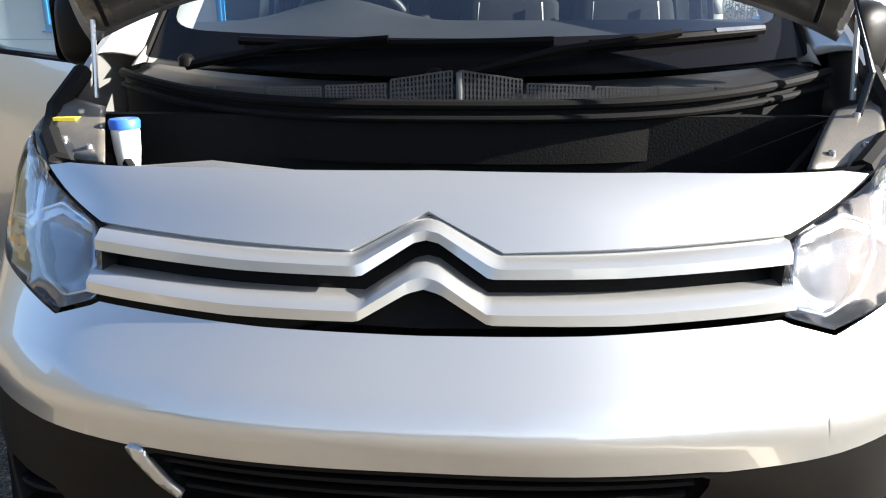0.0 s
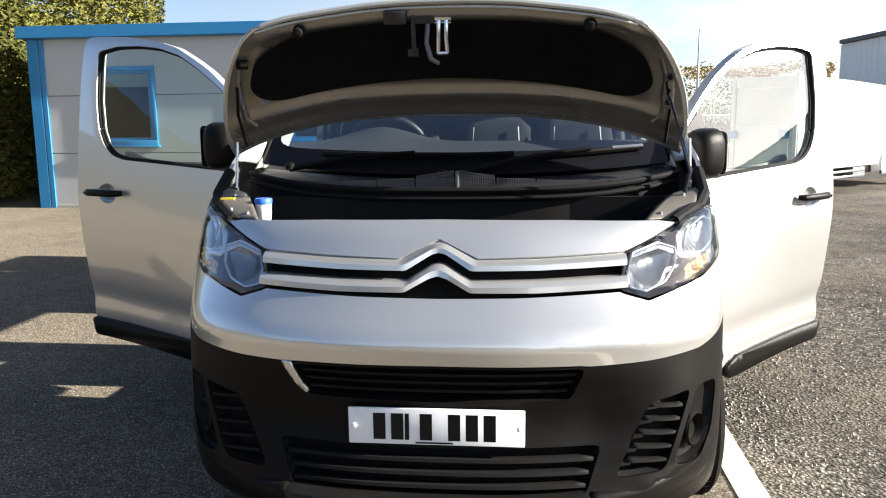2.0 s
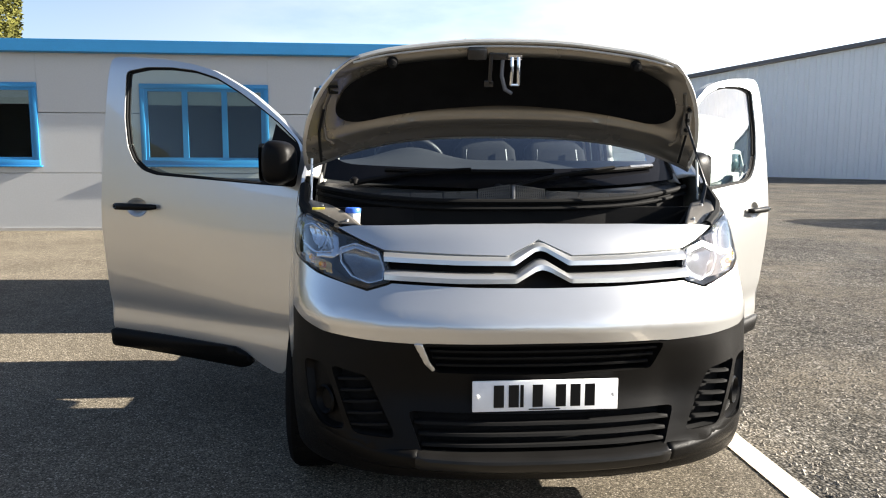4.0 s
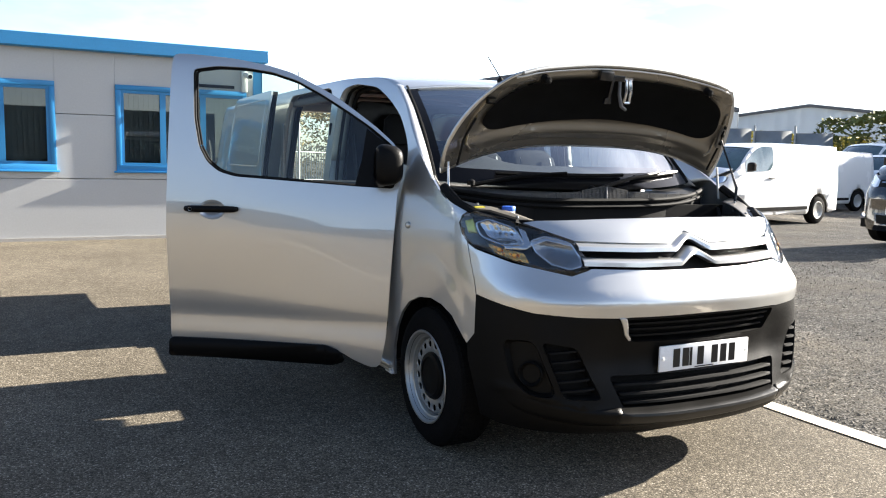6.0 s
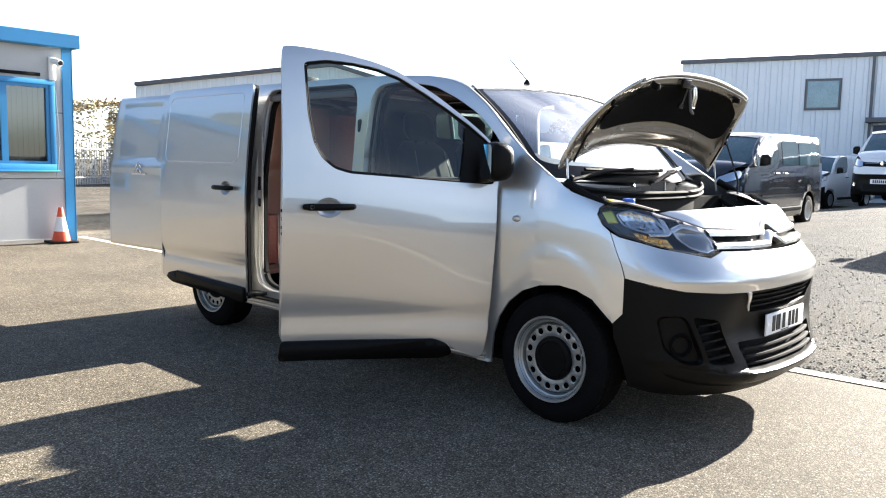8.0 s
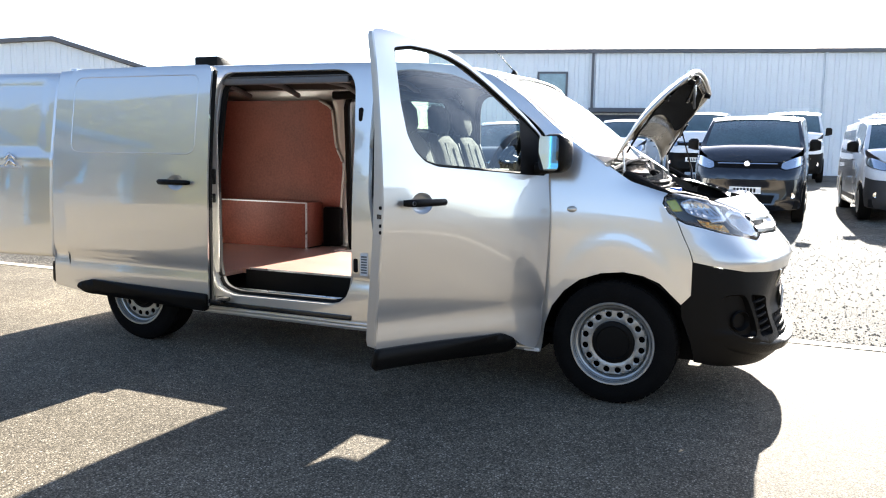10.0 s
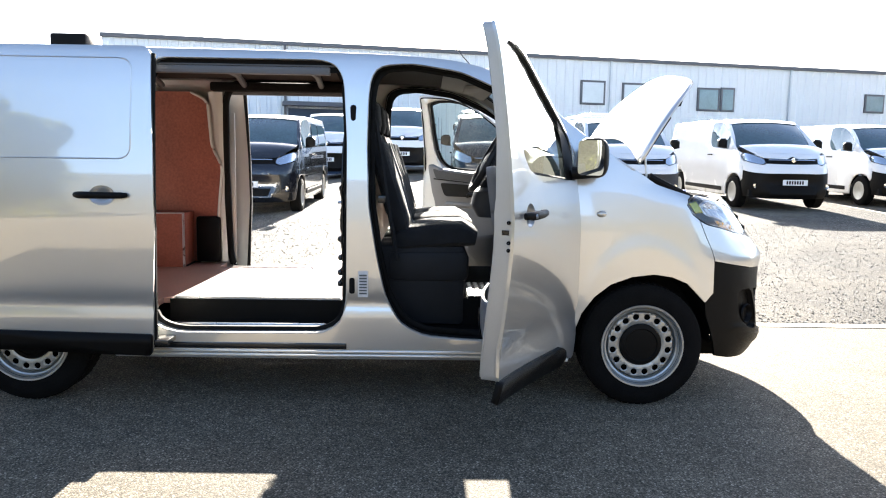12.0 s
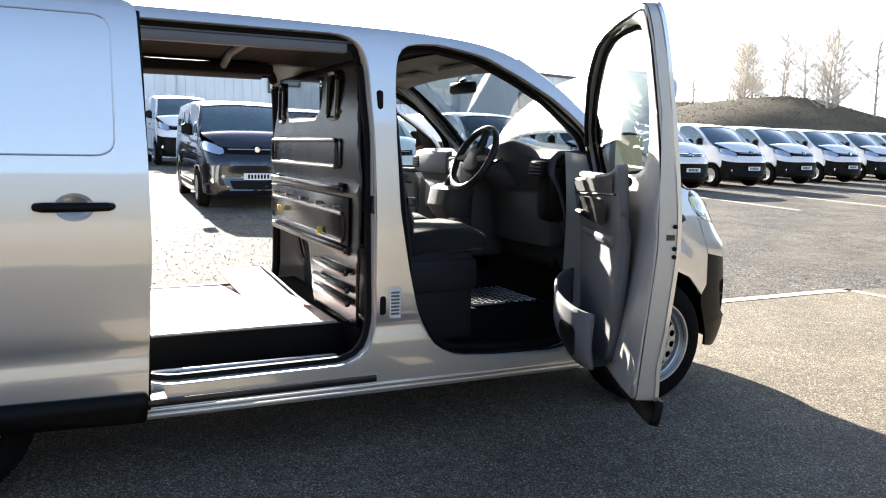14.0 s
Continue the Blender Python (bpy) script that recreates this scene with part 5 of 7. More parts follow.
# ---- load bay ----
pieces("load_floor", FLOORPLY, van, ((-.60, 2.46, .47), (.60, 4.86, .502)), ((-.84, 3.48, .47), (-.602, 4.86, .502)), ((.602, 3.48, .47), (.84, 4.86, .502)), label="worn red-brown plywood load floor")
both("side_lining", lambda: sheet(soft([(3.56, .51), (4.84, .51), (4.84, 1.76), (3.66, 1.76), (3.585, 1.70), (3.57, 1.37), (3.50, 1.22)], .04, 3), [], lambda y, z: flank(y, z, .115), .15), REDPLY, van, "red-stained plywood side lining")
both("lining_edge", lambda: tube(bmesh.new(), [flank(y, z, .118) for y, z in soft([(3.70, 1.76), (3.585, 1.70), (3.57, 1.37), (3.50, 1.22), (3.545, .8), (3.56, .51)], [0, .05, .05, .05, .05, 0], 5)], .012, 8), SILVER_IN, van)
both("arch_box", lambda: boxes(((-.83, 3.72, .50), (-.58, 4.6, .89)), bev=.004), REDPLY, van, "red-stained plywood wheel arch box")
pieces("arch_corner", ALU, van, ((-.585, 3.715, .50), (-.575, 3.73, .885)), ((-.585, 3.715, .886), (-.575, 4.6, .896)), mirror=True)
both("inner_pocket", lambda: boxes(((-.86, 3.52, .51), (-.80, 3.70, .85)), bev=.02), BLACKP, van)
part("bay_ceiling", grid(12, 8, lambda i, j: roof_at(.12 + .88 * i, .06 + .88 * j) - Vector((0, 0, .035))), mat("bay_lining", (0.035, 0.03, 0.027), 0.85, 0, 0.2, 3, 80, spec=0.15), van)
for y in (2.75, 3.3, 3.9, 4.4):
    part("roof_bow", tube(bmesh.new(), [(-.74, y, 1.80), (-.5, y, 1.86), (0, y, 1.87), (.5, y, 1.86), (.74, y, 1.80)], .022, 8), GREYP, van)
both("door_post", lambda: face_out(grid(3, 20, lambda i, j: flank(3.48 + .10 * i, .51 + 1.25 * j, .10 + .01 * math.sin(math.pi * i))), (-3, 3, 1)), SILVER_IN, van)
both("header_rail", lambda: boxes(((-.79, 2.45, 1.765), (-.70, 3.55, 1.83)), bev=.015), RUBBER, van)
flap = part("floor_flap", boxes(((-.40, -.14, 0), (.40, .14, .012)), ((-.40, -.14, .012), (.40, -.125, .03)), bev=.004), GREYP, van, "grey bulkhead hatch flap lying on the floor")
flap.matrix_world = Matrix.Translation((.36, 2.63, .516)) @ Matrix.Rotation(radians(-7), 4, "Y") @ Matrix.Rotation(radians(4), 4, "Z")


# bulkhead
def wall_y(x, z):
    d = 0
    for z0 in (1.13, .86):
        d += .012 * math.exp(-((z - z0) / .018) ** 2)
    return Vector((x, 2.44 + d - .03 * sm(1.3, 1.7, z), z))


bk = part("bulkhead", sheet(soft([(-.80, .51), (-.12, .51), (-.02, .82), (.78, .86), (.80, 1.2), (.72, 1.74), (-.72, 1.74), (-.86, 1.2)], .04, 3), [soft([(.47, 1.50), (.45, 1.70), (-.18, 1.68), (-.16, 1.50)], .05, 4)], wall_y, .03, (0, 0, 1)), BLACKMET, van, "black pressed steel bulkhead with a window")
thick(bk, .012)
part("bulkhead_window", boxes(((-.17, 2.42, 1.50), (.46, 2.424, 1.70))), GLASS, bk)
for x0, x1 in ((-.50, -.32), (.53, .66)):
    b = tube(bmesh.new(), [(x, 2.425, z) for x, z in soft([(x0, 1.48), (x1, 1.48), (x1 - .02, 1.70), (x0 + .02, 1.70)], .04, 4) + [(x0 + .04, 1.48)]], .014, 6, False)
    part("pressing", b, BLACKMET, bk)
part("lower_panel", boxes(((-.72, 2.447, .835), (.76, 2.455, 1.105)), bev=.003), BLACKMET, bk)
for x0, x1, z0, z1, y in ((-.55, .74, 1.245, 1.375, 2.453), (-.665, .72, .90, 1.03, 2.456)):
    loop = [(x, y, z) for x, z in soft([(x0, z0), (x1, z0), (x1, z1), (x0, z1)], .035, 4)]
    part("pressing", tube(bmesh.new(), loop + loop[:2], .011, 8, False), BLACKMET, bk)
for x, z in ((-.62, 1.155), (.60, 1.155), (-.5, .865), (-.2, .865), (.1, .865), (.4, .865)):
    part("slot", boxes(((x - .035, 2.449, z - .018), (x + .035, 2.458, z + .018)), bev=.006), RUBBER, bk)
for z, xa, xb in ((1.125, -.66, .72), (.845, -.72, .70), (.74, -.72, -.2), (.66, -.74, -.2), (.60, -.75, -.2)):
    part("rib", boxes(((xa, 2.445, z), (xb, 2.475, z + .035)), bev=.012), BLACKMET, bk)
for x, z in ((.5, .97), (-.33, .92)):
    part("catch", boxes(((x, 2.46, z - .016), (x + .014, 2.482, z + .018)), bev=.003), YELLOW, bk)
for x in (-.6, -.3, 0, .3, .6):
    part("bolt", turned(bmesh.new(), [(.009, 0), (.009, .03), (.001, .033)], "y", 8, (x, 2.455, 1.06)), ALU, bk)

# ---- cab ----
pieces("cab_floor", LINER, van, ((-.86, 1.02, .34), (.86, 2.42, .37)), ((-.66, 1.03, .372), (.66, 1.80, .525)), ((-.86, .98, .37), (.86, 1.02, 1.1)), ((-.80, 2.30, .37), (.80, 2.42, .50)))
part("floor_mat", grid(2, 84, lambda i, j: Vector((-.65 + .50 * i, 1.28 + .48 * j, .526 + .006 * max(0, math.sin(j * 28 * math.pi))))), RUBBER, van)
plate = part("step_plate", boxes(((-.64, 1.33, .532), (-.17, 1.74, .540)), bev=.002), BLACKMET, van, "black chequered heel plate")
stud = None
for k in range(12):
    for n in range(10):
        m = Matrix.Translation((-.612 + .0375 * k, 1.355 + .040 * n, .5405)) @ Matrix.Rotation(radians(45 if (k + n) % 2 else -45), 4, "Z")
        if stud is None:
            stud = part("stud", boxes(((-.015, -.0045, 0), (.015, .0045, .004)), bev=.0015), ALU, plate)
            stud.matrix_world = m
        else:
            o = new("stud", stud.data)
            o.parent = plate
            o.matrix_world = m


def loft(stations, n=18):
    """A padded shape through sections (centre, half width, half depth, direction of depth)."""
    bm = bmesh.new()
    rings = []
    for c, hw, hd, dv in stations:
        c, dv = Vector(c), Vector(dv).normalized()
        ring = []
        for k in range(n):
            a = 2 * math.pi * k / n
            ca, sa = math.cos(a), math.sin(a)
            ring.append(bm.verts.new(c + Vector((hw * math.copysign(abs(ca) ** .5, ca), 0, 0)) + dv * hd * math.copysign(abs(sa) ** .6, sa)))
        rings.append(ring)
    for a, b in zip(rings, rings[1:]):
        for k in range(n):
            bm.faces.new((a[k], a[(k + 1) % n], b[(k + 1) % n], b[k]))
    bm.faces.new(rings[0][::-1]), bm.faces.new(rings[-1])
    bmesh.ops.recalc_face_normals(bm, faces=bm.faces[:])
    return bm


SEATBASE = mat("seat_base_plastic", (0.02, 0.02, 0.021), 0.6, 0, 0.2, 8, 300, 0.1, 700, spec=0.2)


def seat(x, hw):
    s = part("seat", loft([((x, 2.17, .83), hw * .9, .05, (0, .25, 1)), ((x, 2.12, .86), hw, .075, (0, .2, 1)), ((x, 1.95, .88), hw, .08, (0, .1, 1)), ((x, 1.78, .89), hw, .075, (0, 0, 1)), ((x, 1.70, .87), hw * .95, .05, (0, -.2, 1))]), CLOTH, van, "dark cloth cab seat")
    part("backrest", loft([((x, 2.12, .90), hw * .9, .05, (0, 1, .3)), ((x, 2.15, 1.0), hw, .075, (0, 1, .25)), ((x, 2.21, 1.2), hw * .98, .07, (0, 1, .25)), ((x, 2.27, 1.40), hw * .86, .06, (0, 1, .25)), ((x, 2.295, 1.46), hw * .6, .035, (0, 1, .3))]), CLOTH, s)
    part("headrest", loft([((x, 2.29, 1.47), .10, .03, (0, 1, .2)), ((x, 2.30, 1.52), .13, .05, (0, 1, .2)), ((x, 2.31, 1.62), .12, .05, (0, 1, .2)), ((x, 2.315, 1.66), .08, .02, (0, 1, .2))]), CLOTH, s)
    for dx in (-.05, .05):
        part("headrest_post", tube(bmesh.new(), [(x + dx, 2.28, 1.42), (x + dx, 2.29, 1.50)], .007, 6), BLACKMET, s)
    for dx in (-hw * .62, hw * .62):
        part("piping", tube(bmesh.new(), [(x + dx, 2.06, .955), (x + dx, 2.075, 1.0), (x + dx * .98, 2.13, 1.2), (x + dx * .9, 2.20, 1.40)], .005, 5), GREYP, s)
    part("seat_box", boxes(((x - hw * .92, 1.76, .37), (x + hw * .92, 2.26, .83)), bev=.03), SEATBASE, s)
    part("seat_skirt", boxes(((x - hw, 1.74, .62), (x + hw, 2.2, .80)), bev=.04), SEATBASE, s)
    return s


seat(-.44, .25), seat(.10, .22), seat(.54, .22)
part("seat_belt", tube(bmesh.new(), [(-.80, 2.26, 1.52), (-.78, 2.20, 1.1), (-.74, 2.14, .75)], .012, 4), CLOTH, van)


# dashboard
def dash(i, j):
    x = -.84 + 1.68 * i
    prof = [(1.02, 1.24), (1.15, 1.30), (1.30, 1.345), (1.40, 1.34), (1.445, 1.30), (1.45, 1.22), (1.40, 1.12), (1.36, 1.0), (1.30, .85), (1.22, .70)]
    k = j * (len(prof) - 1)
    a = min(int(k), len(prof) - 2)
    y, z = (p + (q - p) * (k - a) for p, q in zip(prof[a], prof[a + 1]))
    hood = math.exp(-((x + .40) / .20) ** 2) * math.exp(-((j - .38) / .16) ** 2)
    return Vector((x, y + .05 * hood - .05 * abs(x) ** 3, z + .075 * hood))


dsh = part("dashboard", face_out(grid(48, 27, dash), (0, .9, .8)), DASH, van, "dark grey moulded dashboard")
thick(dsh, .02)
part("dash_pad", boxes(((.30, 1.36, 1.18), (.80, 1.47, 1.33)), bev=.03), GREYP, dsh)
part("dash_console", boxes(((-.16, 1.30, .72), (.16, 1.52, 1.28)), bev=.03), DASH, dsh)
part("gear_pod", loft([((-.03, 1.58, .95), .13, .08, (0, 1, 0)), ((-.03, 1.60, 1.02), .15, .10, (0, 1, 0)), ((-.03, 1.58, 1.11), .15, .10, (0, 1, 0)), ((-.03, 1.56, 1.135), .12, .08, (0, 1, 0))], 20), DASH, dsh)
part("gear_gaiter", loft([((-.06, 1.60, 1.13), .05, .05, (0, 1, 0)), ((-.06, 1.60, 1.17), .03, .03, (0, 1, 0)), ((-.06, 1.595, 1.20), .012, .012, (0, 1, 0))], 12), CLOTH, dsh)
part("gear_knob", loft([((-.06, 1.595, 1.20), .014, .014, (0, 1, 0)), ((-.06, 1.59, 1.225), .026, .026, (0, 1, 0)), ((-.06, 1.585, 1.26), .024, .024, (0, 1, 0)), ((-.06, 1.585, 1.27), .012, .012, (0, 1, 0))], 12), ALU, dsh)
part("screen", boxes(((-.10, 1.475, 1.17), (.10, 1.49, 1.29)), bev=.006), BLACKMET, dsh)
for x in (-.76, -.20, .20, .76):
    v = part("air_vent", boxes(((x - .055, 1.43, 1.21), (x + .055, 1.475, 1.29)), bev=.012), BLACKP, dsh)
    for k in range(4):
        part("vent_slat", boxes(((x - .05, 1.474, 1.222 + .017 * k), (x + .05, 1.482, 1.228 + .017 * k))), GREYP, v)
part("dash_end", boxes(((-.83, 1.24, .98), (-.70, 1.43, 1.27)), bev=.04), BLACKP, dsh)
part("dials", turned(bmesh.new(), [(.001, 0), (.05, 0), (.055, .012)], "y", 20, (-.44, 1.44, 1.335)), BLACKMET, dsh)
part("glovebox", boxes(((.30, 1.34, .95), (.78, 1.40, 1.14)), bev=.02), GREYP, dsh)
part("knee_panel", boxes(((-.78, 1.28, .84), (-.20, 1.40, 1.14)), bev=.03), DASH, dsh)
# steering wheel
SW = Matrix.Translation((-.40, 1.635, 1.295)) @ Matrix.Rotation(radians(-62), 4, "X")
b = bmesh.new()
ring = [(.185 * math.cos(a), .178 * math.sin(a), 0) for a in (2 * math.pi * k / 40 for k in range(41))]
tube(b, ring, .019, 10, False)
bmesh.ops.transform(b, matrix=SW, verts=b.verts[:])
STEER = mat("steering_plastic", (0.014, 0.014, 0.015), 0.45, 0, 0.2, 20, 300, spec=0.3)
st = part("steering_wheel", b, STEER, van, "dark grey three-spoke steering wheel")
b = loft([((0, 0, -.03), .095, .08, (0, 1, 0)), ((0, 0, .005), .09, .075, (0, 1, 0)), ((0, 0, .018), .05, .04, (0, 1, 0))], 20)
for p, q in (((-.06, 0, -.01), (-.18, .01, 0)), ((.06, 0, -.01), (.18, .01, 0)), ((0, -.05, -.01), (0, -.175, 0))):
    tube(b, [p, q], [.028, .016], 8)
bmesh.ops.transform(b, matrix=SW, verts=b.verts[:])
part("wheel_hub", b, STEER, st)
part("steering_column", tube(bmesh.new(), [(-.40, 1.62, 1.29), (-.40, 1.40, 1.18)], [.05, .07], 14), DASH, st)
part("column_stalk", tube(bmesh.new(), [(-.44, 1.55, 1.27), (-.60, 1.58, 1.29)], .009, 6), BLACKP, st)
# headlining, mirror, grab handle
part("headlining", grid(14, 12, lambda i, j: roof_at(.0 + .17 * i, .08 + .84 * j) - Vector((0, -.05 * (1 - i), .05))), HEADL, van)
rm = part("rear_view_mirror", boxes(((-.06, -.02, -.035), (.18, .025, .035)), bev=.018), BLACKP, van)
rm.matrix_world = Matrix.Translation((.0, 1.47, 1.70)) @ Matrix.Rotation(radians(8), 4, "Z")
part("mirror_stem", tube(bmesh.new(), [(.06, -.005, .02), (.06, .0, .035), (.06, .01, .05)], [.016, .018, .02], 8), BLACKP, rm)
pieces("sun_visor", HEADL, van, ((-.62, 1.58, 1.765), (-.14, 1.74, 1.785)), ((.14, 1.58, 1.765), (.62, 1.74, 1.785)), bev=.006)

# ---- ground ----
TARMAC = aggregate("tarmac", ((0.0, (.076, .065, .049)), (.45, (.150, .128, .096)), (.88, (.222, .189, .141)), (1.0, (.44, .385, .31))), 0.0072, 0.85, 0.4, 0.22, matt=0.3)
GRAVEL = aggregate("rolled_stone", ((0.0, (.050, .045, .036)), (.4, (.132, .118, .096)), (.8, (.225, .202, .167)), (1.0, (.42, .38, .33))), 0.017, 0.9, 0.85, 0.34, (.25, .212, .16), 0.9)
LINE = mat("road_paint", (0.60, 0.52, 0.40), 0.7, 0, 0.14, 6, 60, 0.4, 160)
STONE = mat("loose_stone", (0.21, 0.19, 0.16), 0.9, 0, 0.6, 9, 60, spec=0.1)


def lie(x, y):
    """Height of the ground: level by the van, rising gently across the yard."""
    s = .026 * (1 - sm(3, 9, y)) - .002
    return max(0.0, s) * min(26.0, max(0.0, x - 1.3))


xs = sorted({-400, -150, -60, -30, -20, -14, -10, -8, -6, -5, -4, -3, -2, -1, 0, 1.1, 1.3, 2, 3, 4, 5, 6, 8, 10, 12, 15, 18, 22, 27.3, 40, 70, 150, 400})
ys = sorted({-400, -150, -70, -45, -30, -20, -15, -10, -7, -5, -3, -1, 0, 1, 2, 3, 4, 5, 6, 7, 8, 9, 10, 12, 15, 20, 30, 45, 80, 150, 400})
bm = bmesh.new()
gv = [[bm.verts.new((x, y, lie(x, y))) for y in ys] for x in xs]
for i in range(len(xs) - 1):
    for j in range(len(ys) - 1):
        f = bm.faces.new((gv[i][j], gv[i + 1][j], gv[i + 1][j + 1], gv[i][j + 1]))
        f.material_index = 1 if xs[i] >= 1.1 and ys[j] >= -400 else 0
ground = ob_of("ground", bm, [TARMAC, GRAVEL])
tagged(ground, "dark speckled tarmac meeting a rough rolled-stone yard", "ground", kind="structure")


def stripe(pts, w, name="road_line"):
    bm = bmesh.new()
    row = []
    for i, p in enumerate(pts):
        a, b = Vector(pts[max(i - 1, 0)]), Vector(pts[min(i + 1, len(pts) - 1)])
        n = Vector((-(b - a).y, (b - a).x)).normalized() * w / 2
        row.append([bm.verts.new((p[0] + s * n.x, p[1] + s * n.y, lie(p[0] + s * n.x, p[1] + s * n.y) + .006)) for s in (-1, 1)])
    for a, b in zip(row, row[1:]):
        bm.faces.new((a[0], b[0], b[1], a[1]))
    return tagged(ob_of(name, bm, LINE), "worn white painted line on the tarmac", "road marking", kind="structure")


stripe([(1.14 + .01 * math.sin(k * 1.7), -3.5 + 15.2 * k / 24) for k in range(25)], .12)
stripe([(1.19, -3.45), (-2, -3.6), (-6, -3.8)], .10)
for k in range(7):
    y = -7.4 - 3.25 * k
    stripe([(7.6 + .25 * k, y), (15 + .25 * k, y - .3)], .10)

# loose chippings on the yard beside the van
rng = random.Random(4)
bm = bmesh.new()
for k in range(16000):
    x, y = 1.25 + 7.5 * rng.random() ** 1.6, -5 + 11 * rng.random()
    r = .005 + .012 * rng.random() ** 2
    z = lie(x, y)
    t = [bm.verts.new((x + r * math.cos(a) * rng.uniform(.6, 1.2), y + r * math.sin(a) * rng.uniform(.6, 1.2), z - .001)) for a in (0, 1.6, 3.1, 4.7)]
    c = bm.verts.new((x + rng.uniform(-.3, .3) * r, y, z + r * rng.uniform(.5, .9)))
    for i in range(4):
        bm.faces.new((t[i], t[(i + 1) % 4], c))
tagged(ob_of("gravel", bm, STONE, smooth=False), "loose grey stone chippings on the yard", "gravel", kind="stuff")

# ---- office ----
CLAD = mat("composite_cladding", (0.47, 0.47, 0.46), 0.5, 0, 0.05, 0.8, 40, 0.05, 60)
BLUE = mat("blue_trim", (0.025, 0.21, 0.45), 0.35, 0, 0.08, 2, 60, 0.03, 80)
DARKPANE = mat("window_glass", (0.03, 0.035, 0.035), 0.04, 0, 0.3, 3, 30, rvar=0.02, spec=0.8)
BLIND = mat("blind", (0.36, 0.36, 0.37), 0.7, 0, 0.06, 4, 60)
PANEG = glass("office_glass", (0.62, 0.66, 0.66), 2.2)
CONC = mat("concrete", (0.38, 0.36, 0.33), 0.9, 0, 0.15, 3, 80, 0.3, 90)
office = empty("site_office", label="pale grey cabin office with blue trim", category="office")
X0, X1, Y0, Y1 = -8.35, .845, 11.2, 17.0
def turned_slat(x, y, z0, z1, half, angle):
    """One hanging slat of a vertical blind, turned about its length."""
    b = boxes(((-half, -.002, z0), (half, .002, z1)))
    bmesh.ops.transform(b, matrix=Matrix.Translation((x, y, 0)) @ Matrix.Rotation(radians(angle), 4, "Z"), verts=b.verts[:])
    return b


WINS = ((-7.22, -6.10, 1), (-4.45, -2.33, 3), (-1.47, .60, 3))
for z0, z1 in ((.0, .965), (.975, 1.965), (1.975, 2.96)):
    xs_ = [X0] + [v for a, b, _ in WINS for v in (a, b)] + [X1] if z1 > 1.0 else [X0, X1]
    if z0 == 0:
        segs = [(X0, X1, z0, z1)]
    elif z0 < 1:
        segs = [(xs_[i], xs_[i + 1], z0, z1) for i in range(0, len(xs_), 2)] + [(a, b, z0, 1.09) for a, b, _ in WINS]
    else:
        segs = [(xs_[i], xs_[i + 1], z0, z1) for i in range(0, len(xs_), 2)] + [(a, b, 2.46, z1) for a, b, _ in WINS]
    for a, b, p, q in segs:
        bevel(part("wall_panel", boxes(((a, Y0, p), (b, Y0 + .08, q))), CLAD, office), .004)
pieces("wall", CLAD, office, ((X1 - .08, Y0 + .083, 0), (X1, Y1 - .083, 2.93)), ((X0, Y0 + .083, 0), (X0 + .08, Y1 - .083, 2.93)), ((X0, Y1 - .08, 0), (X1, Y1, 2.93)), ((X0 + .1, Y0 + .09, 0), (X1 - .1, Y0 + .10, 1.0)))
part("roof", boxes(((X0 - .1, Y0 - .1, 3.06), (X1 + .1, Y1 + .1, 3.1))), CONC, office)
for lo, hi in (((X0 - .14, Y0 - .16, 2.95), (X1 + .10, Y0 - .12, 3.15)), ((X1 + .06, Y0 - .117, 2.95), (X1 + .10, Y1, 3.15)), ((X0 - .14, Y0 - .117, 2.95), (X0 - .10, Y1, 3.15)), ((X0 - .095, Y0 - .117, 2.94), (X1 + .055, Y0, 2.96))):
    bevel(part("fascia", boxes((lo, hi)), BLUE, office, "blue metal roof edge"), .006)
for a, b in ((X0 - .03, X0 + .17), (X0 + .19, X0 + .27), (X1 - .13, X1 + .02)):
    bevel(part("corner_post", boxes(((a, Y0 - .03, 0), (b, Y0 - .004, 2.94))), BLUE, office), .006)
part("corner_post", boxes(((X1 + .004, Y0 - .03, 0), (X1 + .025, Y0 + .15, 2.94))), BLUE, office)
part("plinth", boxes(((X0, Y0 - .02, .0), (X1, Y0 - .003, .05))), CONC, office)
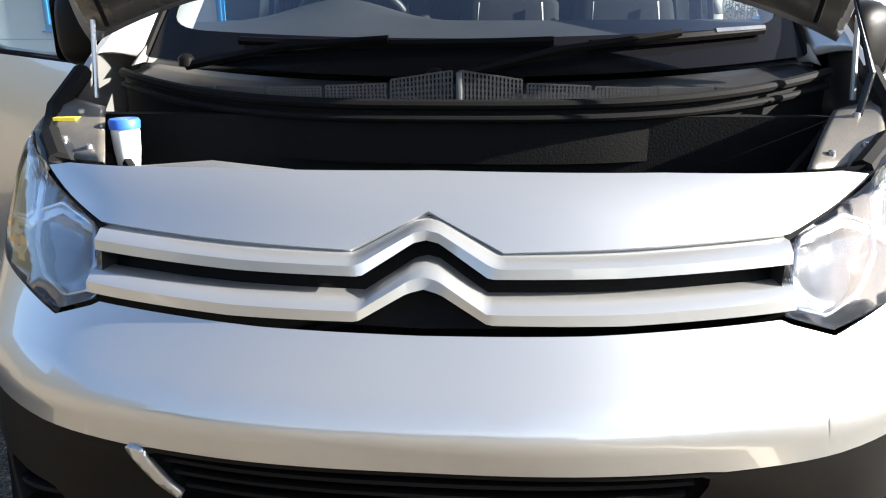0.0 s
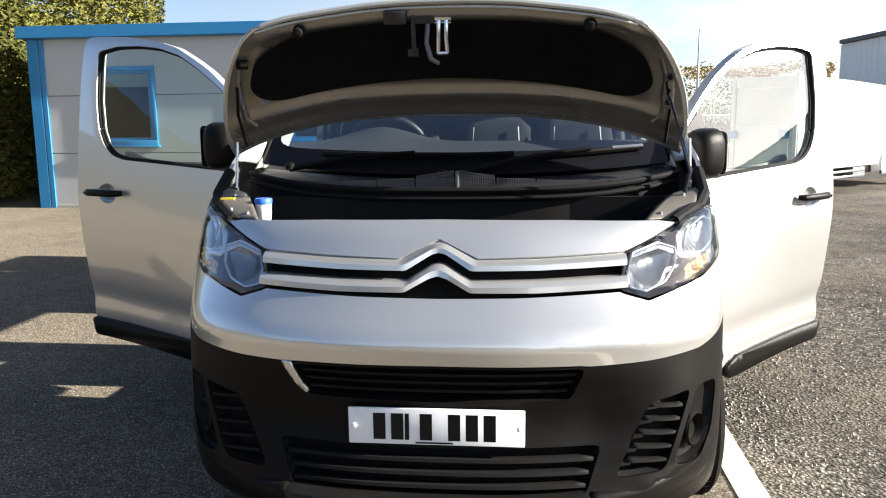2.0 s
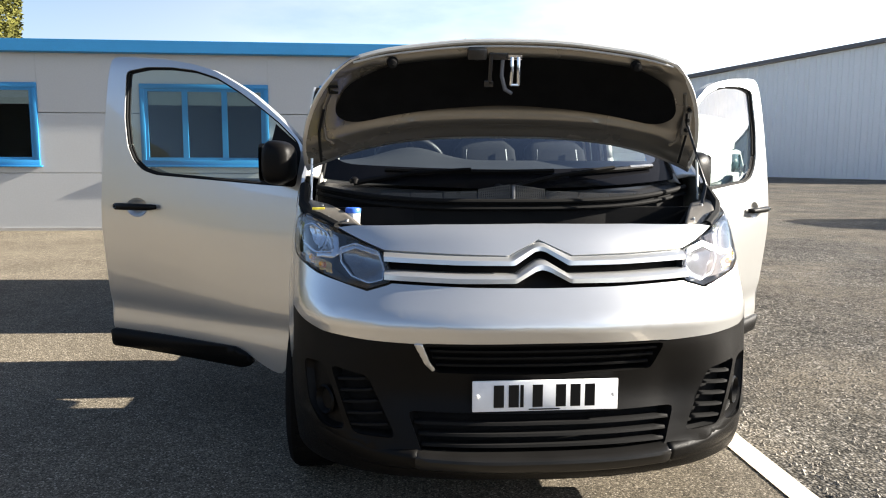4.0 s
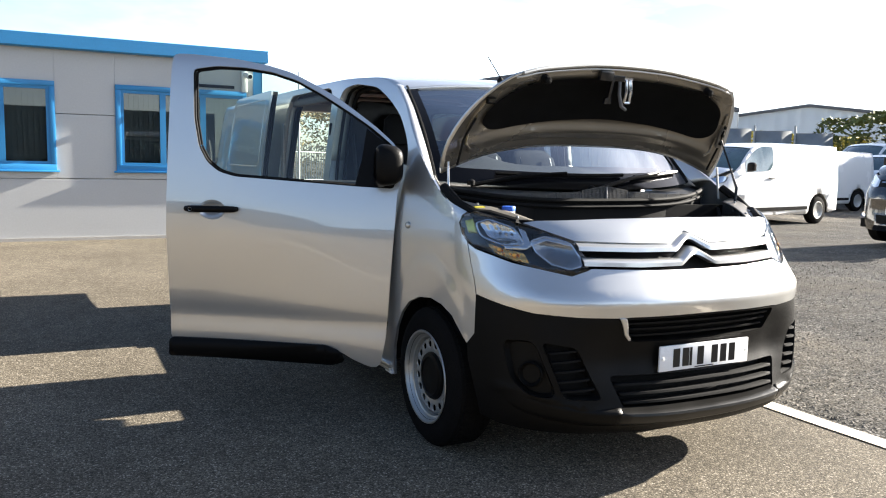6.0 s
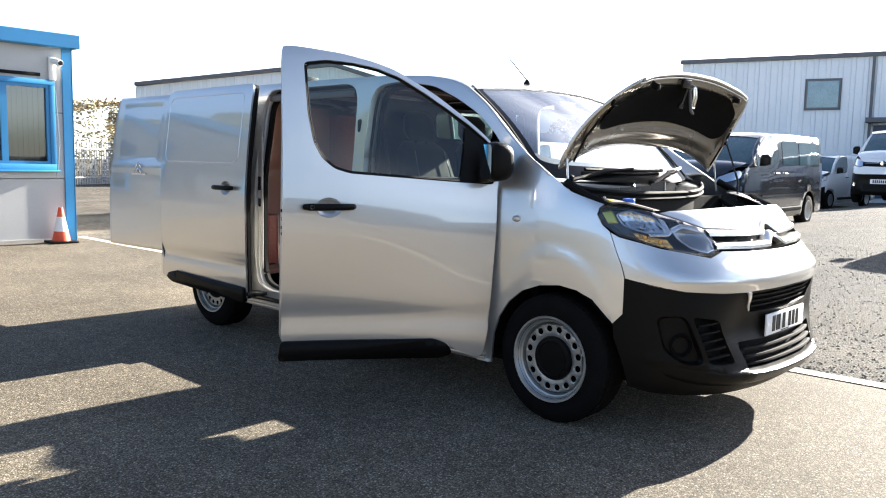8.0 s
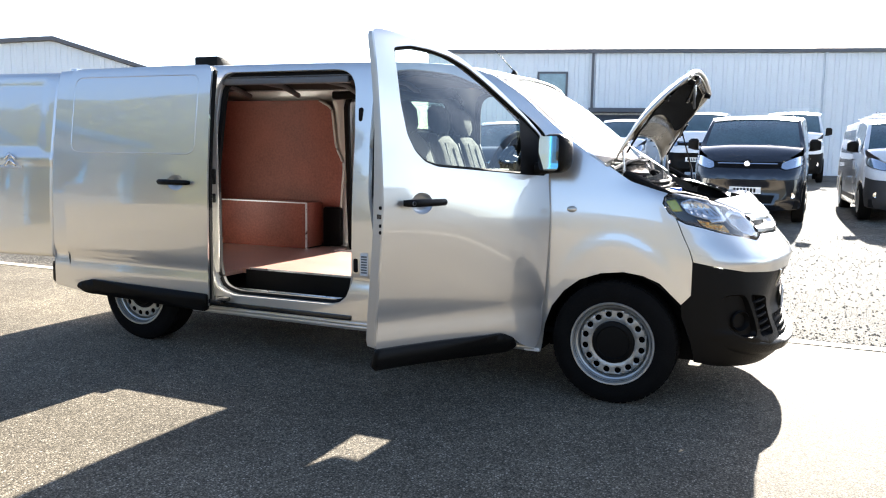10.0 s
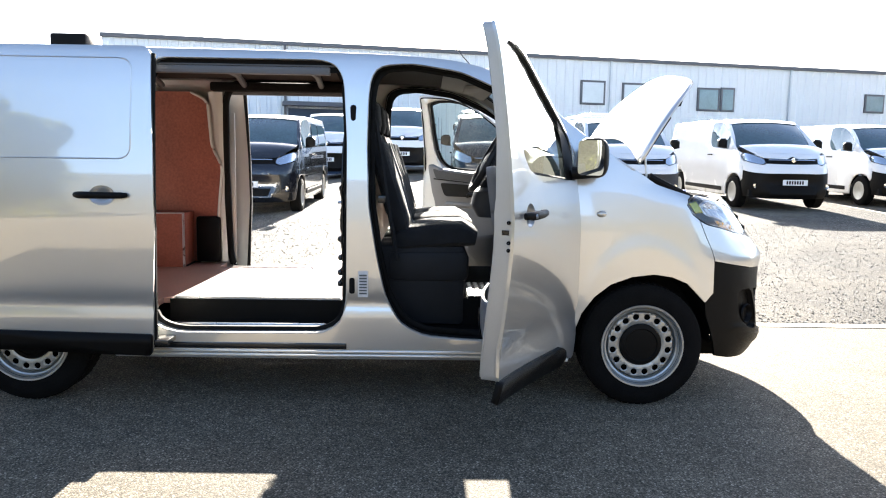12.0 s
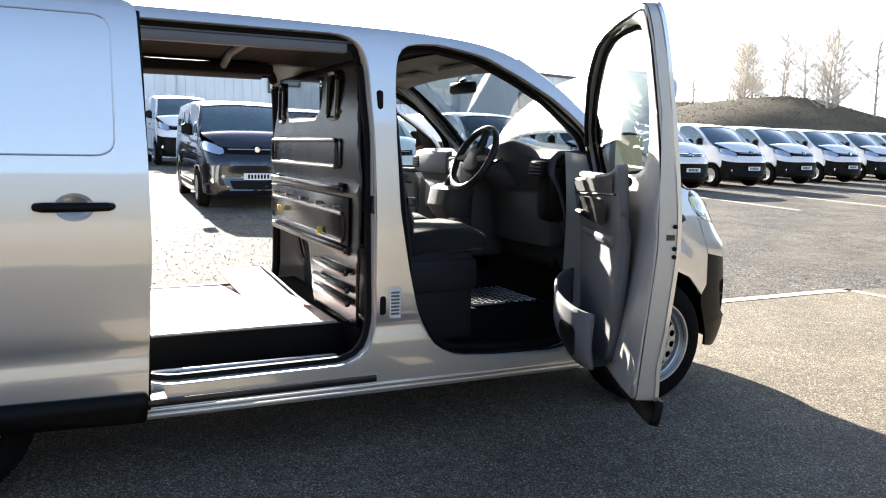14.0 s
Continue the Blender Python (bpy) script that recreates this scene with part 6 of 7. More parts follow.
for a, b, n in WINS:
    w = part("window", boxes(((a, Y0 - .035, 1.09), (b, Y0 + .03, 1.19)), ((a, Y0 - .035, 2.38), (b, Y0 + .03, 2.46)), ((a, Y0 - .035, 1.19), (a + .08, Y0 + .03, 2.38)), ((b - .08, Y0 - .035, 1.19), (b, Y0 + .03, 2.38)), bev=.006), BLUE, office, "blue-framed office window")
    part("sill", boxes(((a - .04, Y0 - .07, 1.07), (b + .04, Y0 - .004, 1.10)), bev=.006), BLUE, w)
    for k in range(n):
        p, q = a + .08 + (b - a - .16) * k / n, a + .08 + (b - a - .16) * (k + 1) / n
        g = part("pane", boxes(((p, Y0 + .02, 1.19), (q, Y0 + .026, 2.38))), PANEG, w)
        g.visible_shadow = False
        part("sash", boxes(((p, Y0 - .015, 1.19), (p + .045, Y0 + .02, 2.38)), ((q - .045, Y0 - .015, 1.19), (q, Y0 + .02, 2.38)), ((p + .045, Y0 - .015, 1.19), (q - .045, Y0 + .02, 1.235)), ((p + .045, Y0 - .015, 2.335), (q - .045, Y0 + .02, 2.38))), BLUE, w)
        if n == 1:
            part("window_blind", boxes(((p + .05, Y0 + .06, 2.22), (q - .05, Y0 + .065, 2.36))), BLIND, w)
            continue
        for m in range(7):
            x = p + .055 + (q - p - .11) * (m + .5) / 7
            h = 1.24 + .012 * ((m * 5 + k) % 3)
            part("blind_slat", turned_slat(x, Y0 + .075, h, 2.36, .048, 24 + 5 * ((m + k) % 2)), BLIND, w)
pieces("office_inside", mat("office_room", (0.30, 0.29, 0.27), 0.8, 0, 0.2, 1.5, 20), office, ((X0 + .1, 13.0, 0), (X1 - .1, 13.05, 2.9)), ((X0 + .1, 11.31, .0), (X1 - .1, 12.99, .02)), ((X0 + .1, 11.31, 2.88), (X1 - .1, 12.99, 2.9)))
pieces("desk", CONC, office, ((-3.9, 11.6, .7), (-2.5, 12.2, .74)), ((-1.2, 11.6, .7), (.3, 12.2, .74)))
fl = empty("floodlight", label="small square floodlight on the office wall", category="floodlight")
part("lamp_body", boxes(((-.46, Y0 - .11, 2.585), (-.22, Y0 - .05, 2.79)), bev=.015), GREYP, fl)
part("reflector", boxes(((-.445, Y0 - .114, 2.60), (-.235, Y0 - .108, 2.775))), DIMCHROME, fl)
part("lamp_glass", boxes(((-.44, Y0 - .124, 2.605), (-.24, Y0 - .118, 2.77))), LENS, fl)
part("bracket", boxes(((-.40, Y0 - .06, 2.78), (-.30, Y0, 2.84))), BLACKP, fl)
cc = empty("security_camera", label="white security camera fixed to the office wall", category="camera")
part("junction_box", boxes(((.52, Y0 - .05, 2.45), (.62, Y0, 2.80)), bev=.01), WHITEP, cc)
part("camera_head", tube(bmesh.new(), [(.58, Y0 - .05, 2.74), (.62, Y0 - .22, 2.70)], [.045, .05], 12), WHITEP, cc)
part("camera_lens", tube(bmesh.new(), [(.62, Y0 - .22, 2.70), (.624, Y0 - .235, 2.697)], .035, 12), BLACKP, cc)
tagged(ob_of("wall_vent", boxes(((-.25, Y0 - .03, 2.50), (.40, Y0 - .003, 2.55)), bev=.004), BLACKP), "slim black trickle vent above the window", "vent")
tagged(ob_of("wall_cable", tube(bmesh.new(), [(.45, Y0 - .01, 2.44), (.62, Y0 - .01, 2.30), (.66, Y0 - .01, 1.5), (.62, Y0 - .01, 1.05)], .008, 6), WHITEP), "thin white cable running down the office wall", "cable")

ORANGE = mat("cone_orange", (0.75, 0.09, 0.03), 0.45, 0, 0.1, 12, 90)
REFL = mat("cone_sleeve", (0.8, 0.8, 0.78), 0.35, 0, 0.06, 12, 90)
cone = empty("traffic_cone", Matrix.Translation((.55, 10.96, 0)), "orange traffic cone with a white sleeve", "traffic cone")
part("cone_body", turned(bmesh.new(), [(.13, .03), (.118, .10), (.10, .18)], "z", 20), ORANGE, cone)
part("sleeve", turned(bmesh.new(), [(.10, .18), (.058, .40)], "z", 20), REFL, cone)
part("tip", turned(bmesh.new(), [(.058, .40), (.03, .54), (.022, .545), (.001, .545)], "z", 20), ORANGE, cone)
bevel(part("foot", boxes(((-.19, -.19, 0), (.19, .19, .035))), BLACKP, cone), .01)

# ---- parked vans ----
WHITE = mat("white_paint", (0.80, 0.80, 0.79), 0.25, 0, 0.03, 1.5, 60, coat=1.0)
BLACKPT = mat("black_paint", (0.008, 0.009, 0.013), 0.2, 0, 0.1, 1.5, 60, coat=1.0)
TEAL = mat("tinted_screen", (0.055, 0.095, 0.105), 0.05, 0, 0.3, 2, 30, coat=1.0, rvar=0.03, spec=0.8)


def parked(paint, bumper_mtl, face, label, carrier=False):
    """A closed van of the yard, nose towards -y, standing on z = 0."""
    v = empty("parked_van", label=label, category="van")
    o = (0, 2.5, .9)
    shell = [(y, z) for y, z in outline]
    for b in (lambda q: q, flipx):
        thick(part("side", b(sheet(shell, [], flank, .16, o)), paint, v), .02)
        part("side_window", b(sheet(soft(PANE, .02, 2), [], lambda y, z: flank(y, z, -.006), .2, o)), TEAL, v)
        part("waist_strip", b(sheet(soft([(1.35, .42), (3.6, .44), (3.6, .36), (1.35, .33)], .02, 2), [], lambda y, z: flank(y, z, -.012), .3, o)), BLACKP, v)
        if carrier:
            for y0, y1 in ((2.46, 3.36), (3.44, 4.62)):
                part("side_window", b(sheet(soft([(y0, 1.27), (y1, 1.28), (y1 - .03, 1.74), (y0, 1.73)], .05, 3), [], lambda y, z: flank(y, z, -.006), .3, o)), TEAL, v)
            for z0, z1 in ((.655, .69), (.41, .435)):
                part("chrome_strip", b(sheet([(1.35, z0), (3.6, z0 + .02), (3.6, z1 + .02), (1.35, z1)], [], lambda y, z: flank(y, z, -.022), .3, o)), CHROME, v)
            part("door_handle", b(tube(bmesh.new(), [flank(2.5, 1.1, -.02), flank(2.66, 1.1, -.02)], .018, 6)), CHROME, v)
        part("door_handle", b(tube(bmesh.new(), [flank(2.0, 1.1, -.02), flank(2.22, 1.1, -.02)], .016, 6)), BLACKP, v)
        m_ = part("mirror", b(face_out(loft([((-1.0, 1.22, 1.23), .05, .03, (0, 1, 0)), ((-1.07, 1.2, 1.26), .10, .06, (0, 1, 0)), ((-1.07, 1.2, 1.40), .10, .06, (0, 1, 0)), ((-1.06, 1.21, 1.44), .06, .03, (0, 1, 0))], 12), (-1.07, 1.2, 1.3))), BLACKP, v)
        part("pillar", b(face_out(grid(10, 3, pillar), (0, 1.9, .9))), paint, v)
        h_ = part("lamp", b(sheet(soft(LAMP, .02, 2), [], lambda s, z: skin(s, z, .004), .08, (0, 1.5, .9))), LENS, v)
        part("lamp_bowl", b(sheet(soft(shrink(LAMP, .93), .02, 2), [], lambda s, z: skin(s, z, .03), .08, (0, 1.5, .9))), CHROME, h_)
        part("fog_lamp", b(turned(bmesh.new(), [(.05, -.01), (.04, .0), (.001, .002)], "y", 12, tuple(skin(-.80, .48, -.01)))), CHROME, v)
    part("roof", face_out(grid(20, 12, roof_at), (0, 3, 1)), paint, v)
    part("windscreen", face_out(grid(14, 8, screen), (0, 1.8, 1.0)), TEAL, v)
    part("scuttle", grid(14, 2, lambda i, j: scut(-1 + 2 * i, j)), BLACKP, v)
    part("bonnet", face_out(grid(20, 10, lambda i, j: lid(-1 + 2 * i, j) + Vector((0, .045 * abs(-1 + 2 * i) ** 3 * (1 - j) + .012 * (1 - j), 0))), (0, .9, .5)), paint, v)
    part("bumper", sheet(mirrored(half), [], skin, .09, (0, 1.5, .5)), bumper_mtl, v)
    part("fascia", sheet(fascia, [], skin, .09, (0, 1.5, .8)), paint, v)
    part("upper_panel", sheet(upper, [], skin, .09, (0, 1.5, .8)), paint, v)
    gr = part("grille", sheet(back_loop, [], lambda s, z: skin(s, z, .012), .1, (0, 1.5, .8)), BLACKP, v)
    if face == "bars":
        for z in (1.02, .96):
            part("grille_bar", chevron_bar(table([(0, z + .045), (.11, z), (.57, z + .008)]), table([(0, z + .018), (.1, z - .026), (.57, z - .02)])), CHROME, gr)
    else:
        part("badge", turned(bmesh.new(), [(.001, -.03), (.045, -.028), (.05, -.01)], "y", 16, tuple(skin(0, 1.0))), CHROME, gr)
        part("grille_bar", bar(run(-.5, .5, 1.005, 12), .012, -.012, .02), CHROME, gr)
    part("lower_grille", sheet(GRILLE_LOW, [], lambda s, z: skin(s, z, -.004), .2, (0, 1.5, .5)), RUBBER, v)
    pl = part("plate", boxes(((-.26, -.05, .50), (.26, -.035, .61))), PLATE, v)
    for i in range(7):
        part("plate_bar", boxes(((-.19 + .055 * i, -.053, .52), (-.155 + .055 * i, -.0495, .59))), INK, pl)
    for yy in (.815, 4.085):
        for sg in (-1, 1):
            w = part("wheel", turned(bmesh.new(), [(.001, -.06), (.10, -.075), (.20, -.07), (.215, -.108), (.30, -.106), (.333, -.08), (.333, .08), (.30, .10), (.001, .10)], "x", 28, (0, 0, 0)), TYRE, v)
            part("wheel_trim", turned(bmesh.new(), [(.001, -.082), (.09, -.083), (.11, -.092), (.15, -.09), (.20, -.112), (.21, -.109)], "x", 24), STEEL, w)
            w.matrix_world = Matrix.Translation((sg * .853, yy, .335)) @ Matrix.Rotation(0 if sg < 0 else math.pi, 4, "Z")
    part("underside", boxes(((-.86, .2, .26), (.86, 4.8, .40))), RUBBER, v)
    part("tail", face_out(grid(8, 10, lambda i, j: Vector(((-1 + 2 * i) * (.95 - .5 * SIDE(.35 + 1.5 * j)), 4.885, .35 + 1.5 * j))), (0, 0, 1)), paint, v)
    return v


def put(v, x, y, turn=-90, sx=1, sy=1, sz=1):
    m = Matrix.Translation((x, y, lie(x + 1.5, y))) @ Matrix.Rotation(radians(turn), 4, "Z")
    return m


def place(v, spots, sc=(1, 1, 1)):
    v.scale = sc
    for i, (x, y, turn) in enumerate(spots):
        if i:
            copy_thing(v, put(v, x, y, turn))
    x, y, turn = spots[0]
    v.matrix_basis = put(v, x, y, turn) @ Matrix.Diagonal((*sc, 1))


GRP = "vans parked in the yard"
v = parked(BLACKPT, BLACKPT, "badge", "black people carrier van parked on the stone yard", True)
v["group"] = GRP
place(v, [(9.6, 5.35, -90), (9.5, .62, -92)], (.98, .96, 1.02))
v = parked(WHITE, BLACKP, "bars", "white panel van with black bumper and bar grille, parked")
v["group"] = GRP
place(v, [(12.2, -8.95, -87), (12.8, -12.15, -87)])
v = parked(WHITE, BLACKP, "badge", "white panel van with black bumper, parked in the yard row")
v["group"] = GRP
place(v, [(11.15, -5.6, -88), (13.6, -15.3, -86), (14.4, -18.5, -86), (15.2, -21.8, -86), (16.1, -25.2, -86), (17, -28.6, -86), (10.6, 11.4, -84), (24.5, 8.6, -95), (17.5, 15.5, -88), (23.5, 15.6, -70)], (1, 1, 1.03))
v = parked(WHITE, DASH, "badge", "white van with dark grey bumper and a roof rack")
v["group"] = GRP
place(v, [(10.6, -2.25, -88)], (1, .97, 1.0))
for x in (-.6, .6):
    part("rack_rail", tube(bmesh.new(), [(x, 1.9, 1.99), (x, 4.6, 1.99)], .02, 8), ALU, v)
for y in (2.0, 3.2, 4.4):
    part("rack_bar", tube(bmesh.new(), [(-.68, y, 2.0), (.68, y, 2.0)], .02, 8), ALU, v)
v = parked(WHITE, BLACKP, "badge", "tall white panel van with black bumper, parked at the back")
v["group"] = GRP
place(v, [(23.5, 5.6, -90), (23.5, 2.9, -90), (25, 18.2, -92), (24, -.2, -90)], (1.05, 1.1, 1.3))

FENCE_ = mat("pole_metal", (0.42, 0.42, 0.42), 0.5, 0.3, 0.1, 4, 60)
# box lorry beyond the passenger side, its rear towards the yard
lorry = empty("box_lorry", Matrix.Translation((5.11, 12.58, 0)) @ Matrix.Rotation(radians(46.8), 4, "Z") @ Matrix.Scale(.74, 4), "white box lorry with a rounded nose over its cab", "lorry")
bm = bmesh.new()
side = [(0, .66), (5.0, .66), (5.25, 1.0), (5.45, 1.88), (5.88, 1.93), (5.84, 2.3), (5.66, 2.62), (5.40, 2.80), (5.1, 2.86), (3.0, 2.93), (0, 2.99)]
faces_ = [[bm.verts.new((x, y, z)) for x, z in side] for y in (0, 1.76)]
bm.faces.new(faces_[0]), bm.faces.new(faces_[1][::-1])
for k in range(len(side)):
    bm.faces.new((faces_[0][k - 1], faces_[1][k - 1], faces_[1][k], faces_[0][k]))
bmesh.ops.recalc_face_normals(bm, faces=bm.faces[:])
bevel(part("box_body", bm, WHITE, lorry, sharp=30), .03)
part("chassis", boxes(((.1, .3, .42), (5.4, 1.46, .62)), bev=.02), BLACKP, lorry)
pieces("side_guard", ALU, lorry, ((2.1, .03, .52), (4.2, .07, .58)), ((2.1, .03, .38), (4.2, .07, .44)), bev=.01)
part("tool_box", boxes(((3.5, .06, .34), (4.3, .5, .64)), bev=.03), GREYP, lorry)
part("rear_step", boxes(((-.16, .1, .42), (0, 1.66, .52)), bev=.02), ALU, lorry)
bm = bmesh.new()
side = [(5.30, .40), (7.9, .38), (7.95, .95), (7.75, 1.15), (7.1, 1.30), (6.62, 1.88), (6.3, 1.92), (5.47, 1.87)]
faces_ = [[bm.verts.new((x, y, z)) for x, z in side] for y in (.02, 1.74)]
bm.faces.new(faces_[0]), bm.faces.new(faces_[1][::-1])
for k in range(len(side)):
    bm.faces.new((faces_[0][k - 1], faces_[1][k - 1], faces_[1][k], faces_[0][k]))
bmesh.ops.recalc_face_normals(bm, faces=bm.faces[:])
cab = part("cab", bm, WHITE, lorry, sharp=30)
bevel(cab, .05)
bm = bmesh.new()
pane = [bm.verts.new((x, .008, z)) for x, z in ((5.72, 1.20), (6.95, 1.16), (6.93, 1.28), (6.50, 1.76), (5.74, 1.78))]
bm.faces.new(pane)
thick(part("cab_window", bm, TEAL, cab), .012, 0)
part("window_pillar", boxes(((6.45, -.008, 1.18), (6.50, .006, 1.74))), BLACKP, cab)
part("mirror", boxes(((6.75, -.26, 1.12), (6.86, -.03, 1.42)), bev=.03), BLACKP, cab)
part("door_handle", boxes(((5.70, -.02, 1.02), (5.86, .012, 1.06)), bev=.008), BLACKP, cab)
part("sill", boxes(((5.3, -.01, .36), (6.3, .06, .48)), bev=.015), GREYP, cab)
for x in (1.2, 6.75):
    w = part("wheel", turned(bmesh.new(), [(.001, -.05), (.2, -.06), (.22, -.11), (.32, -.1), (.34, 0), (.32, .1), (.001, .1)], "y", 24, (x, .12, .34)), TYRE, lorry)
    part("wheel_trim", turned(bmesh.new(), [(.001, -.075), (.17, -.08), (.21, -.115)], "y", 20, (x, .12, .34)), STEEL, w)
FRAME_ = mat("lorry_frame", (0.62, 0.64, 0.60), 0.5, 0, 0.06, 4, 60)
pieces("rear_post", FRAME_, lorry, ((-.04, .02, .68), (-.004, .12, 2.97)), ((-.04, 1.62, .68), (-.004, 1.74, 2.97)), ((-.04, .125, 2.72), (-.004, 1.615, 2.97)), bev=.008)
pieces("rear_door", FRAME_, lorry, ((-.02, .135, 1.80), (-.004, 1.605, 2.70)), ((-.026, .135, .72), (-.004, 1.605, 1.79)), bev=.006)
part("lock_bar", tube(bmesh.new(), [(-.035, .20, .75), (-.035, .20, 1.78)], .014, 8), ALU, lorry)
pieces("door_catch", BLUE, lorry, ((-.09, .22, 1.48), (-.03, .44, 1.68)), ((-.09, 1.55, 1.48), (-.044, 1.78, 1.66)), bev=.01)
part("marker_lamp", boxes(((-.06, .72, 2.98), (-.01, 1.08, 3.02)), bev=.006), mat("lamp_red", (0.22, 0.05, 0.04), 0.4), lorry)
pole = empty("lamp_post", Matrix.Translation((6.55, 28.0, 0)), "thin grey metal pole behind the lorry", "pole")
part("shaft", tube(bmesh.new(), [(0, 0, 0), (0, 0, 3.0), (0, 0, 4.7)], [.06, .04, .025], 10), FENCE_, pole)

# ---- sheds ----
SHEET = mat("profiled_sheet", (0.70, 0.72, 0.735), 0.45, 0.15, 0.06, 0.3, 20, 0.03, 40)
SHEETW = mat("pale_sheet", (0.62, 0.65, 0.67), 0.45, 0.1, 0.05, 0.3, 20)
ROOFDK = mat("roof_edge", (0.10, 0.10, 0.11), 0.5, 0, 0.1, 1, 20)


def ribbed(a, b, top, z0=0.0, pitch=.5, deep=.035):
    """A wall of profiled sheet between two ground points; top(t): its height along the way."""
    a, b = Vector((*a, 0)), Vector((*b, 0))
    d = (b - a).normalized()
    n = Vector((d.y, -d.x, 0))
    L = (b - a).length
    k = int(L / pitch)
    bm = bmesh.new()
    row = []
    for i in range(k):
        for u, o in ((0, 0), (.55, 0), (.62, 1), (.93, 1)):
            t = (i + u) / k
            p = a + d * L * t + n * deep * o
            row.append((bm.verts.new((p.x, p.y, z0)), bm.verts.new((p.x, p.y, top(t)))))
    for p, q in zip(row, row[1:]):
        bm.faces.new((p[0], q[0], q[1], p[1]))
    return bm


shed = empty("warehouse", label="long pale blue-grey warehouse of profiled sheet", category="warehouse")
A, B = (32.5, 17.0), (44.0, -30.0)
TOPZ = 6.45
part("wall", ribbed(A, B, lambda t: TOPZ), SHEET, shed)
part("wall", ribbed((52.0, 22.0), A, lambda t: TOPZ), SHEET, shed)
part("wall", ribbed(B, (62.0, -26.0), lambda t: TOPZ), SHEET, shed)
wd = (Vector(B) - Vector(A)).normalized()
wn2 = Vector((wd.y, -wd.x))


def on_wall(y, out=0.0):
    t = (A[1] - y) / (A[1] - B[1])
    p = Vector(A) + (Vector(B) - Vector(A)) * t
    q = p + wn2 * out
    return q


WTURN = math.atan2(wd.y, wd.x)


def wall_box(name, y, w, z0, z1, out0, out1, mtl, parent, label=""):
    p = on_wall(y)
    m = Matrix.Translation((p.x, p.y, 0)) @ Matrix.Rotation(WTURN, 4, "Z")
    bm = bmesh.new()
    box(bm, (-w / 2, -out1, z0), (w / 2, -out0, z1), m)
    return part(name, bm, mtl, parent, label)


PALEPANE = mat("pale_pane", (0.62, 0.65, 0.67), 0.08, 0, 0.08, 1.5, 20, spec=0.8)
SKYPANE = mat("teal_pane", (0.16, 0.24, 0.27), 0.05, 0, 0.2, 1.5, 20, spec=0.9)
for y, w, z0, z1 in ((10.9, 1.5, 4.1, 5.5), (-6.9, 1.45, 4.05, 5.35), (-9.3, 1.45, 4.05, 5.3), (-13.8, 1.4, 3.9, 5.2), (-15.0, .9, 3.9, 5.25), (-24.8, 1.4, 4.1, 5.2)):
    w_ = wall_box("window", y, w, z0, z1, .02, .10, ROOFDK, shed)
    wall_box("pane", y, w - .22, z0 + .11, z1 - .11, .09, .115, SKYPANE if y in (10.9, -15.0, -13.8, -24.8) else PALEPANE, w_)
for y in (9.0, -1.5, -7.9, -19.0):
    wall_box("downpipe", y, .12, .2, TOPZ, .04, .16, SHEETW if y < 5 else ROOFDK, shed)
wall_box("roof_edge", (A[1] + B[1]) / 2, 48.6, TOPZ - .05, TOPZ + .14, -.1, .18, ROOFDK, shed)
wall_box("roller_door", 7.4, 3.0, .2, 3.4, .03, .08, mat("door_blue", (0.03, 0.05, 0.09), 0.5, 0, 0.1, 1, 20), shed)
wall_box("canopy", 7.4, 3.6, 3.5, 3.7, .02, .9, ROOFDK, shed)
bm = bmesh.new()
q = [bm.verts.new(p) for p in ((A[0], A[1], TOPZ), (B[0], B[1], TOPZ), (62, -26, TOPZ), (52, 22, TOPZ))]
bm.faces.new(q)
part("roof", bm, ROOFDK, shed)

shed2 = empty("gabled_shed", label="grey gabled shed of profiled sheet beyond the office", category="shed")
top2 = lambda t: float(np.interp(t, [0, .56, 1], [5.2, 6.6, 4.25]))
part("wall", ribbed((16.4, 41.2), (30.6, 28.3), top2), SHEET, shed2)
bm = bmesh.new()
a, b = Vector((16.4, 41.2, 0)), Vector((30.6, 28.3, 0))
back2 = Vector((12, 13.2, 0))
rows_ = []
for t in (0, .56, 1):
    p = a.lerp(b, t)
    n_ = Vector((-.5, -.54, 0)) * .4
    rows_.append([bm.verts.new(p + n_ + Vector((0, 0, top2(t) + .03))), bm.verts.new(p + back2 + Vector((0, 0, top2(t) + .03))), bm.verts.new(p + n_ + Vector((0, 0, top2(t) + .22))), ])
for p, q in zip(rows_, rows_[1:]):
    bm.faces.new((p[0], q[0], q[1], p[1])), bm.faces.new((p[0], q[0], q[2], p[2]))
part("roof", bm, ROOFDK, shed2)
part("wall", ribbed((30.6, 28.3), (42.6, 41.5), lambda t: 4.25), SHEET, shed2)
part("wall", ribbed((28.4, 54.4), (16.4, 41.2), lambda t: 5.2), SHEET, shed2)
p = a.lerp(b, .80)
m = Matrix.Translation((p.x, p.y, 0)) @ Matrix.Rotation(math.atan2(b.y - a.y, b.x - a.x), 4, "Z")
bm = bmesh.new()
box(bm, (-.6, -.12, 2.5), (.6, -.03, 3.3), m)
part("window", bm, DARKPANE, shed2)

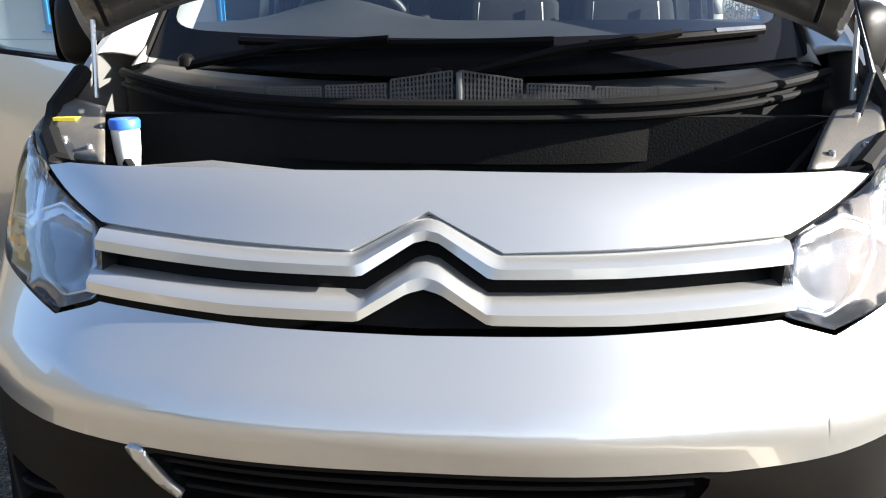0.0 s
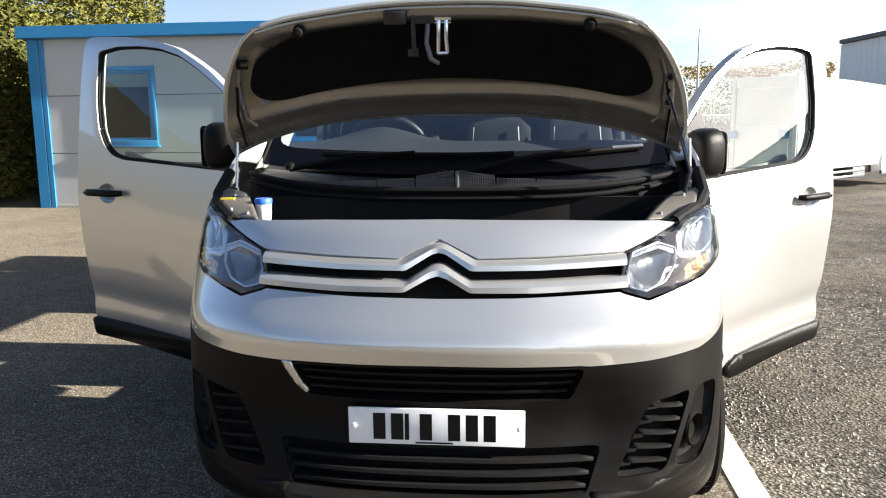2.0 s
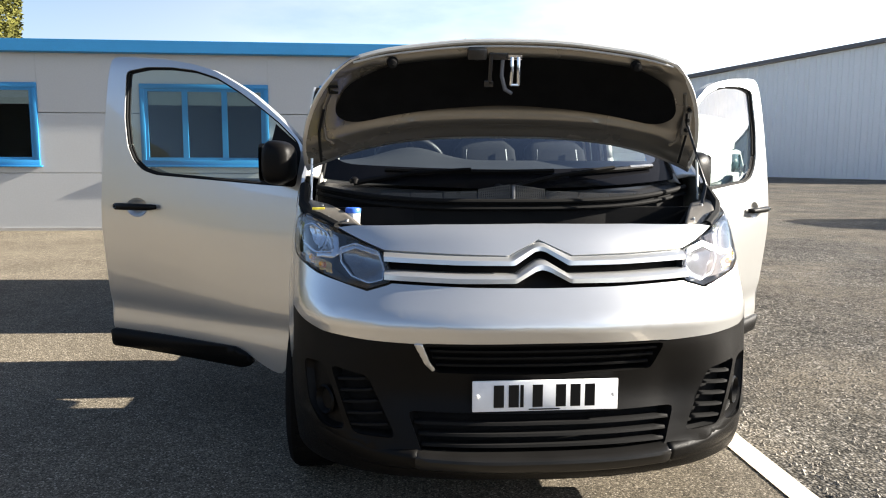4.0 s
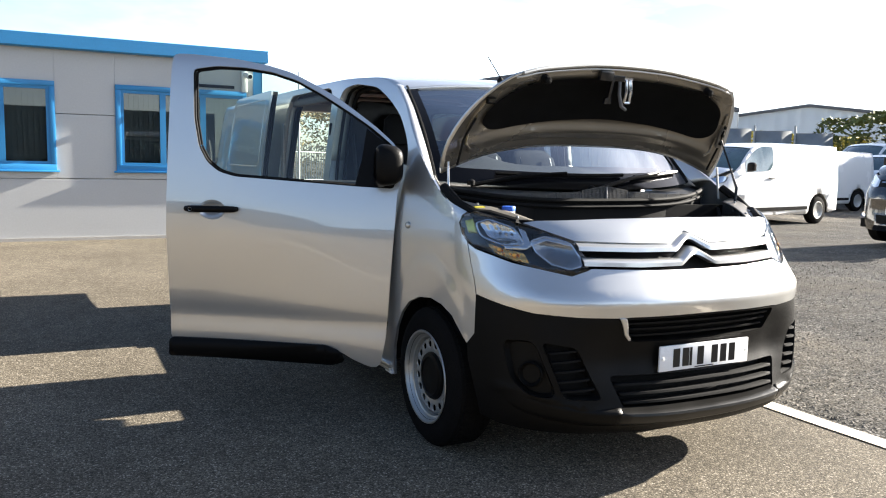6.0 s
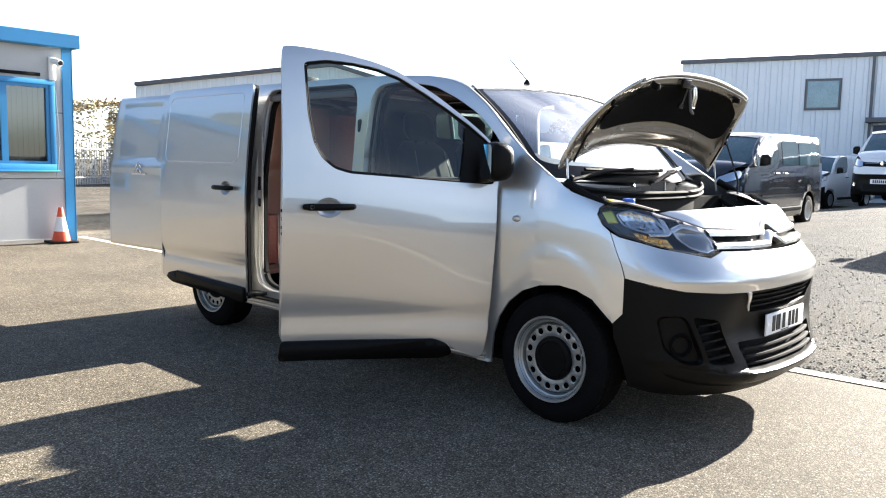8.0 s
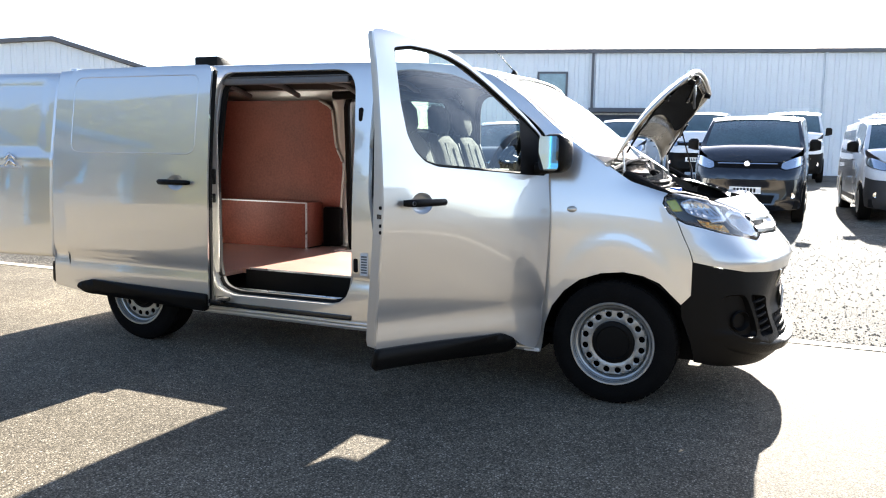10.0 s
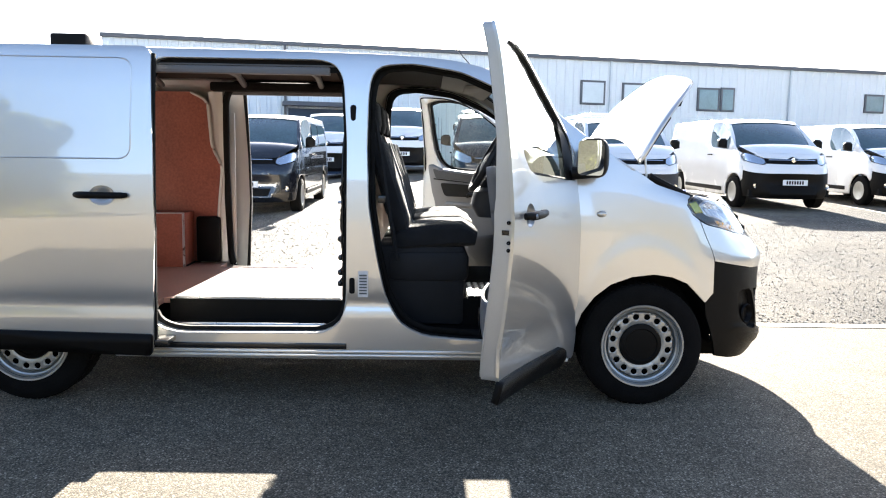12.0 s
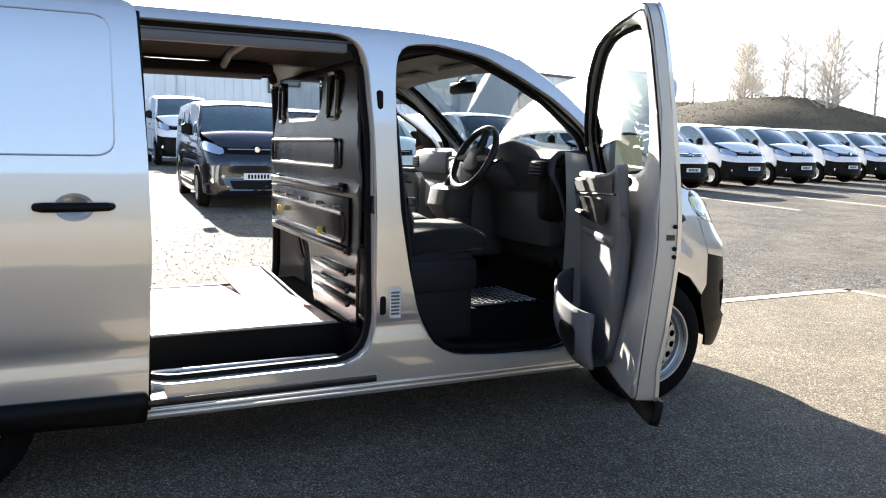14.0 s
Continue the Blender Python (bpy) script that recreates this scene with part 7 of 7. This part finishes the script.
shed3 = empty("far_shed", label="distant pale gabled shed", category="shed")
part("wall", ribbed((50.0, 49.0), (64.0, 33.0), lambda t: float(np.interp(t, [0, .35, 1], [5.4, 6.5, 4.9])), 0, 1.0), SHEETW, shed3)
bm = bmesh.new()
for t0, t1 in ((0, .35), (.35, 1)):
    pa, pb = Vector((50, 49)).lerp(Vector((64, 33)), t0), Vector((50, 49)).lerp(Vector((64, 33)), t1)
    za, zb = (float(np.interp(t, [0, .35, 1], [5.4, 6.5, 4.9])) for t in (t0, t1))
    vv = [bm.verts.new(p) for p in ((pa.x - .2, pa.y - .2, za), (pb.x - .2, pb.y - .2, zb), (pb.x - .2, pb.y - .2, zb + .25), (pa.x - .2, pa.y - .2, za + .25), (pb.x + 15, pb.y + 13, zb + .25), (pa.x + 15, pa.y + 13, za + .25))]
    bm.faces.new(vv[:4]), bm.faces.new((vv[3], vv[2], vv[4], vv[5]))
part("roof", bm, ROOFDK, shed3)

FENCE = mat("galvanised", (0.30, 0.31, 0.31), 0.5, 0.5, 0.12, 4, 60)
scr = empty("mesh_screen", label="grey mesh screens on posts at the yard edge", category="screen")
for k in range(3):
    p, q = Vector((26.2 + 1.3 * k, 25.6 - 1.2 * k)), Vector((27.4 + 1.3 * k, 24.5 - 1.2 * k))
    bm = bmesh.new()
    vv = [bm.verts.new(c) for c in ((p.x, p.y, .6), (q.x, q.y, .6), (q.x, q.y, 3.2 - .1 * k), (p.x, p.y, 3.2 - .1 * k))]
    bm.faces.new(vv)
    thick(part("screen_panel", bm, FENCE, scr), .04)
    part("post", tube(bmesh.new(), [(p.x, p.y, 0), (p.x, p.y, 3.35)], .05, 8), FENCE, scr)

pal = empty("palisade_fence", label="grey steel palisade fence", category="fence")


def palisade(a, b, h, parent):
    a, b = Vector(a), Vector(b)
    L = (b - a).length
    n = int(L / .16)
    first = None
    for i in range(n):
        p = a.lerp(b, i / n)
        if first is None:
            bm = boxes(((-.035, -.01, .1), (.035, .01, h)))
            for q in bm.verts:
                if q.co.z > 1:
                    q.co.x *= .3
            first = part("pale", bm, FENCE, parent, smooth=False)
            first.location = (p.x, p.y, lie(p.x, p.y))
        else:
            o = first.copy()
            scene.collection.objects.link(o)
            o.location = (p.x, p.y, lie(p.x, p.y))
    for z in (.4, h - .35):
        part("fence_rail", tube(bmesh.new(), [(a.x, a.y, z), (b.x, b.y, z)], .03, 6), FENCE, parent)


palisade((3.5, 30.0), (14.5, 36.0), 2.0, pal)
pal2 = empty("palisade_fence", label="grey steel palisade fence beside the warehouse", category="fence")
palisade((31.0, 2.6), (31.4, 1.2), 2.3, pal2)

# plain unseen walls closing the yard behind the camera's way, added to darken reflections
WALLM = mat("unseen_wall", (0.032, 0.032, 0.024), 0.9, 0, 0.2, .5, 20, 0.2, 30)
# the 11 m stretch is there to darken what the driver's door mirrors
for a, b in (((-34, -30, 0), (8, -29.7, 4.2)), ((-34.3, -30, 0), (-34, -7, 11.0)), ((-34.3, -6.99, 0), (-34, 50, 6.0))):
    tagged(ob_of("unseen_wall", boxes((a, b)), WALLM), "plain dark unseen wall closing the yard, added to darken reflections", "wall", kind="structure")

# ---- planting ----
LEAF = mat("conifer_leaf", (0.105, 0.10, 0.022), 0.8, 0, 0.5, .55, 9, col2=(0.045, 0.058, 0.016), spec=0.15)
LEAF2 = mat("shrub_leaf", (0.13, 0.14, 0.03), 0.7, 0, 0.4, .8, 20, col2=(0.055, 0.07, 0.02))
BARK = mat("bark", (0.46, 0.42, 0.37), 0.9, 0, 0.3, 6, 60, 0.4, 60)
SCRUB = mat("dry_scrub", (0.16, 0.135, 0.095), 0.9, 0, 0.3, .6, 10, col2=(0.12, 0.10, 0.07), spec=0.05)
EARTH = mat("bank_earth", (0.125, 0.105, 0.076), 0.95, 0, 0.3, .3, 8, 0.5, 10, spec=0.05)
EARTH.node_tree.nodes["Principled BSDF"].inputs["Diffuse Roughness"].default_value = 0.8


def leaves(bm, pts, size, seed):
    r = random.Random(seed)
    for p in pts:
        a, b = r.uniform(0, 6.28), r.uniform(-.9, .9)
        u = Vector((math.cos(a), math.sin(a), b)).normalized()
        w = u.cross(Vector((r.uniform(-1, 1), r.uniform(-1, 1), r.uniform(-1, 1)))).normalized()
        s = size * r.uniform(.5, 1.3)
        c = Vector(p)
        q = [bm.verts.new(c + u * s * x + w * s * y) for x, y in ((-1, 0), (-.2, -.5), (1, 0), (.2, .5))]
        bm.faces.new(q)
    return bm


def hedge_cloud(x0, x1, y0, y1, h, n, seed):
    """Points on the rough outside of a clipped hedge block."""
    r = random.Random(seed)
    out = []
    for k in range(n):
        x, y, z = r.uniform(x0, x1), r.uniform(y0, y1), h * r.random()
        s = r.randrange(6)
        if s == 0:
            x = x0
        elif s in (1, 2):
            x = x1
        elif s in (3, 4):
            y = y0
        else:
            z = h
        b = noise.noise((x * .55, y * .55, z * .55)) * .55 + noise.noise((x * 1.7, y * 1.7, z * 1.7)) * .22
        c = Vector(((x0 + x1) / 2, (y0 + y1) / 2, h * .5))
        d = (Vector((x, y, z)) - c).normalized()
        p = Vector((x, y, z)) + d * (b - .1 - .25 * r.random())
        out.append((p.x, p.y, max(.02, p.z * (1 + .1 * noise.noise((x * .3, y * .3, 3))))))
    return out


hd = bmesh.new()
leaves(hd, hedge_cloud(-14, -9.35, 9.5, 18.5, 5.2, 100000, 3), .062, 5)
hedge = tagged(ob_of("conifer_hedge", hd, LEAF, smooth=False), "tall clipped conifer hedge beside the office", "hedge", kind="stuff")
hd = bmesh.new()
leaves(hd, hedge_cloud(-12, -9.9, 18, 20, 5.4, 26000, 8), .062, 6)
tagged(ob_of("conifer_hedge", hd, LEAF, smooth=False), "tall conifer hedge behind the office", "hedge", kind="stuff")
tagged(ob_of("hedge_core", boxes(((-13.2, 10.7, 0), (-10.5, 17.6, 4.0)), ((-11.6, 18.3, 0), (-10.8, 19.4, 4.2))), LEAF, smooth=False), "dark woody inside of the conifer hedge", "hedge", kind="stuff")
sh = bmesh.new()
leaves(sh, hedge_cloud(30, 44, 30, 33, 3.4, 7000, 11), .16, 12)
tagged(ob_of("yellow_hedge", sh, mat("yellow_leaf", (0.32, 0.26, 0.03), 0.7, 0, 0.4, .6, 10, col2=(0.12, 0.13, 0.03)), smooth=False), "yellow-green flowering hedge beyond the vans", "hedge", kind="stuff")
sh = bmesh.new()
leaves(sh, hedge_cloud(31, 37, 20, 24, 3.9, 6000, 13), .16, 14)
tagged(ob_of("green_bush", sh, LEAF2, smooth=False), "green bushes beside the warehouse", "bush", kind="stuff")
sh = bmesh.new()
leaves(sh, hedge_cloud(7, 14, 35, 39, 3.9, 14000, 15), .085, 16)
tagged(ob_of("dry_bush", sh, mat("straw_twig", (0.46, 0.37, 0.22), 0.9, 0, 0.35, .9, 12, col2=(0.26, 0.22, 0.12)), smooth=False), "brown bare bushes behind the fence", "bush", kind="stuff")


def bank(i, j):
    x = 20 + 75 * i
    y = -78 + 55 * j
    d = math.exp(-((j - .52 - .1 * math.sin(i * 5)) / .22) ** 2)
    return Vector((x + (1 - i) * 8 * j, y - 22 * i * (1 - j) * 0, lie(27, -30) - .3 + (5.2 - 2.2 * (1 - i) ** 2 * 0) * d * sm(-.05, .2, i) + .5 * noise.noise((x * .15, y * .15, 0))))


tagged(ob_of("bank", grid(50, 30, bank), EARTH), "brown earth bank beyond the parked vans", "bank", kind="structure")
sb = bmesh.new()
r_ = random.Random(21)
pts_ = []
for k in range(22000):
    i, j = r_.random(), .3 + .5 * r_.random()
    p = bank(i, j)
    pts_.append(p + Vector((0, 0, r_.random() ** 2 * .22)))
leaves(sb, pts_, .07, 22)
tagged(ob_of("scrub", sb, SCRUB, smooth=False), "dry brown scrub covering the bank", "scrub", kind="stuff")


def bare_tree(x, y, z, h, seed):
    t = empty("bare_tree", label="bare-branched birch tree on the bank", category="tree", group="bare trees on the bank")
    r = random.Random(seed)
    bm = bmesh.new()
    top = Vector((r.uniform(-.4, .4), r.uniform(-.4, .4), h))
    tube(bm, [(0, 0, -.5), (top.x * .3, top.y * .3, h * .4), tuple(top)], [.13, .08, .02], 6)
    part("trunk", bm, BARK, t)
    bm, tips = bmesh.new(), []
    for k in range(64):
        f = r.uniform(.18, .97)
        a = r.uniform(0, 6.28)
        L = h * .30 * (1.1 - f) + .4
        s = Vector((top.x * f, top.y * f, h * f))
        e = s + Vector((math.cos(a) * L, math.sin(a) * L, L * r.uniform(.5, 1.1)))
        tube(bm, [s, s.lerp(e, .5) + Vector((0, 0, -.05)), e], [.03, .02, .011], 4, False)
        for j in range(8):
            b = s.lerp(e, r.uniform(.3, 1))
            q = b + Vector((r.uniform(-.6, .6), r.uniform(-.6, .6), r.uniform(.1, .7)))
            tube(bm, [b, q], [.012, .007], 3, False)
            tips += [b.lerp(q, u) for u in (.4, .8, 1)]
    part("crown", bm, BARK, t)
    tw = bmesh.new()
    leaves(tw, [p + Vector((r.uniform(-.15, .15), r.uniform(-.15, .15), r.uniform(-.1, .15))) for p in tips[::6]], .04, seed)
    part("foliage", tw, SCRUB, t)
    t.location = (x, y, z)


for k, (x, y, h) in enumerate(((44, -46, 7.2), (43, -45, 6.4), (45.5, -47, 7.6), (42, -44, 6.6), (46, -49, 7.4), (41.5, -47.5, 7.8), (38, -46, 6.4), (39, -49, 7.6), (36.5, -47, 7.4), (35, -44.5, 6.2), (40, -52, 7.8), (43.5, -50, 7.6), (33, -47, 7.2), (34, -51, 7.6), (47.5, -44, 5.6), (52, -42, 4.5), (31, -49, 7), (35, -56, 7.2), (28, -52, 6.5), (29, -46, 6))):
    bare_tree(x, y, 3.0, h, 40 + k)
